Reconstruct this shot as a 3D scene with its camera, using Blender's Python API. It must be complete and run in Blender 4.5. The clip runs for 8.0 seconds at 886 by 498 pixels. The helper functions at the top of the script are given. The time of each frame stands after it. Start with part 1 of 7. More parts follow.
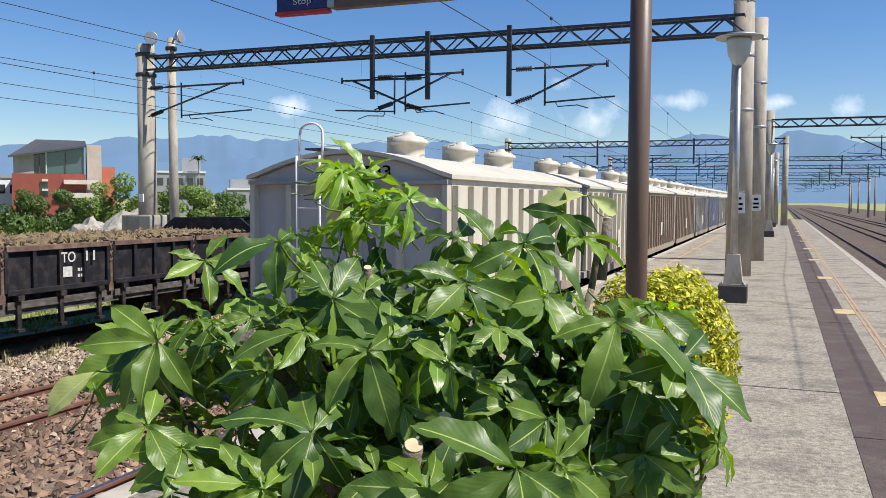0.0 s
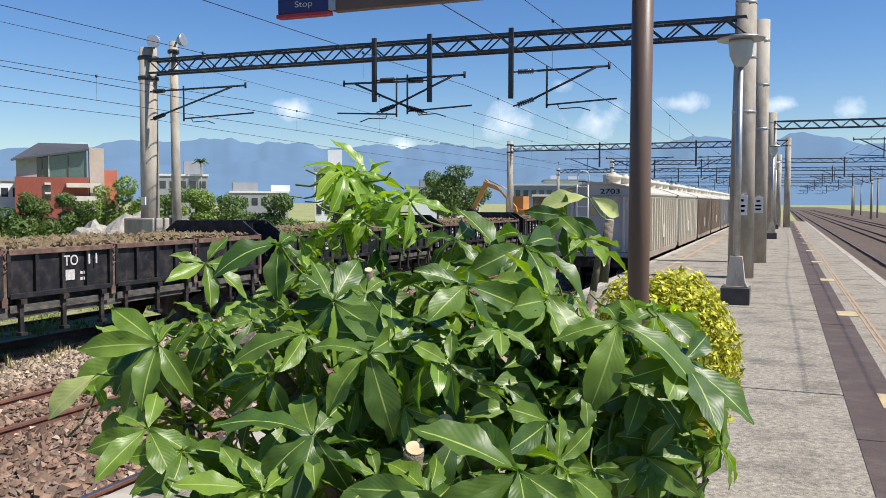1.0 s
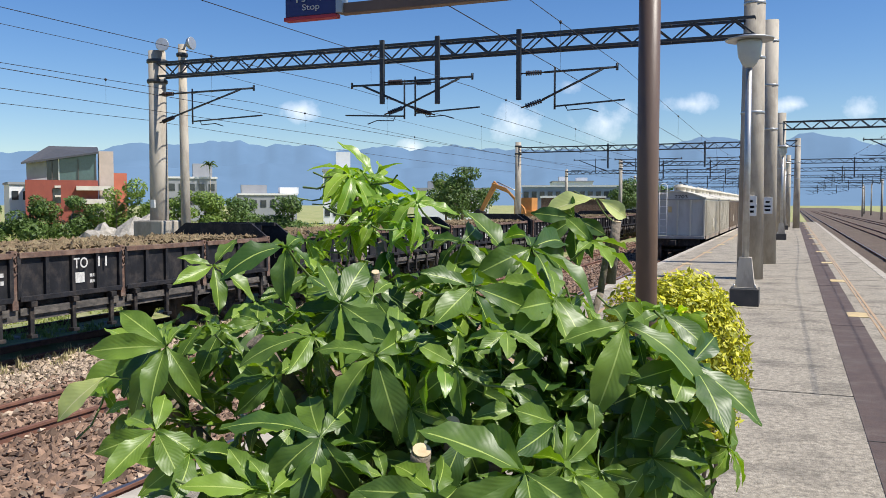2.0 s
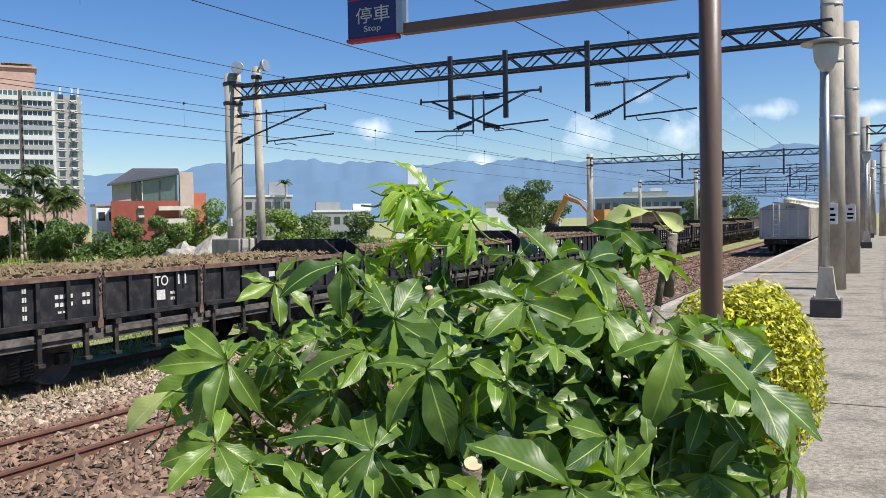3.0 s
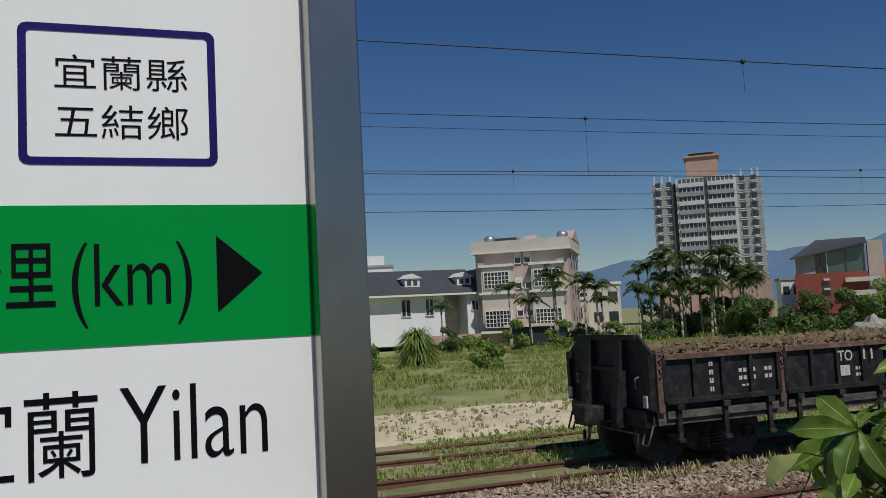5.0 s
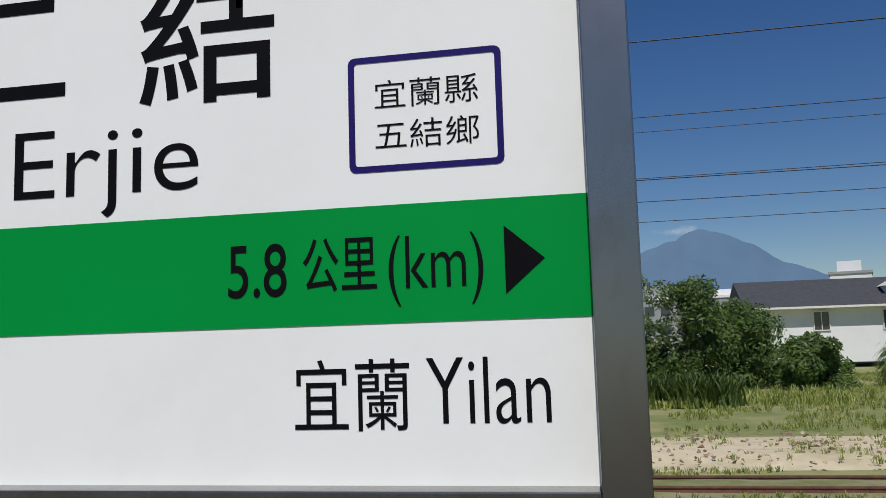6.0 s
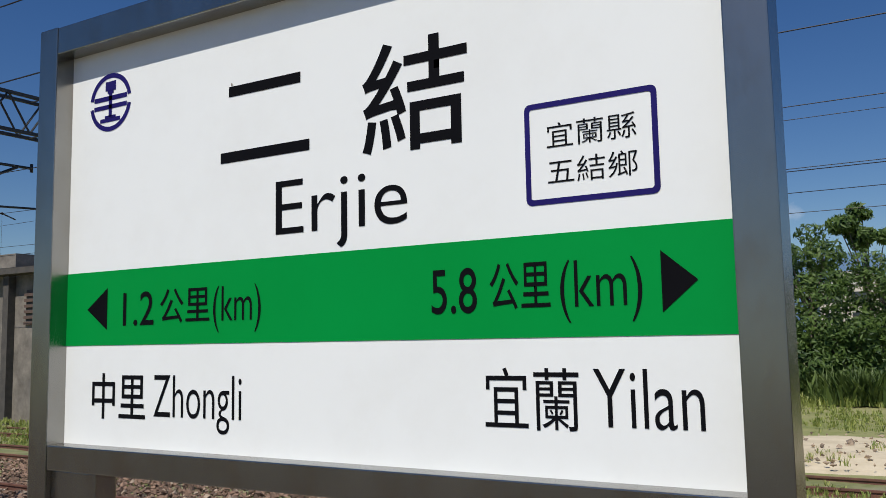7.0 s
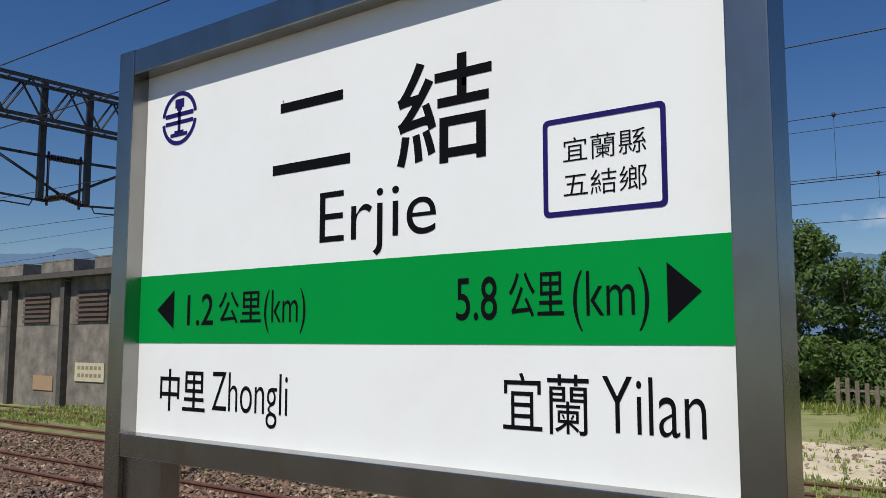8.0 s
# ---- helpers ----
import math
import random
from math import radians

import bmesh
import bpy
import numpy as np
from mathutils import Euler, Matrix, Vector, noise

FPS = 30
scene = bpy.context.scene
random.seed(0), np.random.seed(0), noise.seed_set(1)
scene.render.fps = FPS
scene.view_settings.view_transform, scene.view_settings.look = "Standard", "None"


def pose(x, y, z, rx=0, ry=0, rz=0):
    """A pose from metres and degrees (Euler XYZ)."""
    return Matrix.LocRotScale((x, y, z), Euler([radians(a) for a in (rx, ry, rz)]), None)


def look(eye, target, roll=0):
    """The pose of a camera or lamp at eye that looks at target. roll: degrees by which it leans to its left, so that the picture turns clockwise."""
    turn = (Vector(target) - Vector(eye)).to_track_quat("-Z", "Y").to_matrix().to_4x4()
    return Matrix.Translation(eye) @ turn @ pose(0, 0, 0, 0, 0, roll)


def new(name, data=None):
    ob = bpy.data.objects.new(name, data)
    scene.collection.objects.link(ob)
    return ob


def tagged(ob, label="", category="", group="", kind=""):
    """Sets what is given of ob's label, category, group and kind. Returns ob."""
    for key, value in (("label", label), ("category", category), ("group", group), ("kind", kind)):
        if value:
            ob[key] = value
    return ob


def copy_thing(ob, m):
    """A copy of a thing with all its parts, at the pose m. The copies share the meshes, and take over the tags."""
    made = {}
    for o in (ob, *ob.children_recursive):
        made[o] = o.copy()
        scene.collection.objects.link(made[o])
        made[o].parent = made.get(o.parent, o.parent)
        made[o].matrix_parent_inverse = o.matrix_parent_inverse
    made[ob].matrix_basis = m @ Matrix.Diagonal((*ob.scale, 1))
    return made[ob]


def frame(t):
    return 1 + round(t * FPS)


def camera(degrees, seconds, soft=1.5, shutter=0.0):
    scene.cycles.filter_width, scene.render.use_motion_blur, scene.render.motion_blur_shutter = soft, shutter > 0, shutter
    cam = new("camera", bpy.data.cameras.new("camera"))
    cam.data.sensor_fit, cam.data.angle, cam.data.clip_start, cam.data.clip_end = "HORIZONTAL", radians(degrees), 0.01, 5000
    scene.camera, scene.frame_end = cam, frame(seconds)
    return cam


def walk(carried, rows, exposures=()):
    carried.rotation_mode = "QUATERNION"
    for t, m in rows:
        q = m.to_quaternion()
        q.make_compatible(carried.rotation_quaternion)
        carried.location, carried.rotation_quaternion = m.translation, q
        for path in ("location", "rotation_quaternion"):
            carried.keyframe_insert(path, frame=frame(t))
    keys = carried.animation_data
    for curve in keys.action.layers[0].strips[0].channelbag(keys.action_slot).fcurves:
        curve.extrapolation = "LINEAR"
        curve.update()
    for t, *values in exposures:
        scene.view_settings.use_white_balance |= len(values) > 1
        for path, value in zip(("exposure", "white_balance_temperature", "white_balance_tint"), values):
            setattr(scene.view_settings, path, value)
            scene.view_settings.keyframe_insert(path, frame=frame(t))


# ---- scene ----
cam = camera(54.9, 8.0, soft=0.75)
PATH = [
    (0, (-0.012, 0.046, 1.6), (-0.745, 1.904, 1.485), 0.3),
    (0.5, (-0.009, 0.046, 1.601), (-0.742, 1.904, 1.49), 0.2),
    (1, (-0.011, 0.051, 1.599), (-0.749, 1.907, 1.49), 0.2),
    (2.5, (0.004, 0.049, 1.602), (-0.792, 1.881, 1.506), -0.4),
    (3, (0.048, 0.045, 1.605), (-0.863, 1.824, 1.534), -1.0),
    (3.5, (0.113, 0.046, 1.605), (-0.968, 1.729, 1.58), -1.6),
    (4, (0.161, 0.003, 1.599), (-1.197, 1.47, 1.658), -2.4),
    (4.5, (0.257, -0.068, 1.599), (-1.386, 1.066, 1.719), -2.5),
    (5, (0.345, -0.055, 1.608), (-1.537, 0.605, 1.765), -2.9),
    (5.2, (0.397, -0.017, 1.612), (-1.552, 0.405, 1.773), -2.7),
    (6.3, (0.457, 0.295, 1.541), (-1.43, -0.33, 1.768), -1.3),
    (6.5, (0.49, 0.356, 1.552), (-1.34, -0.42, 1.769), -1.1),
    (7, (0.569, 0.472, 1.594), (-1.146, -0.538, 1.8), -1.1),
    (7.5, (0.57, 0.563, 1.596), (-1.064, -0.569, 1.809), -0.5),
    (8, (0.555, 0.653, 1.6), (-1.027, -0.552, 1.811), 0.0),
]
EXPOSURES = [(0.0, 0.46), (2.5, 0.48), (4.0, 0.56), (4.4, 0.34), (4.7, -0.38), (5.0, -0.80), (5.3, -0.78), (6.3, -0.46), (7.0, -0.39), (8.0, -0.36)]
walk(cam, [(t, look(eye, target, roll)) for t, eye, target, roll in PATH], EXPOSURES)

# ---- light ----
SUN_AZ, SUN_EL = radians(4), radians(54)
to_sun = Vector((math.cos(SUN_AZ) * math.cos(SUN_EL), math.sin(SUN_AZ) * math.cos(SUN_EL), math.sin(SUN_EL)))
sun = new("sun", bpy.data.lights.new("sun", "SUN"))
sun.data.energy, sun.data.angle, sun.data.color = 5.0, radians(0.55), (1.0, 0.95, 0.87)
sun.matrix_world = look(to_sun * 50, (0, 0, 0))

world = bpy.data.worlds.new("sky")
scene.world = world
world.use_nodes = True


def world_nodes():
    nt = world.node_tree
    n, l = nt.nodes, nt.links
    bg = n["Background"]
    sky = n.new("ShaderNodeTexSky")
    sky.sky_type, sky.sun_disc = "NISHITA", False
    sky.sun_elevation, sky.sun_rotation = SUN_EL, math.pi / 2 - SUN_AZ
    sky.air_density, sky.dust_density, sky.ozone_density = 1.0, 0.15, 4.5
    geo = n.new("ShaderNodeTexCoord")
    # small fair-weather clouds low over the mountains
    total = None
    puffs = [(-105, 995, 112, 66, 17), (-302, 953, 92, 50, 34), (-202, 979, 94, 46, 34), (63, 998, 101, 30, 24), (-524, 852, 108, 36, 20),
             (0, 1000, 107, 38, 12), (-700, 714, 60, 22, 9), (-990, 77, 118, 50, 10), (-410, 912, 66, 28, 14), (-240, 970, 136, 26, 16), (-985, -170, 128, 60, 22)]
    wob = n.new("ShaderNodeTexNoise")
    wob.inputs["Scale"].default_value, wob.inputs["Detail"].default_value, wob.inputs["Roughness"].default_value = 24, 7, 0.6
    l.new(geo.outputs["Generated"], wob.inputs["Vector"])
    for x, y, z, w, h in puffs:
        c = Vector((x, y, z)).normalized()
        size = Vector((x, y, z)).length
        side = Vector((c.y, -c.x, 0)).normalized()
        a = n.new("ShaderNodeVectorMath"); a.operation = "SUBTRACT"
        l.new(geo.outputs["Generated"], a.inputs[0]); a.inputs[1].default_value = c
        d1 = n.new("ShaderNodeVectorMath"); d1.operation = "DOT_PRODUCT"
        l.new(a.outputs[0], d1.inputs[0]); d1.inputs[1].default_value = side * (size / w)
        d2 = n.new("ShaderNodeVectorMath"); d2.operation = "DOT_PRODUCT"
        l.new(a.outputs[0], d2.inputs[0]); d2.inputs[1].default_value = (0, 0, size / h)
        d3 = n.new("ShaderNodeVectorMath"); d3.operation = "DOT_PRODUCT"
        l.new(a.outputs[0], d3.inputs[0]); d3.inputs[1].default_value = Vector((c.x, c.y, 0)) * 2.0
        cmb = n.new("ShaderNodeCombineXYZ")
        l.new(d1.outputs["Value"], cmb.inputs[0]); l.new(d2.outputs["Value"], cmb.inputs[1]); l.new(d3.outputs["Value"], cmb.inputs[2])
        ln = n.new("ShaderNodeVectorMath"); ln.operation = "LENGTH"
        l.new(cmb.outputs[0], ln.inputs[0])
        inv = n.new("ShaderNodeMath"); inv.operation = "SUBTRACT"; inv.use_clamp = True
        inv.inputs[0].default_value = 1.0
        l.new(ln.outputs["Value"], inv.inputs[1])
        if total is None:
            total = inv.outputs[0]
        else:
            mx = n.new("ShaderNodeMath"); mx.operation = "MAXIMUM"
            l.new(total, mx.inputs[0]); l.new(inv.outputs[0], mx.inputs[1])
            total = mx.outputs[0]
    add = n.new("ShaderNodeMath"); add.operation = "MULTIPLY_ADD"
    l.new(total, add.inputs[0]); add.inputs[1].default_value = 0.9
    sub = n.new("ShaderNodeMath"); sub.operation = "MULTIPLY_ADD"
    l.new(wob.outputs["Fac"], sub.inputs[0]); sub.inputs[1].default_value = 1.9; sub.inputs[2].default_value = -1.15
    l.new(sub.outputs[0], add.inputs[2])
    gate = n.new("ShaderNodeMath"); gate.operation = "MULTIPLY"
    step = n.new("ShaderNodeMapRange"); step.inputs["From Min"].default_value = 0.0; step.inputs["From Max"].default_value = 0.25
    l.new(total, step.inputs["Value"])
    rng = n.new("ShaderNodeMapRange")
    rng.inputs["From Min"].default_value, rng.inputs["From Max"].default_value = 0.10, 1.55
    l.new(add.outputs[0], rng.inputs["Value"])
    l.new(rng.outputs[0], gate.inputs[0]); l.new(step.outputs[0], gate.inputs[1])
    mix = n.new("ShaderNodeMix"); mix.data_type = "RGBA"
    l.new(gate.outputs[0], mix.inputs["Factor"])
    deep = n.new("ShaderNodeHueSaturation"); deep.inputs["Saturation"].default_value = 1.24; deep.inputs["Hue"].default_value = 0.51
    l.new(sky.outputs[0], deep.inputs["Color"]); l.new(deep.outputs[0], mix.inputs["A"]); mix.inputs["B"].default_value = (11.5, 11.6, 12.0, 1)
    l.new(mix.outputs["Result"], bg.inputs["Color"])
    bg.inputs["Strength"].default_value = 0.09


world_nodes()

# ---- materials ----


def material(name, color, rough=0.6, metal=0.0, color2=None, scale=4.0, bump=0.0, bump_scale=60.0, stain=None, stain_scale=0.8, stain_amount=0.5,
             spec=0.5, each=0.0, emit=None, coat=0.0, stretch=None, island=0.0, lum=0.0):
    """A surface with a large and a small scale of colour change and a fine relief."""
    m = bpy.data.materials.new(name)
    m.use_nodes = True
    nt = m.node_tree
    n, l = nt.nodes, nt.links
    b = n["Principled BSDF"]
    b.inputs["Roughness"].default_value, b.inputs["Metallic"].default_value = rough, metal
    b.inputs["Specular IOR Level"].default_value = spec
    b.inputs["Coat Weight"].default_value = coat
    tc = n.new("ShaderNodeTexCoord")
    vec = tc.outputs["Object"]
    if stretch:
        mp = n.new("ShaderNodeMapping"); mp.inputs["Scale"].default_value = stretch
        l.new(vec, mp.inputs["Vector"]); vec = mp.outputs[0]
    c2 = color2 or tuple(c * 0.72 for c in color)
    noise1 = n.new("ShaderNodeTexNoise"); noise1.inputs["Scale"].default_value = scale; noise1.inputs["Detail"].default_value = 8; noise1.inputs["Roughness"].default_value = 0.65
    l.new(vec, noise1.inputs["Vector"])
    r1 = n.new("ShaderNodeMapRange"); r1.inputs["From Min"].default_value, r1.inputs["From Max"].default_value = 0.32, 0.68
    l.new(noise1.outputs["Fac"], r1.inputs["Value"])
    mix = n.new("ShaderNodeMix"); mix.data_type = "RGBA"
    l.new(r1.outputs[0], mix.inputs["Factor"]); mix.inputs["A"].default_value = (*color, 1); mix.inputs["B"].default_value = (*c2, 1)
    out = mix.outputs["Result"]
    if stain:
        n2 = n.new("ShaderNodeTexNoise"); n2.inputs["Scale"].default_value = stain_scale; n2.inputs["Detail"].default_value = 6; n2.inputs["Roughness"].default_value = 0.7
        l.new(vec, n2.inputs["Vector"])
        r2 = n.new("ShaderNodeMapRange"); r2.inputs["From Min"].default_value, r2.inputs["From Max"].default_value = 0.48, 0.72
        r2.inputs["To Max"].default_value = stain_amount
        l.new(n2.outputs["Fac"], r2.inputs["Value"])
        mx = n.new("ShaderNodeMix"); mx.data_type = "RGBA"
        l.new(r2.outputs[0], mx.inputs["Factor"]); l.new(out, mx.inputs["A"]); mx.inputs["B"].default_value = (*stain, 1)
        out = mx.outputs["Result"]
    if each or island:
        if island:
            g = n.new("ShaderNodeNewGeometry"); rnd = g.outputs["Random Per Island"]; amt = island
        else:
            g = n.new("ShaderNodeObjectInfo"); rnd = g.outputs["Random"]; amt = each
        rr = n.new("ShaderNodeMapRange"); rr.inputs["To Min"].default_value, rr.inputs["To Max"].default_value = 1 - amt, 1 + amt
        l.new(rnd, rr.inputs["Value"])
        hs = n.new("ShaderNodeHueSaturation"); l.new(rr.outputs[0], hs.inputs["Value"]); l.new(out, hs.inputs["Color"])
        out = hs.outputs[0]
    l.new(out, b.inputs["Base Color"])
    if bump:
        nb = n.new("ShaderNodeTexNoise"); nb.inputs["Scale"].default_value = bump_scale; nb.inputs["Detail"].default_value = 5
        l.new(vec, nb.inputs["Vector"])
        bp = n.new("ShaderNodeBump"); bp.inputs["Strength"].default_value = bump; bp.inputs["Distance"].default_value = 0.02
        l.new(nb.outputs["Fac"], bp.inputs["Height"]); l.new(bp.outputs[0], b.inputs["Normal"])
    if emit:
        b.inputs["Emission Color"].default_value = (*emit, 1); b.inputs["Emission Strength"].default_value = lum
    return m


def leaf_material(name, dark, light, vein, rough=0.42, trans=0.22, coat=0.2):
    """A glossy leaf: pale midrib and side veins by the leaf's own coordinates, light passing through the blade."""
    m = bpy.data.materials.new(name)
    m.use_nodes = True
    nt = m.node_tree
    n, l = nt.nodes, nt.links
    b = n["Principled BSDF"]
    uv = n.new("ShaderNodeUVMap")
    sep = n.new("ShaderNodeSeparateXYZ"); l.new(uv.outputs[0], sep.inputs[0])
    ab = n.new("ShaderNodeMath"); ab.operation = "ABSOLUTE"; l.new(sep.outputs[0], ab.inputs[0])
    rib = n.new("ShaderNodeMapRange"); rib.inputs["From Min"].default_value, rib.inputs["From Max"].default_value = 0.025, 0.065
    rib.inputs["To Min"].default_value, rib.inputs["To Max"].default_value = 1, 0
    l.new(ab.outputs[0], rib.inputs["Value"])
    ph = n.new("ShaderNodeMath"); ph.operation = "MULTIPLY_ADD"; l.new(ab.outputs[0], ph.inputs[0]); ph.inputs[1].default_value = -0.28
    l.new(sep.outputs[1], ph.inputs[2])
    sn = n.new("ShaderNodeMath"); sn.operation = "MULTIPLY"; l.new(ph.outputs[0], sn.inputs[0]); sn.inputs[1].default_value = 75
    si = n.new("ShaderNodeMath"); si.operation = "SINE"; l.new(sn.outputs[0], si.inputs[0])
    info = n.new("ShaderNodeNewGeometry")
    ob = n.new("ShaderNodeObjectInfo")
    sm = n.new("ShaderNodeMath"); sm.operation = "ADD"; l.new(info.outputs["Random Per Island"], sm.inputs[0]); l.new(ob.outputs["Random"], sm.inputs[1])
    hf = n.new("ShaderNodeMath"); hf.operation = "MULTIPLY"; l.new(sm.outputs[0], hf.inputs[0]); hf.inputs[1].default_value = 0.5
    tc = n.new("ShaderNodeTexCoord")
    nz = n.new("ShaderNodeTexNoise"); nz.inputs["Scale"].default_value = 30; nz.inputs["Detail"].default_value = 5
    l.new(tc.outputs["Object"], nz.inputs["Vector"])
    md = n.new("ShaderNodeMath"); md.operation = "MULTIPLY_ADD"; l.new(nz.outputs["Fac"], md.inputs[0]); md.inputs[1].default_value = 0.5; l.new(hf.outputs[0], md.inputs[2])
    rg = n.new("ShaderNodeMapRange"); rg.inputs["From Min"].default_value, rg.inputs["From Max"].default_value = 0.35, 1.15
    l.new(md.outputs[0], rg.inputs["Value"])
    mix = n.new("ShaderNodeMix"); mix.data_type = "RGBA"; l.new(rg.outputs[0], mix.inputs["Factor"])
    mix.inputs["A"].default_value = (*dark, 1); mix.inputs["B"].default_value = (*light, 1)
    sv = n.new("ShaderNodeMapRange"); sv.inputs["From Min"].default_value, sv.inputs["From Max"].default_value = 0.9, 1.0
    sv.inputs["To Max"].default_value = 0.03
    l.new(si.outputs[0], sv.inputs["Value"])
    mxx = n.new("ShaderNodeMath"); mxx.operation = "MAXIMUM"; l.new(rib.outputs[0], mxx.inputs[0]); l.new(sv.outputs[0], mxx.inputs[1])
    m2 = n.new("ShaderNodeMix"); m2.data_type = "RGBA"; l.new(mxx.outputs[0], m2.inputs["Factor"])
    l.new(mix.outputs["Result"], m2.inputs["A"]); m2.inputs["B"].default_value = (*vein, 1)
    l.new(m2.outputs["Result"], b.inputs["Base Color"])
    b.inputs["Roughness"].default_value = rough
    b.inputs["Coat Weight"].default_value = coat
    b.inputs["Coat Roughness"].default_value = 0.25
    bp = n.new("ShaderNodeBump"); bp.inputs["Strength"].default_value = 0.10; bp.inputs["Distance"].default_value = 0.001
    l.new(si.outputs[0], bp.inputs["Height"]); l.new(bp.outputs[0], b.inputs["Normal"])
    tr = n.new("ShaderNodeBsdfTranslucent")
    hs = n.new("ShaderNodeHueSaturation"); hs.inputs["Saturation"].default_value = 1.15; hs.inputs["Value"].default_value = 2.0
    l.new(m2.outputs["Result"], hs.inputs["Color"]); l.new(hs.outputs[0], tr.inputs["Color"])
    ms = n.new("ShaderNodeMixShader"); ms.inputs[0].default_value = trans
    l.new(b.outputs[0], ms.inputs[1]); l.new(tr.outputs[0], ms.inputs[2])
    l.new(ms.outputs[0], n["Material Output"].inputs["Surface"])
    return m


def foliage(name, dark, light, trans=0.3):
    m = bpy.data.materials.new(name)
    m.use_nodes = True
    nt = m.node_tree
    n, l = nt.nodes, nt.links
    b = n["Principled BSDF"]
    b.inputs["Roughness"].default_value = 0.55
    g = n.new("ShaderNodeNewGeometry")
    tc = n.new("ShaderNodeTexCoord")
    nz = n.new("ShaderNodeTexNoise"); nz.inputs["Scale"].default_value = 0.9; nz.inputs["Detail"].default_value = 3
    l.new(tc.outputs["Object"], nz.inputs["Vector"])
    ad = n.new("ShaderNodeMath"); ad.operation = "MULTIPLY_ADD"; l.new(g.outputs["Random Per Island"], ad.inputs[0]); ad.inputs[1].default_value = 0.7
    l.new(nz.outputs["Fac"], ad.inputs[2])
    rg = n.new("ShaderNodeMapRange"); rg.inputs["From Min"].default_value, rg.inputs["From Max"].default_value = 0.4, 1.2
    l.new(ad.outputs[0], rg.inputs["Value"])
    mix = n.new("ShaderNodeMix"); mix.data_type = "RGBA"; l.new(rg.outputs[0], mix.inputs["Factor"])
    mix.inputs["A"].default_value = (*dark, 1); mix.inputs["B"].default_value = (*light, 1)
    l.new(mix.outputs["Result"], b.inputs["Base Color"])
    tr = n.new("ShaderNodeBsdfTranslucent"); l.new(mix.outputs["Result"], tr.inputs["Color"])
    ms = n.new("ShaderNodeMixShader"); ms.inputs[0].default_value = trans
    l.new(b.outputs[0], ms.inputs[1]); l.new(tr.outputs[0], ms.inputs[2])
    l.new(ms.outputs[0], n["Material Output"].inputs["Surface"])
    return m


M_SLAB = material("platform concrete", (0.43, 0.38, 0.30), 0.88, color2=(0.15, 0.13, 0.10), scale=22, bump=0.7, bump_scale=60, stain=(0.085, 0.073, 0.058), stain_scale=1.7, stain_amount=0.9)
M_STRIP = material("brown tactile strip", (0.092, 0.060, 0.048), 0.8, color2=(0.062, 0.042, 0.036), scale=5, bump=0.3, stain=(0.16, 0.14, 0.12), stain_scale=2)
M_YELLOW = material("faded yellow paint", (0.62, 0.46, 0.20), 0.75, color2=(0.36, 0.28, 0.17), scale=7, stain=(0.3, 0.27, 0.22), stain_scale=3)
M_ORANGE = material("faded orange line paint", (0.45, 0.27, 0.13), 0.8, color2=(0.31, 0.23, 0.16), scale=6, stain=(0.3, 0.27, 0.22), stain_scale=3)
M_JOINT = material("dark joint", (0.05, 0.045, 0.04), 0.9)
M_BALLAST = material("rusty brown ballast bed", (0.215, 0.145, 0.105), 0.95, color2=(0.10, 0.066, 0.05), scale=9, bump=1.0, bump_scale=26, stain=(0.28, 0.24, 0.20), stain_scale=1.2)
M_OILBED = material("dark oily ballast bed", (0.125, 0.088, 0.062), 0.95, color2=(0.06, 0.042, 0.03), scale=6, bump=1.0, bump_scale=20, stain=(0.18, 0.15, 0.11), stain_scale=0.8)
M_STONE = material("brown ballast stones", (0.245, 0.158, 0.106), 0.9, color2=(0.145, 0.092, 0.064), scale=12, island=0.55, bump=0.2)
M_STONE2 = material("pale ballast stones", (0.40, 0.315, 0.23), 0.9, color2=(0.24, 0.18, 0.13), scale=12, island=0.5, bump=0.2)
M_RAIL = material("rusty rail steel", (0.19, 0.085, 0.055), 0.75, metal=0.15, color2=(0.11, 0.052, 0.038), scale=6, bump=0.15, stain=(0.26, 0.13, 0.08), stain_scale=2)
M_RAILTOP = material("worn bright rail head", (0.42, 0.40, 0.40), 0.3, metal=0.9, color2=(0.25, 0.2, 0.18), scale=3)
M_SLEEPER = material("weathered concrete sleeper", (0.30, 0.265, 0.23), 0.9, color2=(0.19, 0.15, 0.12), scale=6, each=0.2, bump=0.3)
M_CLIP = material("pale steel rail clip", (0.62, 0.56, 0.50), 0.5, metal=0.3)
M_GROUND = material("dry earth and grass ground", (0.22, 0.25, 0.07), 0.95, color2=(0.37, 0.34, 0.17), scale=0.5, bump=0.8, bump_scale=9, stain=(0.11, 0.17, 0.04), stain_scale=0.16, stain_amount=0.9)
M_DIRT = material("pale stony dirt road", (0.74, 0.64, 0.46), 0.95, color2=(0.58, 0.49, 0.33), scale=1.6, bump=0.6, bump_scale=14, stain=(0.30, 0.29, 0.13), stain_scale=0.35, stain_amount=0.6)
M_RUBBLE = material("grey rubble", (0.42, 0.39, 0.34), 0.95, color2=(0.22, 0.20, 0.17), scale=5, bump=1.0, bump_scale=9, stain=(0.16, 0.15, 0.1), stain_scale=2)
M_VERGE = material("grassy track verge", (0.13, 0.17, 0.045), 0.95, color2=(0.26, 0.25, 0.11), scale=1.8, bump=0.8, bump_scale=16, stain=(0.36, 0.32, 0.24), stain_scale=0.6, stain_amount=0.7)
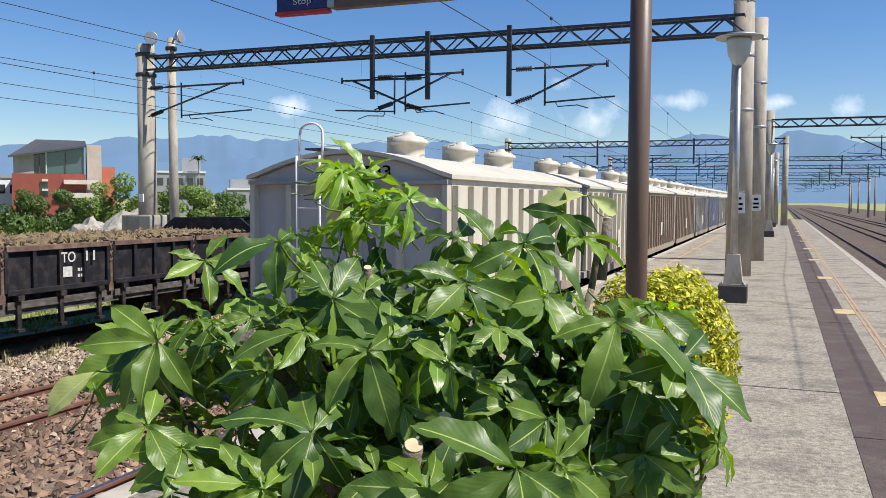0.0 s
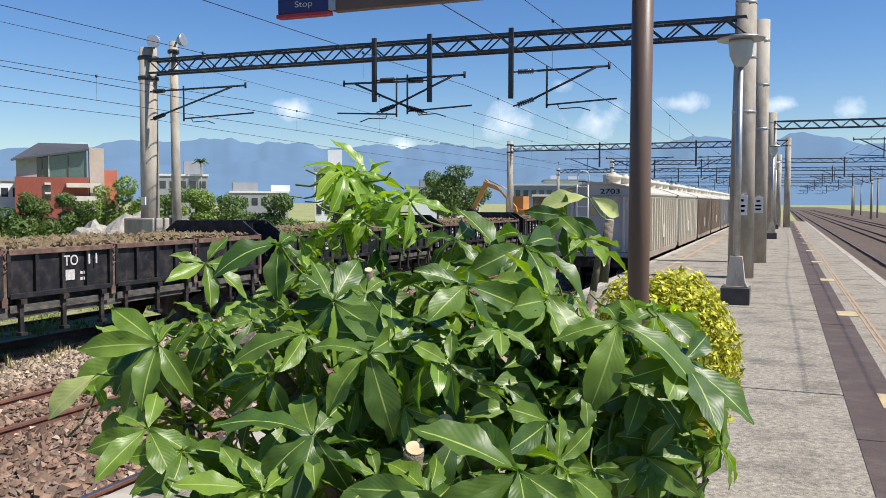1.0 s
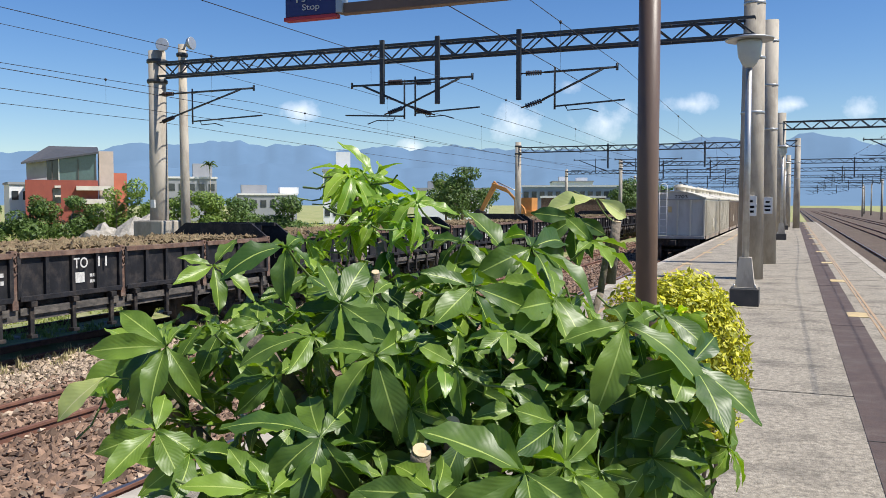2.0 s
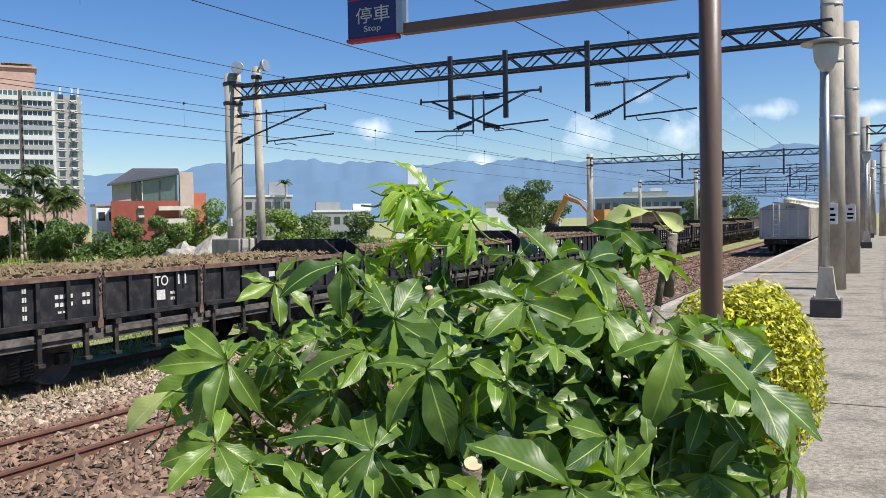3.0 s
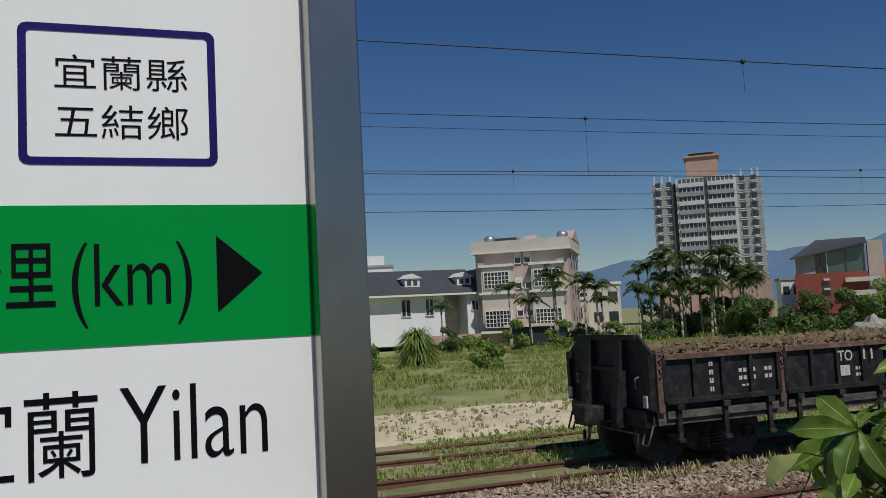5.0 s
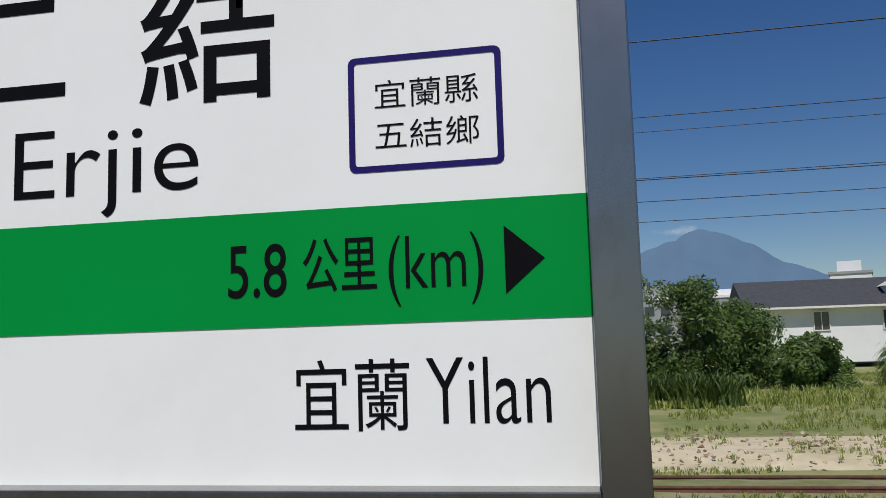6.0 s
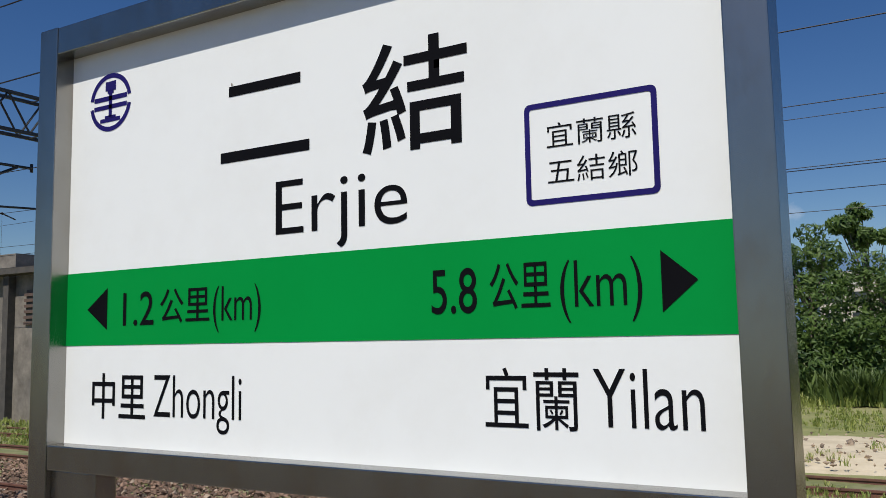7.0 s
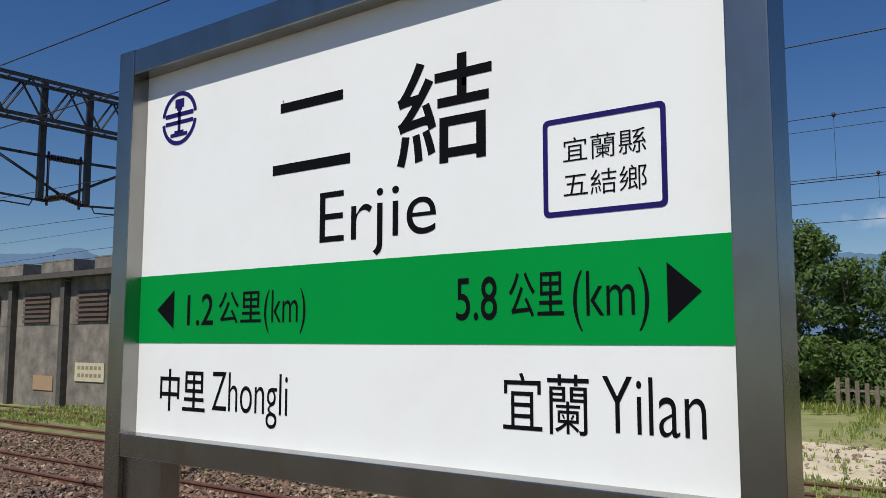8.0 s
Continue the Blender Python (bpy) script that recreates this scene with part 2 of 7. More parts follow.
M_BLACK = material("black wagon paint", (0.019, 0.019, 0.022), 0.55, color2=(0.009, 0.009, 0.011), scale=5, stain=(0.085, 0.07, 0.06), stain_scale=4.5, stain_amount=0.6, bump=0.15, bump_scale=15, spec=0.35)
M_BLACKW = material("dusty black wagon frame", (0.026, 0.025, 0.025), 0.7, color2=(0.013, 0.012, 0.012), scale=6, stain=(0.16, 0.12, 0.09), stain_scale=5, stain_amount=0.55, spec=0.3)
M_SOLE = material("dust-streaked sole bar", (0.12, 0.105, 0.09), 0.8, color2=(0.03, 0.028, 0.026), scale=5, stain=(0.26, 0.22, 0.18), stain_scale=3, stain_amount=0.5, stretch=(1, 1, 2))
M_WHEEL = material("dusty rust-brown wheel steel", (0.13, 0.105, 0.085), 0.65, metal=0.3, color2=(0.045, 0.037, 0.032), scale=5, stain=(0.2, 0.14, 0.1), stain_scale=3)
M_RUST = material("rusty steel edge", (0.17, 0.095, 0.065), 0.85, color2=(0.07, 0.045, 0.038), scale=9, stain=(0.34, 0.26, 0.2), stain_scale=5)
M_SOIL = material("brown soil load", (0.225, 0.16, 0.09), 0.95, color2=(0.085, 0.06, 0.03), scale=6, bump=1.0, bump_scale=22, stain=(0.30, 0.25, 0.14), stain_scale=1.5)
M_WHITEINK = material("worn white stencil paint", (0.66, 0.65, 0.61), 0.7, color2=(0.38, 0.37, 0.35), scale=16)
M_CREAM = material("cream hopper paint", (0.61, 0.57, 0.47), 0.5, color2=(0.50, 0.46, 0.37), scale=2.5, stain=(0.36, 0.29, 0.21), stain_scale=1.4, stain_amount=0.45, stretch=(1, 1, 0.3))
M_TAN = material("dusty tan hopper paint", (0.33, 0.265, 0.20), 0.6, color2=(0.25, 0.195, 0.145), scale=2.5, stain=(0.16, 0.11, 0.08), stain_scale=1.2, stain_amount=0.5, stretch=(1, 1, 0.3))
M_BLUEGREY = material("dusty blue-grey hopper paint", (0.25, 0.275, 0.36), 0.6, color2=(0.19, 0.20, 0.26), scale=2.5, stain=(0.2, 0.15, 0.11), stain_scale=1.2, stretch=(1, 1, 0.3))
M_HOPGREY = material("grey hopper paint", (0.37, 0.36, 0.34), 0.55, color2=(0.26, 0.245, 0.225), scale=2.0, stain=(0.17, 0.14, 0.11), stain_scale=1.3, stretch=(1, 1, 0.3))
M_HOPEND = material("pale grey end paint", (0.50, 0.49, 0.465), 0.6, color2=(0.42, 0.41, 0.385), scale=2.0, stain=(0.24, 0.21, 0.17), stain_scale=1.5, stain_amount=0.5, stretch=(1, 1, 0.3))
M_INK = material("black sign lettering", (0.006, 0.006, 0.008), 0.6, spec=0.06)
M_NAVY = material("navy sign ink", (0.022, 0.016, 0.15), 0.5, spec=0.08)
M_SIGNW = material("white sign sheet", (0.89, 0.91, 0.895), 0.4, color2=(0.87, 0.89, 0.875), scale=1.5, spec=0.3, stain=(0.74, 0.73, 0.68), stain_scale=3, stain_amount=0.2)
M_SIGNG = material("green sign band", (0.0008, 0.30, 0.052), 0.5, color2=(0.0008, 0.275, 0.046), scale=1.5, spec=0.06)
M_STEEL = material("brushed stainless steel", (0.345, 0.335, 0.315), 0.27, metal=1.0, color2=(0.28, 0.27, 0.25), scale=6, stain=(0.26, 0.20, 0.15), stain_scale=9, stain_amount=0.6, stretch=(1, 1, 0.5))
M_BROWN = material("brown painted steel pole", (0.155, 0.10, 0.07), 0.45, color2=(0.115, 0.075, 0.053), scale=3, stain=(0.10, 0.06, 0.045), stain_scale=6, stretch=(1, 1, 0.25), bump=0.05)
M_CONC = material("weathered concrete pole", (0.45, 0.405, 0.335), 0.85, color2=(0.30, 0.265, 0.215), scale=3, bump=0.2, stain=(0.17, 0.145, 0.12), stain_scale=1.5, stain_amount=0.6, stretch=(1, 1, 0.35))
M_GIRDER = material("dark grey gantry steel", (0.062, 0.066, 0.072), 0.55, metal=0.3, color2=(0.035, 0.038, 0.042), scale=4)
M_INSUL = material("dark brown insulator glaze", (0.045, 0.026, 0.022), 0.2, color2=(0.03, 0.02, 0.02))
M_WIRE = material("dark copper wire", (0.045, 0.042, 0.044), 0.5, metal=0.4)
M_GALV = material("galvanised steel", (0.50, 0.51, 0.51), 0.42, metal=0.7, color2=(0.38, 0.39, 0.39), scale=6, stain=(0.3, 0.26, 0.22), stain_scale=4)
M_LAMPG = material("milky lamp glass", (0.45, 0.5, 0.5), 0.2, color2=(0.38, 0.42, 0.43))
M_BLUESIGN = material("navy enamel stop sign", (0.016, 0.018, 0.115), 0.35, color2=(0.012, 0.014, 0.09), scale=4, coat=0.2)
M_REDLINE = material("red sign line", (0.42, 0.03, 0.05), 0.5)
M_BAG = material("torn grey plastic sheet", (0.62, 0.63, 0.64), 0.25, color2=(0.42, 0.43, 0.45), scale=14, spec=0.7)
M_BARK = material("grey-brown bark", (0.20, 0.16, 0.12), 0.9, color2=(0.11, 0.085, 0.065), scale=14, bump=0.5, bump_scale=50, stain=(0.30, 0.27, 0.21), stain_scale=8, stain_amount=0.5)
M_CUTWOOD = material("pale cut wood", (0.66, 0.52, 0.33), 0.8, color2=(0.50, 0.36, 0.21), scale=40)
M_TWIG = material("green leaf stalk", (0.16, 0.24, 0.06), 0.6, color2=(0.12, 0.17, 0.05))
M_PALE = material("pale stucco", (0.66, 0.61, 0.54), 0.85, color2=(0.58, 0.52, 0.45), scale=0.8, stain=(0.42, 0.37, 0.32), stain_scale=0.35, stain_amount=0.45)
M_PINK = material("pinkish wall tile", (0.55, 0.45, 0.385), 0.75, color2=(0.48, 0.385, 0.325), scale=1.2, stain=(0.38, 0.32, 0.28), stain_scale=0.4)
M_WHITE = material("white house plaster", (0.78, 0.79, 0.80), 0.8, color2=(0.72, 0.73, 0.75), scale=0.8)
M_ROOF = material("dark slate roof", (0.075, 0.078, 0.088), 0.7, color2=(0.05, 0.052, 0.06), scale=3, bump=0.3, bump_scale=4)
M_TOWER = material("grey tower tile", (0.36, 0.36, 0.345), 0.75, color2=(0.29, 0.29, 0.28), scale=0.5, stain=(0.2, 0.2, 0.19), stain_scale=0.25)
M_TOWERW = material("pale tower band", (0.60, 0.61, 0.60), 0.75, color2=(0.50, 0.51, 0.50), scale=0.6)
M_BRICKP = material("salmon tile", (0.50, 0.335, 0.275), 0.8, color2=(0.40, 0.26, 0.21), scale=1.0)
M_RED = material("brick red tile", (0.30, 0.075, 0.05), 0.75, color2=(0.24, 0.06, 0.042), scale=1.0)
M_ORANGEW = material("orange red wall", (0.50, 0.15, 0.09), 0.75, color2=(0.42, 0.12, 0.075), scale=1.0)
M_GLASS = material("dark window glass", (0.045, 0.055, 0.065), 0.08, color2=(0.03, 0.038, 0.045), spec=0.8)
M_GLASSG = material("greenish curtain glass", (0.075, 0.13, 0.125), 0.08, color2=(0.06, 0.10, 0.10), spec=0.8)
M_TRIM = material("white window trim", (0.76, 0.75, 0.72), 0.6, color2=(0.68, 0.67, 0.64))
M_GREYB = material("grey far building", (0.33, 0.34, 0.355), 0.8, color2=(0.26, 0.27, 0.285), scale=0.4)
M_LONG = material("blue-grey metal cladding", (0.24, 0.29, 0.36), 0.6, color2=(0.20, 0.24, 0.30), scale=0.3)
M_SHED = material("stained shed concrete", (0.29, 0.26, 0.22), 0.9, color2=(0.13, 0.115, 0.098), scale=1.6, bump=0.3, bump_scale=12, stain=(0.085, 0.08, 0.075), stain_scale=0.45, stain_amount=0.8)
M_SHEDD = material("dark shed pilaster", (0.062, 0.058, 0.054), 0.9, color2=(0.1, 0.09, 0.08))
M_LOUVRE = material("rusty louvre", (0.13, 0.085, 0.065), 0.8, color2=(0.09, 0.06, 0.05))
M_NOTICE = material("faded yellow notice board", (0.60, 0.55, 0.36), 0.7, color2=(0.5, 0.46, 0.32))
M_DIGGER = material("orange digger paint", (0.55, 0.25, 0.06), 0.5, color2=(0.42, 0.19, 0.05), scale=3)
M_LEAF = leaf_material("glossy green leaf", (0.04, 0.092, 0.016), (0.185, 0.285, 0.038), (0.38, 0.48, 0.12), rough=0.45, trans=0.28, coat=0.04)
M_LEAFY = leaf_material("bright young leaf", (0.13, 0.25, 0.025), (0.30, 0.42, 0.05), (0.45, 0.53, 0.15), trans=0.35)
M_LEAFP = leaf_material("pale yellowing leaf", (0.44, 0.50, 0.16), (0.56, 0.60, 0.24), (0.62, 0.62, 0.32), trans=0.3)
M_HEDGE = foliage("golden hedge leaves", (0.16, 0.20, 0.012), (0.70, 0.66, 0.035), 0.25)
M_TREE = foliage("tree leaves", (0.035, 0.078, 0.018), (0.13, 0.21, 0.042))
M_TREEL = foliage("light tree leaves", (0.075, 0.14, 0.022), (0.24, 0.34, 0.06))
M_PALM = foliage("palm fronds", (0.038, 0.075, 0.018), (0.15, 0.215, 0.05))
M_GRASS = foliage("grass blades", (0.15, 0.22, 0.035), (0.40, 0.43, 0.12), 0.3)
M_DRYG = foliage("dry straw weeds", (0.30, 0.26, 0.12), (0.48, 0.42, 0.22), 0.2)
M_TRUNK = material("pale palm trunk", (0.36, 0.33, 0.28), 0.9, color2=(0.24, 0.21, 0.17), scale=8)
# distance haze is put into the blue base colour and a faint glow
M_MTN = material("wooded mountain, haze painted blue", (0.045, 0.085, 0.15), 1.0, color2=(0.03, 0.065, 0.12), scale=0.006, spec=0.0, emit=(0.165, 0.242, 0.335), lum=0.72)

# ---- building helpers ----
RZ, GZ = -0.92, -1.13


def box(bm, x0, y0, z0, x1, y1, z1, bevel=0.0):
    vs = [bm.verts.new(p) for p in ((x0, y0, z0), (x1, y0, z0), (x1, y1, z0), (x0, y1, z0), (x0, y0, z1), (x1, y0, z1), (x1, y1, z1), (x0, y1, z1))]
    fs = [bm.faces.new([vs[i] for i in q]) for q in ((3, 2, 1, 0), (4, 5, 6, 7), (0, 1, 5, 4), (1, 2, 6, 5), (2, 3, 7, 6), (3, 0, 4, 7))]
    if bevel:
        es = list({e for f in fs for e in f.edges})
        bmesh.ops.bevel(bm, geom=es, offset=bevel, segments=2, affect="EDGES", profile=0.6)
    return vs


def rod(bm, a, b, r0, r1=None, seg=10, caps=True):
    a, b = Vector(a), Vector(b)
    r1 = r0 if r1 is None else r1
    q = (b - a).to_track_quat("Z", "Y")
    rings = []
    for p, r in ((a, r0), (b, r1)):
        rings.append([bm.verts.new(p + q @ Vector((r * math.cos(2 * math.pi * k / seg), r * math.sin(2 * math.pi * k / seg), 0))) for k in range(seg)])
    for k in range(seg):
        f = bm.faces.new((rings[0][k], rings[0][(k + 1) % seg], rings[1][(k + 1) % seg], rings[1][k]))
        f.smooth = seg > 5
    if caps:
        bm.faces.new(rings[0][::-1])
        bm.faces.new(rings[1])


def lathe(bm, profile, at=(0, 0, 0), axis=(0, 0, 1), seg=20):
    """Rings of (radius, height) turned about an axis."""
    q = Vector(axis).to_track_quat("Z", "Y")
    rings = [[bm.verts.new(Vector(at) + q @ Vector((r * math.cos(2 * math.pi * k / seg), r * math.sin(2 * math.pi * k / seg), h))) for k in range(seg)] for r, h in profile]
    for u, v in zip(rings, rings[1:]):
        for k in range(seg):
            bm.faces.new((u[k], u[(k + 1) % seg], v[(k + 1) % seg], v[k])).smooth = True
    bm.faces.new(rings[0][::-1])
    bm.faces.new(rings[-1])


def prism(bm, outline, axis, a, b):
    """An outline in the two other axes, pushed from a to b along the axis."""
    def place(p, s):
        c = list(p)
        c.insert("xyz".index(axis), s)
        return bm.verts.new(c)
    u, v = [place(p, a) for p in outline], [place(p, b) for p in outline]
    bm.faces.new(u)
    bm.faces.new(v[::-1])
    for k in range(len(u)):
        bm.faces.new((u[k], v[k], v[(k + 1) % len(u)], u[(k + 1) % len(u)]))
    bmesh.ops.recalc_face_normals(bm, faces=bm.faces)


def tube(bm, pts, r, seg=8):
    """A bent round bar through the points, one skin."""
    pts = [Vector(p) for p in pts]
    rings = []
    for k, p in enumerate(pts):
        d = pts[min(k + 1, len(pts) - 1)] - pts[max(k - 1, 0)]
        q = d.to_track_quat("Z", "Y")
        rings.append([bm.verts.new(p + q @ Vector((r * math.cos(2 * math.pi * i / seg), r * math.sin(2 * math.pi * i / seg), 0))) for i in range(seg)])
    for u, v in zip(rings, rings[1:]):
        for i in range(seg):
            bm.faces.new((u[i], u[(i + 1) % seg], v[(i + 1) % seg], v[i])).smooth = True
    bm.faces.new(rings[0][::-1])
    bm.faces.new(rings[-1])


def part(name, bm, mat, parent=None, label=""):
    me = bpy.data.meshes.new(name)
    bm.to_mesh(me)
    bm.free()
    for m in mat if isinstance(mat, (list, tuple)) else [mat]:
        me.materials.append(m)
    ob = new(name, me)
    if parent:
        ob.parent = parent
        ob.matrix_parent_inverse = world_of(parent).inverted()
    return tagged(ob, label) if label else ob


def world_of(ob):
    m = ob.matrix_basis.copy()
    while ob.parent:
        m = ob.parent.matrix_basis @ ob.matrix_parent_inverse @ m
        ob = ob.parent
    return m


def thing(name, at, label, category, group="", kind=""):
    ob = new(name)
    ob.empty_display_size = 0.1
    ob.location = at
    return tagged(ob, label, category, group, kind)


def share(name, me, parent, m):
    """One more piece on a mesh that it shares with its likes."""
    ob = new(name, me)
    ob.parent = parent
    ob.matrix_parent_inverse = world_of(parent).inverted()
    ob.matrix_basis = m
    return ob


def mesh_of(bm, name, mat):
    me = bpy.data.meshes.new(name)
    bm.to_mesh(me)
    bm.free()
    for m in mat if isinstance(mat, (list, tuple)) else [mat]:
        me.materials.append(m)
    return me


def from_arrays(name, verts, faces, mat):
    me = bpy.data.meshes.new(name)
    me.from_pydata(verts.tolist() if hasattr(verts, "tolist") else verts, [], faces.tolist() if hasattr(faces, "tolist") else faces)
    for m in mat if isinstance(mat, (list, tuple)) else [mat]:
        me.materials.append(m)
    return me


def writing(name, body, mat, parent, m, height, width=0.0, thick=0.0):
    """Flat letters; height is that of a capital or a full character, width the whole line's."""
    c = bpy.data.curves.new(name, "FONT")
    c.body = body
    c.offset = thick
    tmp = bpy.data.objects.new(name, c)
    scene.collection.objects.link(tmp)
    bpy.context.view_layer.update()
    me = bpy.data.meshes.new_from_object(tmp.evaluated_get(bpy.context.evaluated_depsgraph_get()))
    bpy.data.objects.remove(tmp)
    co = np.array([v.co[:] for v in me.vertices])
    lo, hi = co.min(0), co.max(0)
    sy = height
    sx = width / (hi[0] - lo[0]) if width else sy
    for v in me.vertices:
        v.co = ((v.co.x - lo[0]) * sx, v.co.y * sy, 0)
    me.materials.clear()
    me.materials.append(mat)
    me.name = name
    ob = new(name, me)
    ob.parent = parent
    ob.matrix_parent_inverse = world_of(parent).inverted()
    ob.matrix_basis = m
    return ob


def bend(y):
    """Sideways swing of the yard tracks; they run straight."""
    return 0.0 * y


# ---- ground, platform, tracks ----
def ground():
    n, size = 60, 3600
    xs = np.sign(np.linspace(-1, 1, n)) * np.abs(np.linspace(-1, 1, n)) ** 3 * size
    vs, fs = [], []
    for j in range(n):
        for i in range(n):
            x, y = xs[i], xs[j]
            vs.append((x, y, GZ + 0.05 * noise.noise((x * 0.05, y * 0.05, 0)) - 0.06))
    for j in range(n - 1):
        for i in range(n - 1):
            a = j * n + i
            fs.append((a, a + 1, a + n + 1, a + n))
    tagged(new("ground", from_arrays("ground", vs, fs, M_GROUND)), "dry grassy ground of the railway yard", "ground", kind="structure")

    def sheet(name, mat, xa, xb, ya, yb, z, label, step=1.0, rough=0.05, cat="ground", curved=False):
        nx, ny = max(2, int((xb - xa) / step)), max(2, int((yb - ya) / (step * 1.5)))
        vs, fs = [], []
        for j in range(ny + 1):
            for i in range(nx + 1):
                x, y = xa + (xb - xa) * i / nx, ya + (yb - ya) * j / ny
                e = min(1.0, min(i, nx - i) * 0.5)
                w = 0.35 * noise.noise((y * 0.3, x, 3)) if i in (0, nx) else 0
                vs.append((x + w + (bend(y) if curved else 0), y, GZ - 0.12 + (z - GZ + 0.12) * e + rough * noise.noise((x * 0.9, y * 0.9, 1)) * e))
        for j in range(ny):
            for i in range(nx):
                a = j * (nx + 1) + i
                fs.append((a, a + 1, a + nx + 2, a + nx + 1))
        me = from_arrays(name, vs, fs, mat)
        for p in me.polygons:
            p.use_smooth = True
        return tagged(new(name, me), label, cat, kind="structure")

    sheet("ballast_near", M_BALLAST, -10.6, -3.3, -60, 150, -1.03, "rusty brown crushed-stone track bed", 0.5, 0.04, curved=True)
    sheet("ballast_wagon", M_VERGE, -14.2, -10.35, -60, 150, -1.04, "pale stony track bed with weeds", 0.5, 0.05, curved=True)
    sheet("verge", M_VERGE, -17.8, -14.0, -60, 150, -1.05, "weedy verge beside a rusty siding", 0.6, 0.05)
    sheet("dirt_road", M_DIRT, -24.5, -17.6, -60, 60, -1.05, "pale stony dirt road beside the yard", 0.7, 0.06)
    sheet("ballast_east", M_OILBED, 1.8, 30, -40, 700, -1.03, "dark brown track bed beside the platform", 0.8, 0.04)


ground()


def platform():
    floor = tagged(new("platform"), "worn grey concrete station platform", "platform", kind="structure")
    x0, x1, ya, yb = -3.36, 1.99, -30.0, 84.0
    bm = bmesh.new()
    box(bm, x0 + 0.15, ya, GZ - 0.2, x1 - 0.15, yb, -0.13)
    part("platform_wall", bm, M_CONC, floor)
    # slabs with recessed joints
    ys = [ya] + [20.0 + 6.07 * k for k in range(-8, 11)] + [yb]
    for a, b in zip(ys, ys[1:]):
        bm = bmesh.new()
        box(bm, x0, a + 0.02, -0.16, x1, b - 0.02, 0.0, 0.012)
        part("slab", bm, M_SLAB, floor)
    bm = bmesh.new()
    box(bm, x0 + 0.02, ya, -0.15, x1 - 0.02, yb, -0.03)
    part("joint_filler", bm, M_JOINT, floor)
    bm = bmesh.new()
    box(bm, 0.50, ya, -0.02, 0.90, yb, 0.004)
    part("brown_strip", bm, M_STRIP, floor, "dark brown paved strip along the platform")
    for y0 in range(-6, 80, 6):
        bm = bmesh.new()
        box(bm, 0.495, y0 + 0.39, 0.0, 0.905, y0 + 0.41, 0.0065)
        part("strip_joint", bm, M_JOINT, floor)
    for xa, xb in ((1.04, 1.065), (1.095, 1.13)):
        bm = bmesh.new()
        box(bm, xa, ya, -0.02, xb, yb, 0.004)
        part("orange_line", bm, M_ORANGE, floor, "faded orange painted line")
    bm = bmesh.new()
    box(bm, -2.68, ya, -0.02, -2.61, yb, 0.004)
    part("orange_line", bm, M_ORANGE, floor, "faded orange painted line")
    for k in range(13):
        y = 7.45 + 5.95 * k
        bm = bmesh.new()
        box(bm, 0.76, y, -0.02, 1.03, y + 0.55, 0.008)
        part("yellow_mark", bm, M_YELLOW, floor, "faded yellow painted mark")
        if k:
            bm = bmesh.new()
            box(bm, -2.72, y + 10, -0.02, -2.46, y + 10.4, 0.008)
            part("yellow_mark", bm, M_YELLOW, floor, "faded yellow painted mark")
    for xa, xb in ((x0 - 0.03, x0 + 0.14), (x1 - 0.14, x1 + 0.03)):
        bm = bmesh.new()
        box(bm, xa, ya, -0.17, xb, yb, 0.006, 0.01)
        part("edge_stone", bm, M_CONC, floor)


platform()

RAIL_SHAPE = [(-0.062, -0.15), (0.062, -0.15), (0.062, -0.138), (0.012, -0.122), (0.009, -0.045), (0.034, -0.033), (0.034, -0.004), (0.026, 0.0), (-0.026, 0.0),
              (-0.034, -0.004), (-0.034, -0.033), (-0.009, -0.045), (-0.012, -0.122), (-0.062, -0.138)]


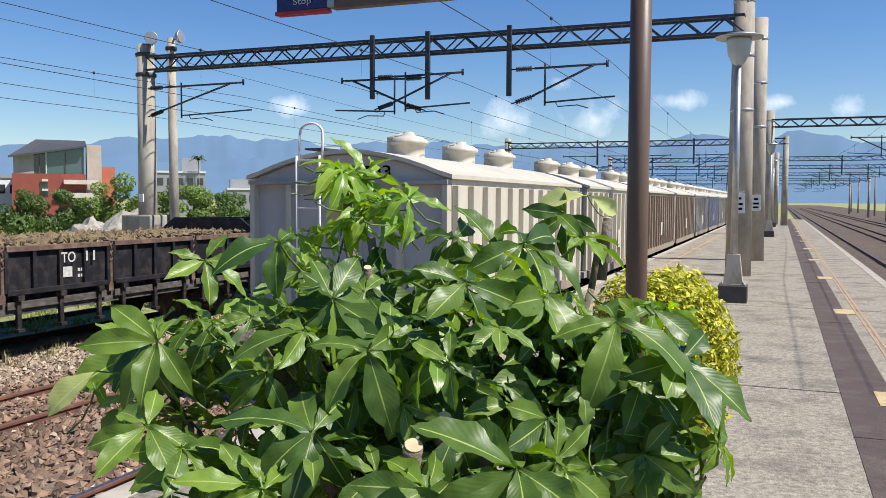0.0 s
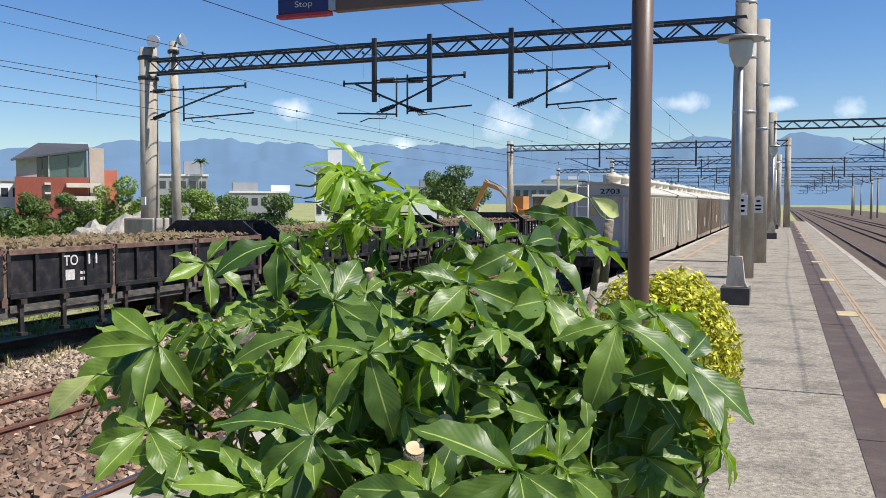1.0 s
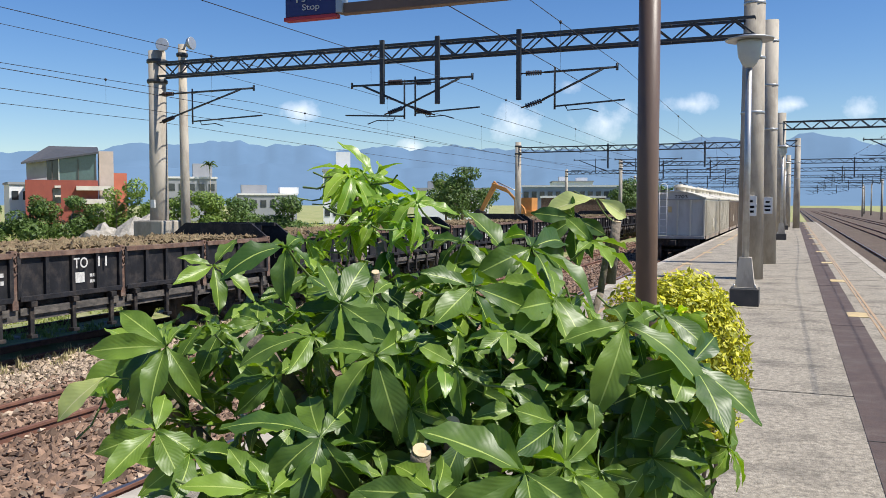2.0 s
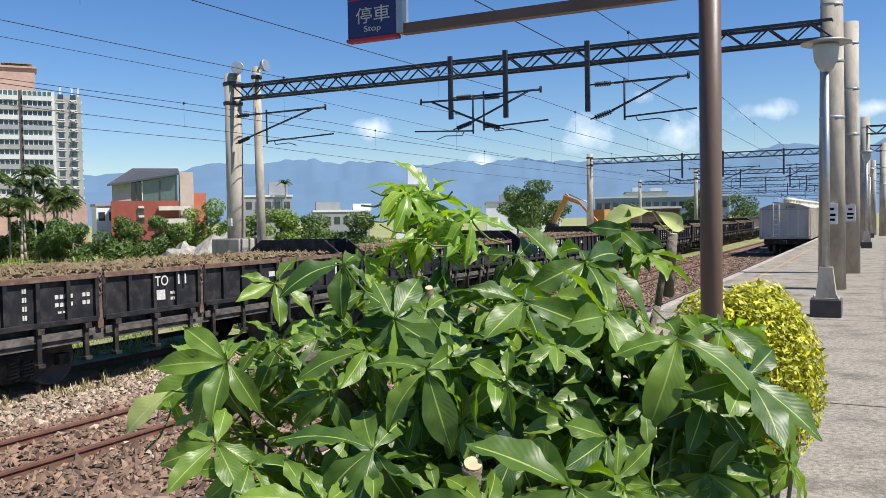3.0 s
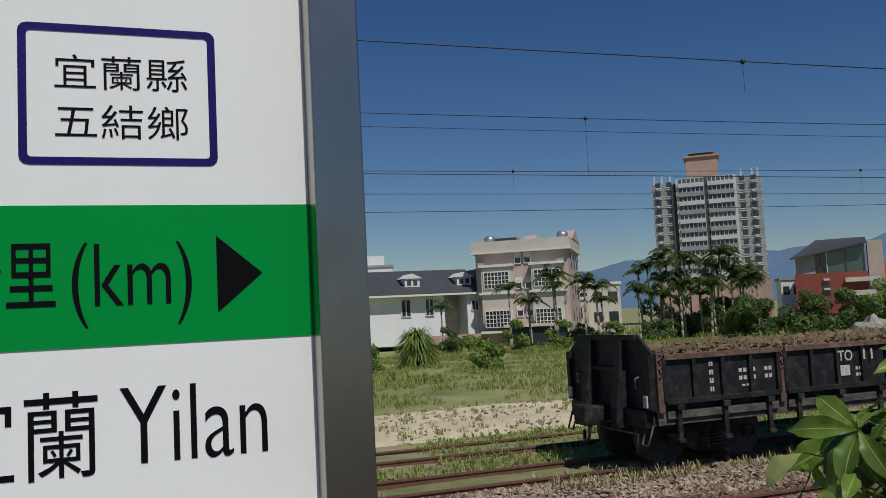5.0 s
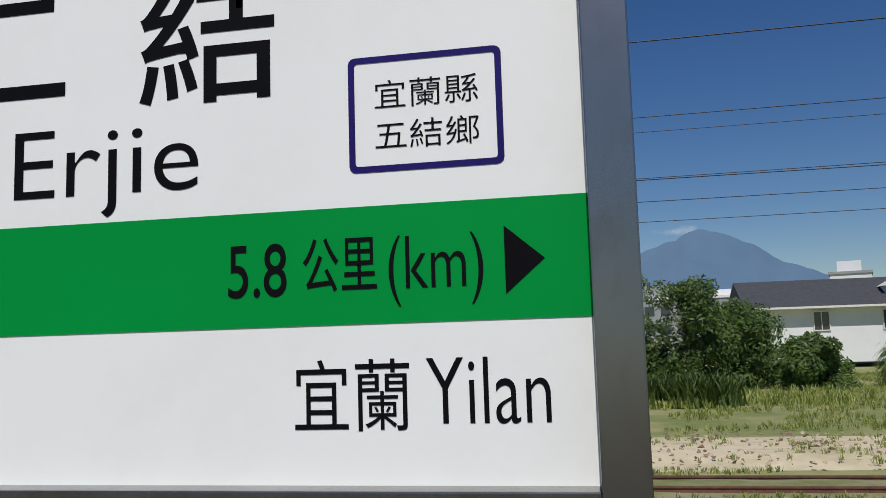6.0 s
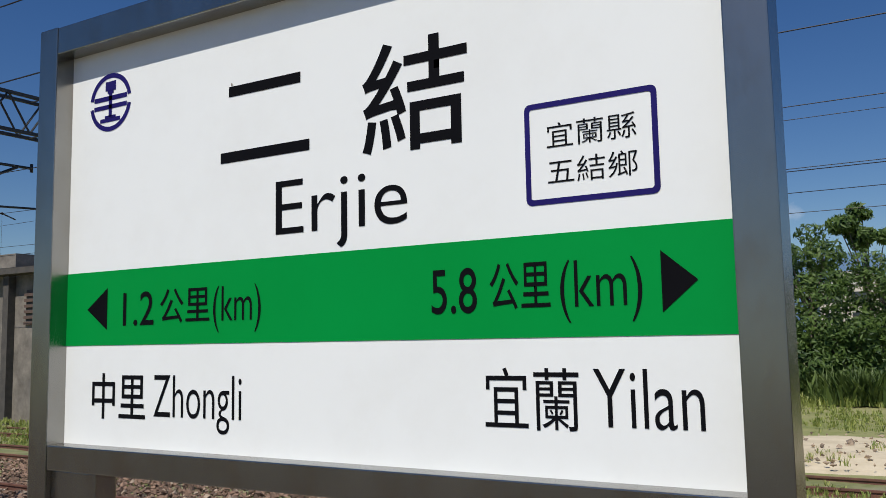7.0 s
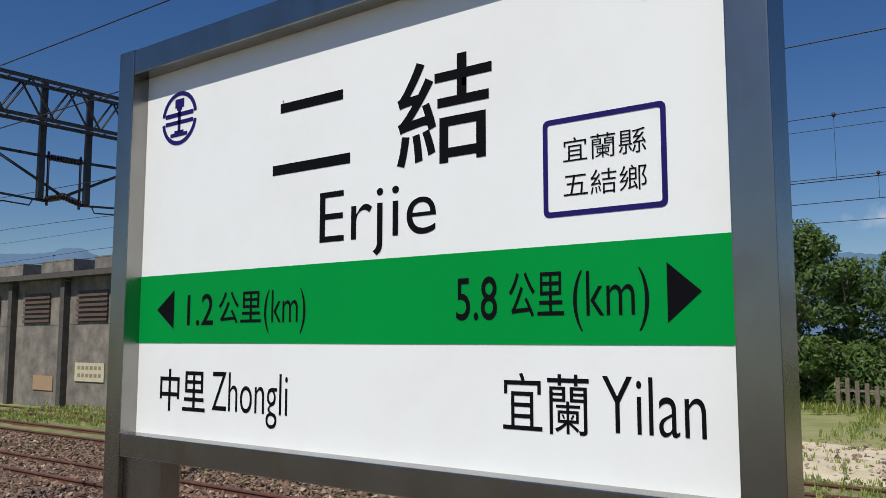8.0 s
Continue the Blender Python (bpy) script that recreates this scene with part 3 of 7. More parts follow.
def track(name, centre, ya, yb, sleepers, label, curved=True, bright=False, clips=None, z=RZ):
    t = tagged(new(name), label, "railway track", kind="structure")
    off = bend if curved else (lambda y: 0.0)
    ys = list(np.arange(ya, yb + 0.1, 4.0))
    for side in (-0.5675, 0.5675):
        vs, fs = [], []
        k = len(RAIL_SHAPE)
        for y in ys:
            vs += [(centre + side + off(y) + px, y, z + pz) for px, pz in RAIL_SHAPE]
        for j in range(len(ys) - 1):
            fs += [(j * k + i, j * k + (i + 1) % k, (j + 1) * k + (i + 1) % k, (j + 1) * k + i) for i in range(k)]
        me = from_arrays("rail", vs, fs, [M_RAIL, M_RAILTOP])
        if bright:
            for i, p in enumerate(me.polygons):
                if i % k == 7:
                    p.material_index = 1
        ob = new("rail", me)
        ob.parent = t
    bm = bmesh.new()
    vs = box(bm, -1.0, -0.11, -0.155, 1.0, 0.11, 0)
    for v in vs:
        if v.co.z > -0.1:
            v.co.y *= 0.82
            v.co.z = 0.0 if abs(v.co.x) < 2 else 0
    me = mesh_of(bm, "sleeper", M_SLEEPER)
    a, b = sleepers
    for i in range(int((b - a) / 0.62)):
        y = a + i * 0.62
        share("sleeper", me, t, pose(centre + off(y), y, z - 0.145, 0, 0, random.uniform(-0.8, 0.8)))
    if clips:
        bm = bmesh.new()
        tube(bm, [(0.0, -0.06, 0.0), (0.05, -0.055, 0.028), (0.085, -0.02, 0.018), (0.05, 0.02, 0.035), (0.0, 0.045, 0.01)], 0.011, 5)
        box(bm, -0.02, -0.03, -0.02, 0.05, 0.03, 0.008)
        cm = mesh_of(bm, "rail_clip", M_CLIP)
        for i in range(int((b - a) / 0.62)):
            y = a + i * 0.62
            if clips[0] < y < clips[1]:
                for s in (-0.5675, 0.5675):
                    for q, turn in ((0.06, 0), (-0.06, 180)):
                        share("rail_clip", cm, t, pose(centre + s + q, y, z - 0.13, 0, 0, turn))
    return t


track("track_1", -4.93, -60, 148, (-14, 40), "rusty railway track beside the platform", bright=True, clips=(3, 12))
track("track_2", -8.565, -60, 148, (-22, 40), "rusty railway track on brown ballast", clips=(-16, 18))
track("track_3", -12.285, -60, 148, (-24, 34), "rusty railway track under the parked wagons")
track("track_4", -15.55, -60, 60, (-20, 24), "half-buried rusty siding in the weeds", curved=False, z=-0.98)
track("track_5", 3.5, -20, 380, (10, 70), "railway track along the platform's far side", curved=False, bright=True)
track("track_6", 7.05, -20, 380, (20, 70), "second railway track past the platform", curved=False)
track("track_7", 10.8, 20, 380, (30, 80), "outer railway track", curved=False)


def stones(name, n, xa, xb, ya, yb, z, lo, hi, mat, label, clear=(), power=1.0):
    """Broken stones, each a bent octahedron."""
    rng = np.random.default_rng(sum(map(ord, name)))
    x = rng.uniform(xa, xb, n)
    y = ya + (yb - ya) * rng.uniform(0, 1, n) ** power
    for c in clear:
        for s in (-0.5675, 0.5675):
            near = np.abs(x - c - s) < 0.09
            x[near] += np.where(rng.uniform(0, 1, near.sum()) < 0.5, -0.17, 0.17)
    r = rng.uniform(lo, hi, n) * rng.choice([1, 1, 1, 1.5], n)
    base = np.array([(1, 0, 0), (-1, 0, 0), (0, 1, 0), (0, -1, 0), (0, 0, 0.75), (0, 0, -0.75)], float)
    v = base[None] * r[:, None, None] * rng.uniform(0.6, 1.25, (n, 6, 1)) + rng.uniform(-0.35, 0.35, (n, 6, 3)) * r[:, None, None]
    a = rng.uniform(0, 6.283, n)
    ca, sa = np.cos(a)[:, None], np.sin(a)[:, None]
    vx, vy = v[..., 0] * ca - v[..., 1] * sa, v[..., 0] * sa + v[..., 1] * ca
    tilt = rng.uniform(-0.6, 0.6, n)[:, None]
    vz = v[..., 2] * np.cos(tilt) + vx * np.sin(tilt)
    bends = np.array([bend(t) for t in y])
    verts = np.stack([vx + (x + bends)[:, None], vy + y[:, None], vz + z + rng.uniform(-0.02, 0.02, n)[:, None]], -1).reshape(-1, 3)
    f = np.array([(0, 2, 4), (2, 1, 4), (1, 3, 4), (3, 0, 4), (2, 0, 5), (1, 2, 5), (3, 1, 5), (0, 3, 5)])
    faces = (f[None] + 6 * np.arange(n)[:, None, None]).reshape(-1, 3)
    tagged(new(name, from_arrays(name, verts, faces, mat)), label, "ballast", kind="stuff")


CLEAR = (-4.93, -8.565, -12.285)
stones("brown_ballast", 30000, -10.2, -3.6, 1.0, 20, -1.02, 0.025, 0.062, M_STONE, "loose rusty brown track stones", CLEAR)
stones("pale_stones_among_brown", 1300, -10.2, -3.6, 1.0, 20, -1.01, 0.025, 0.06, M_STONE2, "pale stones scattered among brown ballast", CLEAR)
stones("far_brown_ballast", 16000, -10.3, -3.6, 20, 60, -1.02, 0.03, 0.08, M_STONE, "brown track stones farther along", CLEAR, 1.6)
stones("pale_ballast", 15000, -11.7, -9.75, 1.0, 22, -1.005, 0.02, 0.05, M_STONE2, "pale grey and tan track stones", CLEAR)
stones("south_ballast", 20000, -11.6, -5.0, -26, 1.0, -1.015, 0.025, 0.06, M_STONE, "rusty brown track stones behind the name board", CLEAR)
stones("pale_stones_behind_board", 2500, -11.6, -5.0, -26, 1.0, -1.01, 0.025, 0.055, M_STONE2, "pale stones scattered among brown ballast", CLEAR)
stones("road_stones", 1800, -23.5, -18, -20, 30, -1.03, 0.02, 0.07, M_STONE2, "small stones strewn on the dirt road")


def tufts(name, n, region, height, mat, label, blades=7, seed=1, zf=GZ):
    rng = np.random.default_rng(seed)
    xa, xb, ya, yb = region
    vs, fs = [], []
    for _ in range(n):
        x, y = rng.uniform(xa, xb), rng.uniform(ya, yb)
        if noise.noise((x * 0.35, y * 0.35, seed)) < -0.12:
            continue
        h = height * rng.uniform(0.5, 1.3)
        for _ in range(blades):
            a = rng.uniform(0, 6.283)
            dx, dy = math.cos(a), math.sin(a)
            w, lean, bx, by = h * 0.05 + 0.004, rng.uniform(0.15, 0.7) * h, x + rng.normal(0, 0.25 * height), y + rng.normal(0, 0.25 * height)
            hh = h * rng.uniform(0.6, 1.1)
            k = len(vs)
            vs += [(bx - dy * w, by + dx * w, zf), (bx + dy * w, by - dx * w, zf), (bx + dx * lean * 0.4 + dy * w * 0.8, by + dy * lean * 0.4 - dx * w * 0.8, zf + hh * 0.6),
                   (bx + dx * lean * 0.4 - dy * w * 0.8, by + dy * lean * 0.4 + dx * w * 0.8, zf + hh * 0.6), (bx + dx * lean, by + dy * lean, zf + hh)]
            fs += [(k, k + 1, k + 2, k + 3), (k + 3, k + 2, k + 4)]
    tagged(new(name, from_arrays(name, vs, fs, mat)), label, "grass", kind="stuff")


tufts("verge_grass", 6000, (-17.4, -13.2, -22, 22), 0.11, M_GRASS, "short green grass along the siding", seed=2, zf=-1.06)
tufts("field_grass", 20000, (-60, -25, -6, 40), 0.17, M_GRASS, "rough green meadow grass", blades=8, seed=3)
tufts("road_weeds", 1900, (-24, -18, -22, 40), 0.14, M_GRASS, "sparse weeds on the dirt road", seed=4, zf=-1.06)
tufts("dry_weeds", 700, (-11.9, -10.9, 2, 24), 0.16, M_DRYG, "dry straw weeds beside the wagon track", seed=5, zf=-1.02)
tufts("south_grass", 2500, (-18.5, -13.4, -34, -10), 0.16, M_GRASS, "short grass in front of the old shed", seed=6, zf=-1.06)
tufts("far_meadow", 2500, (-95, -40, 40, 100), 0.5, M_GRASS, "far meadow grass", blades=6, seed=8)

# ---- the station name board ----
FACE = Matrix(((0, 0, 1, 0), (1, 0, 0, 0), (0, 1, 0, 0), (0, 0, 0, 1)))  # letters read towards +y, face +x


def name_board():
    b = thing("station_name_board", (-0.9, -0.7, 0), "white station name board, green band, in stainless steel frame", "sign")
    fx = -0.905
    bm = bmesh.new()
    box(bm, fx - 0.02, -1.61, 1.21, fx, 0.19, 2.35)
    part("white_panel", bm, M_SIGNW, b)
    bm = bmesh.new()
    box(bm, fx - 0.005, -1.608, 1.505, fx + 0.0015, 0.188, 1.70)
    part("green_band", bm, M_SIGNG, b, "green printed band")
    xa, xb = -0.949, -0.851
    for y0, y1, name in ((-1.672, -1.597, "frame_post"), (0.178, 0.252, "frame_post")):
        bm = bmesh.new()
        box(bm, xa, y0, -0.085, xb, y1, 2.384, 0.003)
        part(name, bm, M_STEEL, b)
    for z0, z1 in ((2.306, 2.382), (1.182, 1.246)):
        bm = bmesh.new()
        box(bm, xa + 0.002, -1.5965, z0, xb - 0.002, 0.1775, z1, 0.003)
        part("frame_rail", bm, M_STEEL, b)
    bm = bmesh.new()
    box(bm, -0.935, -1.5965, 0.8, -0.868, -1.42, 1.181, 0.004)
    part("foot_plate", bm, M_STEEL, b)
    bm = bmesh.new()
    box(bm, xa + 0.004, -1.6, 1.244, xa + 0.012, 0.18, 2.325)
    part("back_sheet", bm, M_GALV, b)

    def put(name, body, y, z, h, w, mat=M_INK, lift=0.001, thick=0.0):
        return writing(name, body, mat, b, Matrix.Translation((fx + lift, y, z)) @ FACE, h, w, thick)

    put("title_character", "二", -1.026, 1.934, 0.272, 0.276, thick=0.006)
    put("title_character", "結", -0.602, 1.924, 0.258, 0.264, thick=0.008)
    put("title_latin", "Erjie", -0.850, 1.75, 0.184, 0.362, thick=-0.006)
    put("district_line", "宜蘭縣", -0.168, 1.868, 0.053, 0.176, thick=-0.004)
    put("district_line", "五結鄉", -0.168, 1.798, 0.053, 0.176, thick=-0.004)
    put("distance_digit", "1.2", -1.368, 1.555, 0.122, 0.115, lift=0.0025, thick=0.004)
    put("distance_text", "公里", -1.23, 1.565, 0.094, 0.172, lift=0.0025, thick=0.004)
    put("distance_unit", "(km)", -1.046, 1.558, 0.122, 0.152, lift=0.0025, thick=-0.006)
    put("distance_digit", "5.8", -0.432, 1.557, 0.128, 0.105, lift=0.0025, thick=0.004)
    put("distance_text", "公里", -0.298, 1.568, 0.1, 0.128, lift=0.0025, thick=0.004)
    put("distance_unit", "(km)", -0.150, 1.56, 0.128, 0.157, lift=0.0025, thick=-0.006)
    put("next_station_text", "中里", -1.485, 1.326, 0.126, 0.205, thick=0.006)
    put("next_station_latin", "Zhongli", -1.25, 1.326, 0.152, 0.296, thick=-0.006)
    put("next_station_text", "宜蘭", -0.315, 1.342, 0.126, 0.195)
    put("next_station_latin", "Yilan", -0.092, 1.342, 0.155, 0.198, thick=-0.006)
    # arrows
    for tip, base in ((-1.51, -1.43), (0.106, 0.042)):
        bm = bmesh.new()
        vs = [bm.verts.new((fx + 0.0025, y, z)) for y, z in ((tip, 1.6), (base, 1.655), (base, 1.545))]
        bm.faces.new(vs)
        part("arrow", bm, M_INK, b, "black arrowhead")
    # district frame
    bm = bmesh.new()

    def ring(bm, cy, cz, hw, hh, r, x):
        return [bm.verts.new((x, cy + sy * (hw - r) + r * math.cos(a), cz + sz * (hh - r) + r * math.sin(a)))
                for sy, sz, a0 in ((1, 1, 0), (-1, 1, 90), (-1, -1, 180), (1, -1, 270)) for a in (radians(a0 + 30 * k) for k in range(4))]
    o, i = ring(bm, -0.083, 1.856, 0.131, 0.0995, 0.012, fx + 0.001), ring(bm, -0.083, 1.856, 0.120, 0.0885, 0.005, fx + 0.001)
    for k in range(16):
        bm.faces.new((o[k], o[(k + 1) % 16], i[(k + 1) % 16], i[k]))
    part("district_frame", bm, M_NAVY, b, "navy rounded frame line")
    # emblem: a ring with a rail's section inside, as a plain shape
    bm = bmesh.new()
    cy, cz = -1.437, 2.158
    seg = 40
    for k in range(seg):
        a0, a1 = 2 * math.pi * k / seg, 2 * math.pi * (k + 1) / seg
        if abs(math.sin((a0 + a1) / 2)) < 0.12:
            continue
        bm.faces.new([bm.verts.new((fx + 0.001, cy + 0.083 * s * math.cos(a), cz + 0.080 * s * math.sin(a))) for s, a in ((1, a0), (1, a1), (0.84, a1), (0.84, a0))])
    for y0, y1, z0, z1 in ((-0.021, 0.021, 0.032, 0.058), (-0.012, 0.012, 0.024, 0.033), (-0.0065, 0.0065, -0.04, 0.025), (-0.066, 0.066, 0.005, 0.018), (-0.066, 0.066, -0.018, -0.006), (-0.022, 0.022, -0.044, -0.036), (-0.04, 0.04, -0.054, -0.043)):
        bm.faces.new([bm.verts.new((fx + 0.001, cy + y, cz + z)) for y, z in ((y0, z0), (y1, z0), (y1, z1), (y0, z1))])
    part("emblem", bm, M_NAVY, b, "round navy emblem")
    for y, z, w in ((0.01, 2.2, 0.003), (-0.99, 2.13, 0.0025), (0.012, 2.16, 0.002), ):
        bm = bmesh.new()
        bm.faces.new([bm.verts.new((fx + 0.002, y + w * math.cos(k), z + 2 * w * math.sin(k))) for k in range(0, 6)])
        part("grime_spot", bm, M_CONC, b)
    b.location += Vector((-0.013, 0, 0.085))


name_board()

# ---- stopping-place sign on its bracket ----
FACE_Y = Matrix(((1, 0, 0, 0), (0, 0, -1, 0), (0, 1, 0, 0), (0, 0, 0, 1)))  # letters read towards +x, face -y


def stop_sign():
    y = 3.62
    p = thing("sign_bracket_pole", (-0.625, y, 0), "brown painted steel pole with a long bracket arm", "pole")
    bm = bmesh.new()
    rod(bm, (-0.625, y, -0.1), (-0.625, y, 3.2), 0.044, seg=20)
    part("pole", bm, M_BROWN, p)
    bm = bmesh.new()
    box(bm, -0.73, y - 0.105, -0.1, -0.52, y + 0.105, -0.085, 0.003)
    part("base_plate", bm, M_BROWN, p)
    bm = bmesh.new()
    box(bm, -2.042, y - 0.025, 2.385, -0.66, y + 0.025, 2.435, 0.004)
    part("bracket_arm", bm, M_BROWN, p)
    bm = bmesh.new()
    box(bm, -2.042, y - 0.025, 2.98, -0.66, y + 0.025, 3.03, 0.004)
    part("bracket_arm", bm, M_BROWN, p)
    s = thing("stop_sign", (-2.17, y, 2.39), "navy enamel stopping-place sign with white characters, partly covered by torn plastic", "sign")
    bm = bmesh.new()
    box(bm, -2.335, y - 0.03, 2.39, -2.06, y + 0.01, 3.03, 0.004)
    part("plate", bm, M_BLUESIGN, s)
    bm = bmesh.new()
    box(bm, -2.0585, y - 0.036, 2.39, -2.022, y + 0.022, 3.04, 0.003)
    part("frame_upright", bm, M_GALV, s, "grey aluminium edge profile")
    bm = bmesh.new()
    box(bm, -2.342, y - 0.034, 2.372, -2.06, y + 0.014, 2.389, 0.002)
    part("bottom_edge", bm, M_REDLINE, s, "red bottom edge")
    bm = bmesh.new()
    box(bm, -2.328, y - 0.0325, 2.57, -2.066, y - 0.028, 2.577)
    part("red_line", bm, M_REDLINE, s)
    for body, x, z, h, w in (("停車", -2.285, 2.462, 0.085, 0.19), ("Stop", -2.24, 2.416, 0.04, 0.095), ("E.M.U", -2.255, 2.592, 0.034, 0.105), ("電車", -2.285, 2.64, 0.085, 0.19),
                             ("區間車", -2.318, 2.77, 0.075, 0.245)):
        writing("white_lettering", body, M_WHITEINK, s, Matrix.Translation((x, y - 0.0335, z)) @ FACE_Y, h, w, 0.004)
    sheet = thing("torn_plastic", (-2.24, y - 0.05, 2.72), "crumpled torn grey plastic sheet stuck on the sign", "plastic sheet")
    rng = random.Random(4)
    for cx, cz, hw, hh, name in ((-2.17, 2.77, 0.12, 0.055, "wide_piece"), (-2.325, 2.7, 0.055, 0.04, "loose_flap")):
        bm = bmesh.new()
        n = 9
        g = []
        for j in range(n):
            row = []
            for i in range(n):
                u, v = i / (n - 1) * 2 - 1, j / (n - 1) * 2 - 1
                k = 1 + 0.25 * noise.noise((u * 2, v * 2, cx * 9))
                row.append(bm.verts.new((cx + hw * u * k + 0.02 * v, y - 0.055 - 0.03 * noise.noise((u * 1.7, v * 1.7, 5 + cz)) - rng.uniform(0, 0.008), cz + hh * v * k + 0.02 * u * u * noise.noise((u * 3, 1, cz)))))
            g.append(row)
        for j in range(n - 1):
            for i in range(n - 1):
                if (abs(i - 4) + abs(j - 4)) < 7 + rng.randint(-1, 1):
                    bm.faces.new((g[j][i], g[j][i + 1], g[j + 1][i + 1], g[j + 1][i]))
        bmesh.ops.delete(bm, geom=[v for v in bm.verts if not v.link_faces], context="VERTS")
        part(name, bm, M_BAG, sheet)
    for o in (s, sheet):
        o.location += Vector((0.065, 0, 0.1))
    p.location += Vector((0.066, 0, 0.1))


stop_sign()

# ---- the broad-leaved potted-garden tree by the board ----


def leaflet(bm, uvl, m, length, width, droop, fold, rng, mi=0):
    """A blade that widens from a narrow stalk to beyond its middle, pointed, folded along its rib and bowed down."""
    ns = 10
    twist, phase = rng.uniform(-0.5, 0.5), rng.uniform(0, 6)
    rows = []
    for j in range(ns + 1):
        v = j / ns
        w = width * math.sin(math.pi * v ** 1.22) ** 0.92 if 0 < j < ns else 0.0016
        if j == ns - 1:
            w *= 0.8
        z = -droop * v * v * length
        x = v * length * (1 - 0.25 * droop * v)
        row = []
        for u in (-1, -0.5, 0, 0.5, 1):
            wave = (0.0045 * math.sin(v * 19 + u + phase) + 0.003 * math.sin(v * 8 + 2 * u + phase)) * abs(u)
            side = u * w
            row.append((bm.verts.new(m @ Vector((x, side, z + fold * abs(u) * w + wave + twist * v * side))), (u, v)))
        rows.append(row)
    for j in range(ns):
        for i in range(4):
            quad = (rows[j][i], rows[j][i + 1], rows[j + 1][i + 1], rows[j + 1][i])
            f = bm.faces.new([q[0] for q in quad])
            f.smooth, f.material_index = True, mi
            for loop, q in zip(f.loops, quad):
                loop[uvl].uv = q[1]


def palmate(seed, count, length, droop, spread, leaf_mat, slim=1.0):
    """A hand of leaflets about the top of its stalk; the longest points along +x."""
    rng = random.Random(seed)
    bm = bmesh.new()
    uvl = bm.loops.layers.uv.new("UVMap")
    for k in range(count):
        a = (k + 0.5) / count * 2 - 1
        ang = a * spread + rng.uniform(-11, 11)
        size = length * (1.2 - 0.5 * abs(a)) * rng.uniform(0.85, 1.12)
        m = Euler((radians(rng.uniform(-34, 34)), radians(rng.uniform(-14, 26)), radians(ang))).to_matrix()
        leaflet(bm, uvl, m, size, size * slim * rng.uniform(0.165, 0.205), droop * rng.uniform(0.4, 1.5), rng.uniform(0.1, 0.5), rng)
    n0 = len(bm.faces)
    pts = [Vector((0, 0, 0)), Vector((-0.03, 0.0, -0.05)), Vector((-0.07, 0.005, -0.10)), Vector((-0.12, 0.01, -0.13))]
    for p, q in zip(pts, pts[1:]):
        rod(bm, p, q, 0.0028, 0.0034, 6, caps=False)
    bm.faces.ensure_lookup_table()
    for f in bm.faces[n0:]:
        f.material_index = 1
    return mesh_of(bm, "leaf", [leaf_mat, M_TWIG])


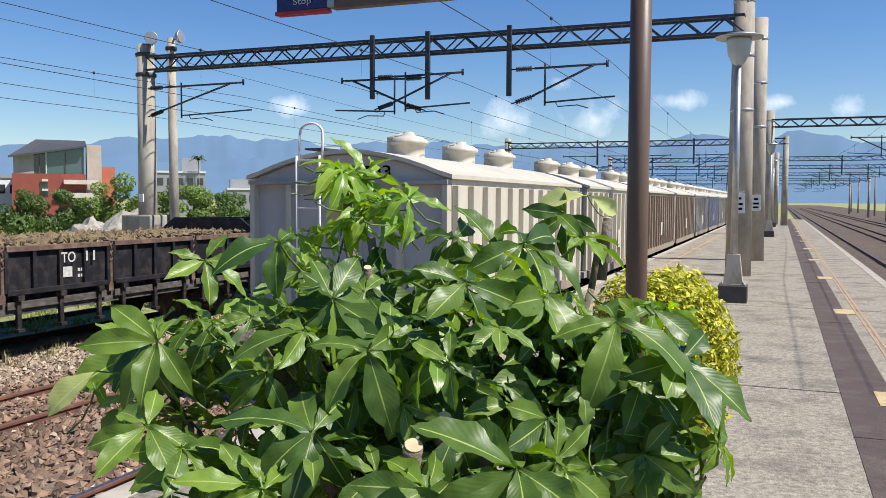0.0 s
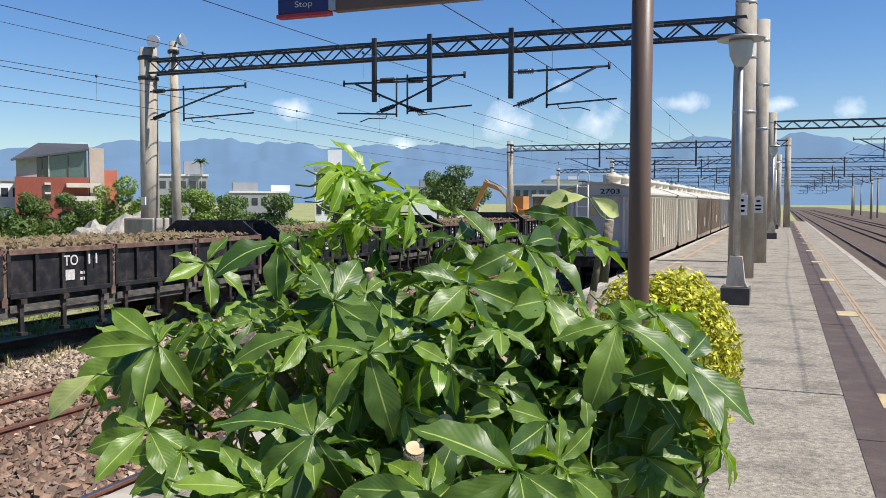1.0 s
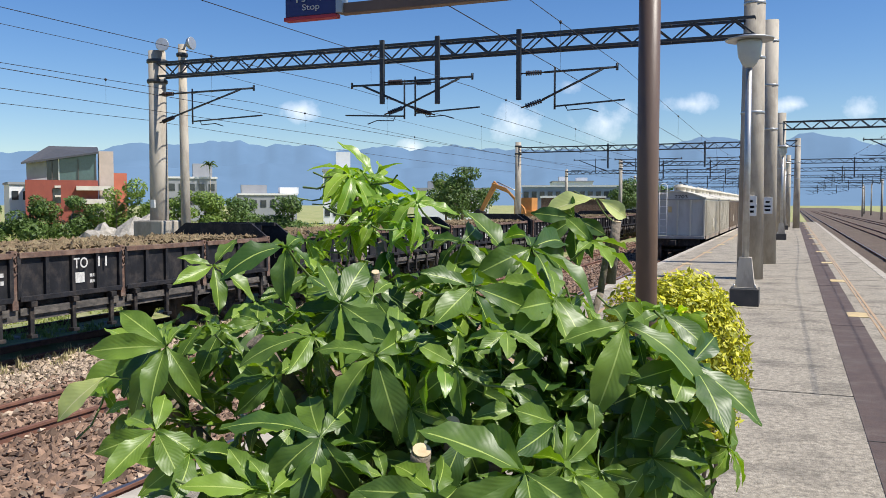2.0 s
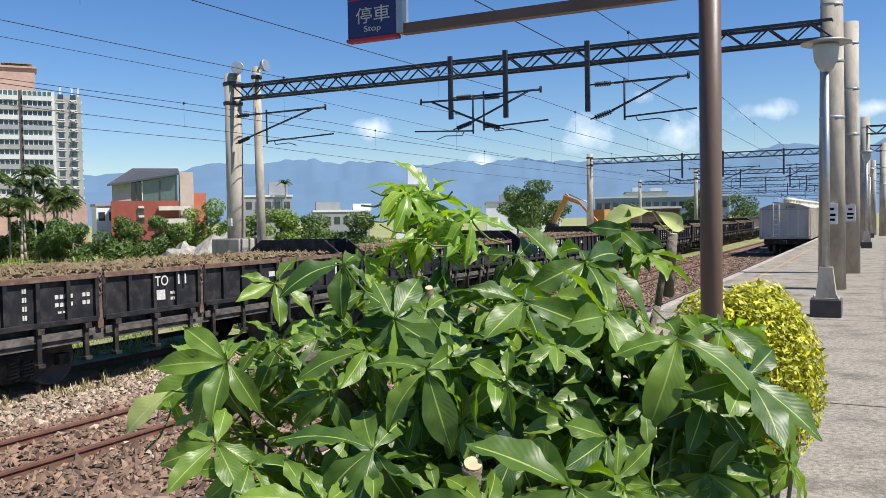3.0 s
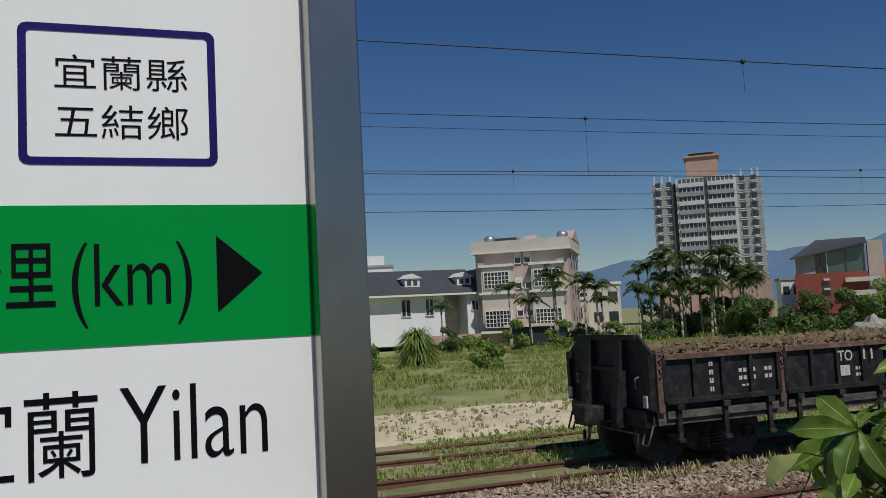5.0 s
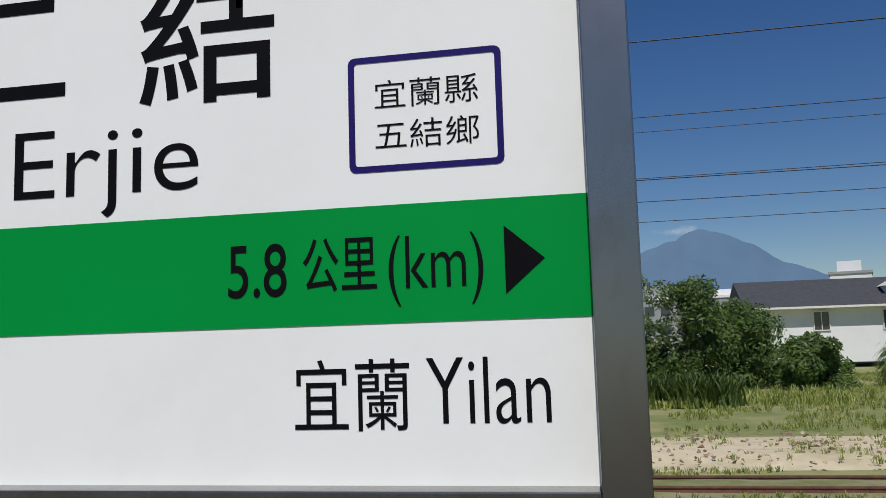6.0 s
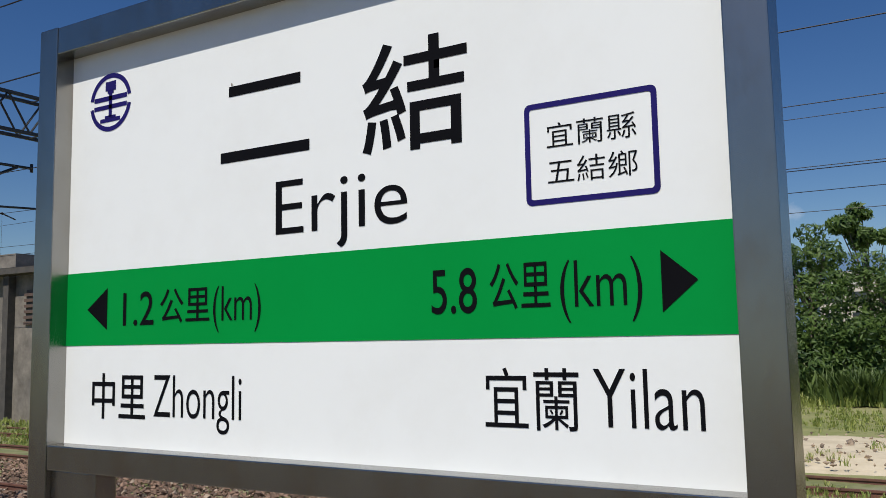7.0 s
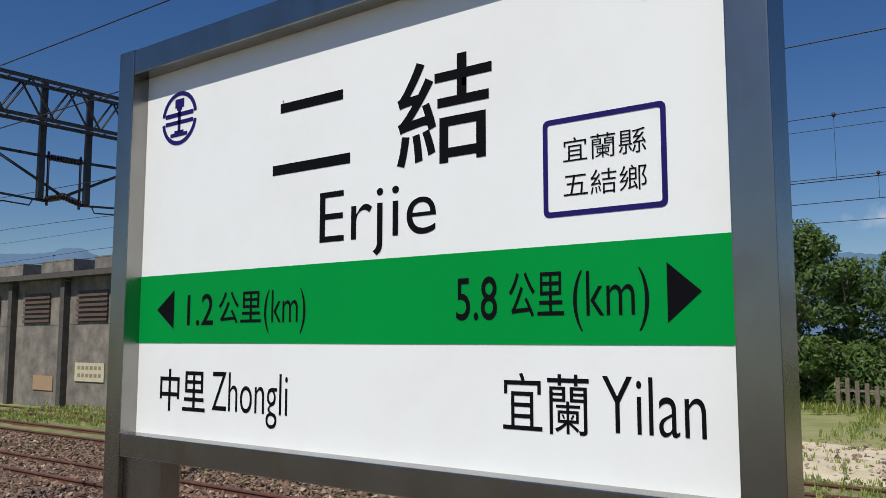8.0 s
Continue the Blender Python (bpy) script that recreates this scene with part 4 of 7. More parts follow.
def money_tree():
    t = thing("broad_leaved_tree", (-0.75, 1.92, 0), "bushy money tree with glossy hand-shaped leaves and cut-back stems", "tree")
    rng = random.Random(11)
    kinds = [palmate(k, 5 + k % 3, 0.128 + 0.014 * (k % 3), 0.15 + 0.13 * (k % 4), 158 - 10 * (k % 3), M_LEAF) for k in range(10)]
    young = [palmate(30 + k, 5 + k % 2, 0.105 + 0.016 * k, 0.45, 160, M_LEAFY, 0.85) for k in range(4)]
    pale = palmate(52, 1, 0.24, 0.3, 5, M_LEAFP)
    # trunks and cut limbs
    limbs = [((-0.70, 1.95, -0.004), (-0.73, 1.92, 0.70), (-0.57, 1.74, 1.10), 0.045), ((-0.75, 1.96, -0.004), (-0.85, 1.92, 0.78), (-1.10, 1.62, 1.30), 0.034),
             ((-0.65, 1.97, -0.004), (-0.50, 1.99, 0.74), (-0.31, 2.05, 1.13), 0.036), ((-0.73, 1.99, -0.004), (-1.0, 2.12, 0.88), (-1.20, 2.26, 1.66), 0.021),
             ((-0.75, 1.94, -0.004), (-1.1, 1.77, 0.83), (-1.37, 1.60, 1.20), 0.027), ((-0.69, 2.0, -0.004), (-0.58, 2.28, 0.95), (-0.47, 2.42, 1.50), 0.014),
             ((-0.71, 1.93, -0.004), (-0.67, 1.72, 0.78), (-0.51, 1.47, 1.0), 0.033), ((-0.72, 1.97, -0.004), (-0.9, 2.05, 0.9), (-1.02, 2.08, 1.50), 0.018)]
    for a, b, c, r in limbs:
        bm = bmesh.new()
        prev, pr = Vector(a), r * 1.25
        for k in range(1, 9):
            u = k / 8
            p = Vector(a).lerp(Vector(b), u).lerp(Vector(b).lerp(Vector(c), u), u) + Vector((rng.uniform(-1, 1), rng.uniform(-1, 1), 0)) * 0.012
            nr = r * (1.25 - 0.6 * u)
            rod(bm, prev, p, pr, nr, 9)
            prev, pr = p, nr
        part("limb", bm, M_BARK, t)
    for a, b, r in (((-0.66, 1.70, 1.02), (-0.625, 1.61, 1.165), 0.0165), ((-0.93, 1.90, 1.28), (-0.90, 1.82, 1.44), 0.010), ((-0.60, 1.86, 1.04), (-0.52, 1.80, 1.20), 0.017),
                    ((-0.47, 2.41, 1.38), (-0.455, 2.41, 1.55), 0.013), ((-0.70, 1.60, 1.02), (-0.665, 1.55, 1.12), 0.02)):
        bm = bmesh.new()
        rod(bm, a, b, r * 1.15, r, 12)
        stub = part("cut_stub", bm, M_BARK, t, "sawn-off stem")
        bm = bmesh.new()
        d = (Vector(b) - Vector(a)).normalized()
        rod(bm, Vector(b) + d * 0.0005, Vector(b) + d * 0.004, r * 0.93, r * 0.9, 12)
        part("cut_face", bm, M_CUTWOOD, stub, "pale sawn face")

    def put(me, c, facing, along, scale):
        """A leaf at c whose hand faces one way and whose longest leaflet points along another."""
        z = Vector(facing).normalized()
        x = Vector(along)
        x = (x - z * x.dot(z)).normalized()
        y = z.cross(x)
        share("leaf", me, t, Matrix.Translation(c) @ Matrix((x, y, z)).transposed().to_4x4() @ Matrix.Scale(scale, 4))

    right, up, toward = Vector((0.93, 0.37, 0)), Vector((0, 0, 1)), Vector((0.37, -0.93, 0))

    def clock(deg):
        return right * math.cos(radians(deg)) + up * math.sin(radians(deg))

    # the hands that stand out: place, heading of the longest leaflet, size
    front = [(-1.37, 1.61, 1.256, 215, 1.0), (-1.107, 1.313, 1.174, 225, 0.8), (-1.05, 1.34, 1.13, -60, 0.72), (-1.12, 1.79, 1.497, 205, 0.95), (-1.38, 1.85, 1.442, -60, 0.85),
             (-0.91, 1.67, 1.383, 20, 1.05), (-0.76, 1.54, 1.303, -85, 1.1), (-0.824, 1.436, 1.16, 178, 1.15), (-0.99, 1.97, 1.397, -20, 1.0), (-0.914, 1.56, 1.33, 185, 0.9),
             (-0.63, 1.74, 1.425, -80, 1.0), (-0.50, 1.93, 1.389, 215, 1.15), (-0.61, 2.11, 1.49, -30, 1.2), (-0.33, 1.86, 1.345, -50, 1.3), (-0.286, 2.10, 1.10, -45, 1.1),
             (-0.41, 1.40, 1.15, 200, 1.0), (-0.36, 1.54, 1.11, -15, 0.9)]
    back = [(-0.81, 2.15, 1.50, 70, 0.9), (-0.72, 1.70, 1.20, -70, 0.9), (-1.13, 1.69, 1.33, 250, 0.95), (-0.88, 1.31, 1.09, 240, 0.9), (-0.60, 1.46, 1.07, 200, 0.95), (-1.22, 1.48, 1.30, 190, 0.9),
            (-0.22, 2.02, 1.22, -75, 1.0), (-0.52, 1.97, 1.24, -110, 0.95), (-0.70, 2.2, 1.46, 150, 1.0), (-1.0, 1.55, 1.24, 160, 0.9), (-0.30, 2.2, 1.33, -20, 0.9), (-0.20, 1.92, 1.26, -50, 1.0), (-0.17, 2.05, 1.2, -65, 1.05), (-0.24, 1.92, 1.08, -75, 0.95)]
    for k, (x, y, z, deg, size) in enumerate(front + back):
        facing = toward * 0.5 + Vector((0.3, 0.05, 0.8)) + Vector((rng.uniform(-1, 1), rng.uniform(-1, 1), 0)) * 0.15
        put(kinds[k % 10], Vector((x, y, z)), facing, clock(deg) + toward * 0.2, size * 1.12)
    lobes = [((-0.73, 1.91, 1.08), (0.50, 0.42, 0.35), 190), ((-0.32, 2.05, 1.02), (0.23, 0.30, 0.32), 56), ((-1.20, 1.68, 1.19), (0.26, 0.24, 0.20), 24), ((-1.05, 2.05, 1.30), (0.28, 0.22, 0.17), 26), ((-0.96, 1.45, 1.0), (0.24, 0.18, 0.2), 26), ((-0.55, 1.55, 0.98), (0.25, 0.15, 0.16), 20),
             ((-0.58, 2.15, 1.33), (0.28, 0.22, 0.10), 10)]
    for c, r, n in lobes:
        for _ in range(n):
            d = Vector((rng.gauss(0, 1), rng.gauss(0, 1), rng.gauss(0.2, 1))).normalized()
            k = rng.uniform(0.12, 1.0) ** 0.5
            p = Vector(c) + Vector((d.x * r[0], d.y * r[1], d.z * r[2])) * k
            if p.z < 0.85 and p.x > -0.6 and rng.random() < 0.6:
                continue
            p.z = max(p.z, rng.uniform(0.72, 0.9))
            facing = d * 0.7 + Vector((0.25, -0.1, 0.6)) + Vector((rng.uniform(-1, 1), rng.uniform(-1, 1), rng.uniform(-0.6, 0.6))) * 0.7
            put(kinds[rng.randrange(10)], p, facing, d + Vector((rng.uniform(-1, 1), rng.uniform(-1, 1), -0.5)), rng.uniform(0.6, 1.05))
    # the bright young shoots
    for n, c, spread in ((7, (-1.18, 2.25, 1.67), 0.05), (10, (-1.12, 2.2, 1.57), 0.08), (8, (-1.04, 2.1, 1.51), 0.08), (3, (-1.30, 1.53, 1.16), 0.05), (3, (-0.23, 2.31, 1.29), 0.04), (2, (-0.75, 1.6, 1.27), 0.06)):
        for _ in range(n):
            p = Vector(c) + Vector((rng.gauss(0, 1), rng.gauss(0, 1), rng.gauss(0, 0.7))) * spread
            put(young[rng.randrange(4)], p, Vector((rng.uniform(-0.6, 0.9), rng.uniform(-0.9, 0.4), rng.uniform(0.2, 1))), Vector((rng.uniform(-1, 1), rng.uniform(-1, 1), rng.uniform(-1, 0.3))), rng.uniform(0.55, 1.0))
    for me, c, facing, deg, k in ((pale, (-0.53, 2.49, 1.615), (0.3, -0.6, 0.6), 172, 0.66), (pale, (-0.52, 2.49, 1.615), (0.5, -0.6, 0.2), -35, 0.5), (pale, (-1.31, 1.40, 1.245), (0.4, -0.7, 0.5), 212, 0.55),
                                  (kinds[2], (-0.58, 2.44, 1.56), (0.2, -0.6, 0.5), 225, 0.85), (kinds[4], (-0.50, 2.3, 1.50), (0.3, -0.3, 0.8), 15, 1.0)):
        put(me, Vector(c), Vector(facing), clock(deg), k)


money_tree()


def leaf_cloud(name, lumps, count, size, mat, parent, seed, label="", flat=0.0):
    """Many small bent leaves on the skins of overlapping lumps (centre, radii)."""
    rng = np.random.default_rng(seed)
    weights = np.array([r[0] * r[1] + r[1] * r[2] + r[0] * r[2] for _, r in lumps])
    which = rng.choice(len(lumps), count, p=weights / weights.sum())
    c = np.array([l[0] for l in lumps])[which]
    r = np.array([l[1] for l in lumps])[which]
    d = rng.normal(size=(count, 3))
    d /= np.linalg.norm(d, axis=1)[:, None]
    k = rng.uniform(0.55, 1.08, (count, 1)) ** 0.6
    p = c + d * r * k
    nrm = d + rng.normal(0, 0.65, (count, 3)) + np.array([0.25, 0, 0.35])
    nrm /= np.linalg.norm(nrm, axis=1)[:, None]
    t = np.cross(nrm, rng.normal(size=(count, 3)))
    t /= np.linalg.norm(t, axis=1)[:, None] + 1e-9
    s = np.cross(nrm, t)
    L = size * rng.uniform(0.6, 1.35, (count, 1))
    W = L * rng.uniform(0.28, 0.42, (count, 1))
    v = np.stack([p - t * L, p + s * W - nrm * W * 0.3, p + t * L - nrm * L * 0.3, p - s * W - nrm * W * 0.3], 1).reshape(-1, 3)
    i = 4 * np.arange(count)[:, None]
    f = np.concatenate([np.concatenate([i, i + 1, i + 2], 1), np.concatenate([i, i + 2, i + 3], 1)], 0)
    ob = new(name, from_arrays(name, v, f, mat))
    if parent:
        ob.parent = parent
        ob.matrix_parent_inverse = world_of(parent).inverted()
    return tagged(ob, label) if label else ob


def hedge():
    h = thing("golden_shrub", (-0.56, 4.3, 0), "clipped round shrub with small golden-yellow leaves on the platform", "shrub")
    lumps = [((-0.66, 4.35, 0.62), (0.36, 0.36, 0.46)), ((-0.54, 4.3, 0.70), (0.24, 0.26, 0.33)), ((-0.82, 4.4, 0.68), (0.22, 0.28, 0.4)), ((-0.6, 4.45, 0.82), (0.22, 0.22, 0.28))]
    leaf_cloud("crown", lumps, 17000, 0.021, M_HEDGE, h, 5)
    rng = random.Random(3)
    for _ in range(7):
        bm = bmesh.new()
        rod(bm, (-0.56 + rng.uniform(-0.08, 0.08), 4.36 + rng.uniform(-0.08, 0.08), -0.09), (-0.56 + rng.uniform(-0.3, 0.3), 4.36 + rng.uniform(-0.25, 0.25), rng.uniform(0.6, 0.95)), 0.012, 0.005, 6)
        part("stem", bm, M_BARK, h)
    h.location += Vector((0.12, 0.04, 0.17))


hedge()

# ---- lamps, poles, gantries ----


def platform_lamp(x, y, first=None):
    if first:
        return copy_thing(first, Matrix.Translation((x, y, 0)))
    p = thing("platform_lamp", (x, y, 0), "galvanised platform lamp on a tapered steel foot and dark concrete block", "lamp", "platform lamps")
    # the block is far darker than the foot above it
    bm = bmesh.new()
    box(bm, x - 0.22, y - 0.22, 0, x + 0.22, y + 0.22, 0.27, 0.012)
    part("block", bm, M_SHEDD, p, "dark block under the lamp foot")
    bm = bmesh.new()
    vs = box(bm, x - 0.15, y - 0.15, 0.271, x + 0.15, y + 0.15, 0.76)
    for v in vs[4:]:
        v.co.x = x + (v.co.x - x) * 0.62
        v.co.y = y + (v.co.y - y) * 0.62
    box(bm, x - 0.19, y - 0.19, 0.271, x + 0.19, y + 0.19, 0.29)
    part("foot", bm, M_CONC, p, "dull grey tapered foot")
    for dx in (-0.16, 0.16):
        bm = bmesh.new()
        rod(bm, (x + dx, y - 0.17, 0.29), (x + dx, y - 0.17, 0.34), 0.014, seg=6)
        part("anchor_bolt", bm, M_GALV, p)
    bm = bmesh.new()
    rod(bm, (x, y, 0.76), (x, y, 3.75), 0.055, 0.045, 16)
    part("pole", bm, M_GALV, p)
    head = bmesh.new()
    lathe(head, [(0.05, 3.74), (0.11, 3.80), (0.17, 3.92), (0.19, 4.12), (0.185, 4.16)], (x, y, 0), seg=24)
    hd = part("lamp_bowl", head, M_LAMPG, p, "dusty glass lamp bowl")
    bm = bmesh.new()
    lathe(bm, [(0.36, 4.165), (0.37, 4.185), (0.16, 4.24), (0.03, 4.26)], (x, y, 0), seg=28)
    part("lamp_hood", bm, M_GALV, p)
    return p


lamp0 = platform_lamp(-0.68, 14.4)
for yy in (41.5, 58.0, 72.0):
    platform_lamp(-0.45, yy, lamp0)


def concrete_pole(x, y, top, r0, r1, label, z0=0.0, tags=True, group="concrete poles"):
    p = thing("concrete_pole", (x, y, z0), label, "pole", group)
    bm = bmesh.new()
    rod(bm, (x, y, z0), (x, y, top), r0, r1, 24)
    part("shaft", bm, M_CONC, p)
    for k in range(3):
        bm = bmesh.new()
        h = z0 + (top - z0) * (0.55 + 0.18 * k)
        r = r0 + (r1 - r0) * (h - z0) / (top - z0)
        lathe(bm, [(r + 0.004, h), (r + 0.012, h + 0.01), (r + 0.012, h + 0.05), (r + 0.004, h + 0.06)], (x, y, 0), seg=24)
        part("steel_band", bm, M_GALV, p)
    if tags:
        bm = bmesh.new()
        box(bm, x - 0.12, y - r0 - 0.02, z0 + 1.35, x + 0.12, y - r0 + 0.02, z0 + 1.78, 0.003)
        plate = part("pole_plate", bm, M_TRIM, p, "small white pole plate")
        for z, w in ((1.42, 0.07), (1.52, 0.08), (1.64, 0.05)):
            bm = bmesh.new()
            box(bm, x - w, y - r0 - 0.023, z0 + z, x + w, y - r0 - 0.0202, z0 + z + 0.05)
            part("dark_bar", bm, M_INK, plate)
    return p


concrete_pole(-0.83, 19.55, 6.4, 0.27, 0.21, "thick weathered concrete gantry pole on the platform")
concrete_pole(-0.62, 24.7, 6.5, 0.23, 0.19, "pale weathered concrete pole on the platform")
concrete_pole(-0.55, 44.6, 6.0, 0.24, 0.19, "concrete gantry pole farther along the platform", tags=False)
concrete_pole(0.25, 62.0, 6.0, 0.22, 0.18, "slim concrete pole near the platform end", tags=False)
concrete_pole(-0.3, 64.0, 5.0, 0.18, 0.15, "dark concrete post near the platform end", tags=False)


def gantry(y, xa, xb, z, label, drops, arms, h=0.36):
    g = thing("overhead_gantry", ((xa + xb) / 2, y, z), label, "gantry", "overhead line gantries")
    d = 0.34
    for yy in (y - d / 2, y + d / 2):
        for zz in (z, z + h):
            bm = bmesh.new()
            box(bm, xa, yy - 0.028, zz - 0.028, xb, yy + 0.028, zz + 0.028)
            part("chord", bm, M_GIRDER, g)
        bm = bmesh.new()
        near = y < 50
        n = int((xb - xa) / 0.42)
        for k in range(n):
            x0, x1 = xa + (xb - xa) * k / n, xa + (xb - xa) * (k + 1) / n
            a, b = (z, z + h) if k % 2 else (z + h, z)
            rod(bm, (x0, yy, a), (x1, yy, b), 0.02, seg=5, caps=False)
            if near:
                part("lacing_bar", bm, M_GIRDER, g)
                bm = bmesh.new()
        if near:
            bm.free()
        else:
            tagged(part("lacing", bm, M_GIRDER, g), "fine steel lacing", kind="stuff")
    bm = bmesh.new()
    n = int((xb - xa) / 0.84)
    for k in range(n + 1):
        x0 = xa + (xb - xa) * k / n
        for zz in (z, z + h):
            rod(bm, (x0, y - d / 2, zz), (x0, y + d / 2, zz), 0.014, seg=5, caps=False)
            if near:
                part("cross_bar", bm, M_GIRDER, g)
                bm = bmesh.new()
    if near:
        bm.free()
    else:
        tagged(part("cross_lacing", bm, M_GIRDER, g), "fine steel cross lacing", kind="stuff")
    for x, z0 in drops:
        bm = bmesh.new()
        box(bm, x - 0.055, y - 0.26, z0, x + 0.055, y - 0.18, z + h + 0.12, 0.006)
        part("drop_post", bm, M_GIRDER, g)
    for x, zt, ln in arms:
        cantilever(g, x, y - 0.22, zt, ln)
    return g


def cantilever(g, x, y, zt, ln):
    """A bracket arm with its two insulators, strut and registration arm; ln is its signed reach."""
    s = 1 if ln > 0 else -1
    arm = bmesh.new()
    rod(arm, (x + s * 0.55, y, zt), (x + ln, y, zt + 0.02), 0.026, seg=8)
    rod(arm, (x + s * 0.5, y, zt - 0.62), (x + ln * 0.86, y, zt), 0.026, seg=8)
    a = part("bracket_arm", arm, M_GIRDER, g)
    for z0, z1 in ((zt, zt), (zt - 0.78, zt - 0.62)):
        bm = bmesh.new()
        rod(bm, (x, y, z0), (x + s * 0.55, y, z1), 0.018, seg=6)
        for k in range(7):
            u = 0.22 + 0.1 * k
            c = Vector((x, y, z0)).lerp(Vector((x + s * 0.55, y, z1)), u)
            e = Vector((x, y, z0)).lerp(Vector((x + s * 0.55, y, z1)), u + 0.05)
            rod(bm, c, e, 0.062, 0.05, 10)
        part("insulator", bm, M_INSUL, a, "ribbed brown insulator")
    bm = bmesh.new()
    mx = x + ln * 0.36
    rod(bm, (mx, y, zt + 0.1), (mx, y, zt - 0.85), 0.024, seg=6)
    rod(bm, (mx, y, zt - 0.78), (x + ln * 1.08, y, zt - 0.70), 0.021, seg=6)
    tube(bm, [(mx + s * 0.25, y, zt - 0.78), (mx + s * 0.3, y, zt - 0.88), (mx + s * 0.75, y, zt - 0.86), (mx + s * 1.0, y, zt - 0.94)], 0.013, 5)
    rod(bm, (x + ln, y, zt - 0.05), (x + ln, y, zt + 0.1), 0.03, seg=6)
    part("registration_arm", bm, M_GIRDER, a)


def mast(x, y, top, r0, r1, label, foot=True, lean=0.0, z0=GZ):
    m = thing("line_mast", (x, y, z0), label, "mast", "overhead line masts")
    bm = bmesh.new()
    rod(bm, (x, y, z0), (x + lean, y, top), r0, r1, 24)
    part("shaft", bm, M_CONC, m)
    if foot:
        bm = bmesh.new()
        box(bm, x - 0.5, y - 0.5, z0 - 0.1, x + 0.5, y + 0.5, 1.14, 0.04)
        part("foundation", bm, M_CONC, m, "tall concrete foundation block")
        bm = bmesh.new()
        box(bm, x - 0.07, y - r0 - 0.012, 1.5, x + 0.07, y - r0 + 0.03, 1.72)
        part("mast_plate", bm, M_TRIM, m)
    for z in (top - 0.9, top - 0.35):
        bm = bmesh.new()
        lathe(bm, [(r1 + 0.02, z), (r1 + 0.05, z + 0.02), (r1 + 0.05, z + 0.1), (r1 + 0.02, z + 0.12)], (x + lean, y, 0), seg=16)
        part("clamp", bm, M_GIRDER, m)
    return m


mast(-16.5, 19.28, 5.85, 0.27, 0.23, "thick grey concrete line mast on a tall concrete foundation")
mast(-15.83, 19.6, 6.05, 0.14, 0.11, "slim weathered post beside the line mast", foot=False, lean=-0.06)
bell = thing("yard_floodlight", (-16.25, 19.2, 5.95), "round grey yard floodlight on top of a mast", "floodlight")
bm = bmesh.new()
lathe(bm, [(0.05, 0.0), (0.16, 0.12), (0.18, 0.2), (0.17, 0.21)], (-16.23, 19.23, 5.96), (0.5, -0.8, 0.1), 18)
part("reflector", bm, M_GALV, bell)
bm = bmesh.new()
rod(bm, (-16.3, 19.28, 5.8), (-16.23, 19.24, 5.98), 0.03, seg=8)
part("bracket", bm, M_GALV, bell)
copy_thing(bell, pose(-15.6, 19.4, 6.0, 0, 0, 60))
gantry(19.28, -16.35, -0.8, 5.13, "dark steel lattice gantry spanning the yard tracks", ((-9.4, 4.06), (-7.93, 4.0), (-5.9, 4.0)),
       ((-16.25, 4.62, 3.1), (-9.34, 4.58, 2.3), (-7.99, 4.52, -2.25), (-5.84, 4.6, 2.2)))
mast(-18.6, 60.0, 6.1, 0.25, 0.21, "concrete mast of the next gantry", foot=False)
gantry(60.0, -18.6, 0.2, 5.35, "second lattice gantry over the yard", ((-9.3, 4.1), (-12.0, 4.1), (-5.5, 4.1)), ((-12.0, 4.7, -2.4), (-9.3, 4.7, 2.3), (-5.5, 4.7, 2.2), (-9.3, 4.7, -2.2)))
gantry(44.6, -0.5, 13.4, 5.2, "lattice gantry over the tracks beyond the platform", ((5.0, 4.0), (8.8, 4.0)), ((5.0, 4.6, -2.0), (8.8, 4.6, -2.2)))
for y, xa, xb in ((84.0, -15.6, 13.5), (104.0, -26.0, 13.5), (130.0, -22.0, 13.5), (162.0, -30.0, 14.0), (205.0, -30.0, 14.0)):
    gantry(y, xa, xb, 5.3, "far lattice gantry over the tracks", ((-11.5, 4.0), (-7.2, 4.0), (5.0, 4.0), (8.8, 4.0)), ((-11.5, 4.6, -2.2), (-7.2, 4.6, 2.2), (5.0, 4.6, -2.2), (8.8, 4.6, -2.2)))
    for x in (xa, xb, -0.9):
        mast(x, y, 5.9, 0.2, 0.17, "far concrete line mast", foot=False)
mast(13.4, 44.0, 5.9, 0.22, 0.18, "concrete line mast beyond the far tracks", foot=False)
for y in (70, 95, 118, 145, 180, 230, 260):
    mast(13.0 + 0.02 * y, y, 6.6, 0.17, 0.14, "far concrete line mast", foot=False)


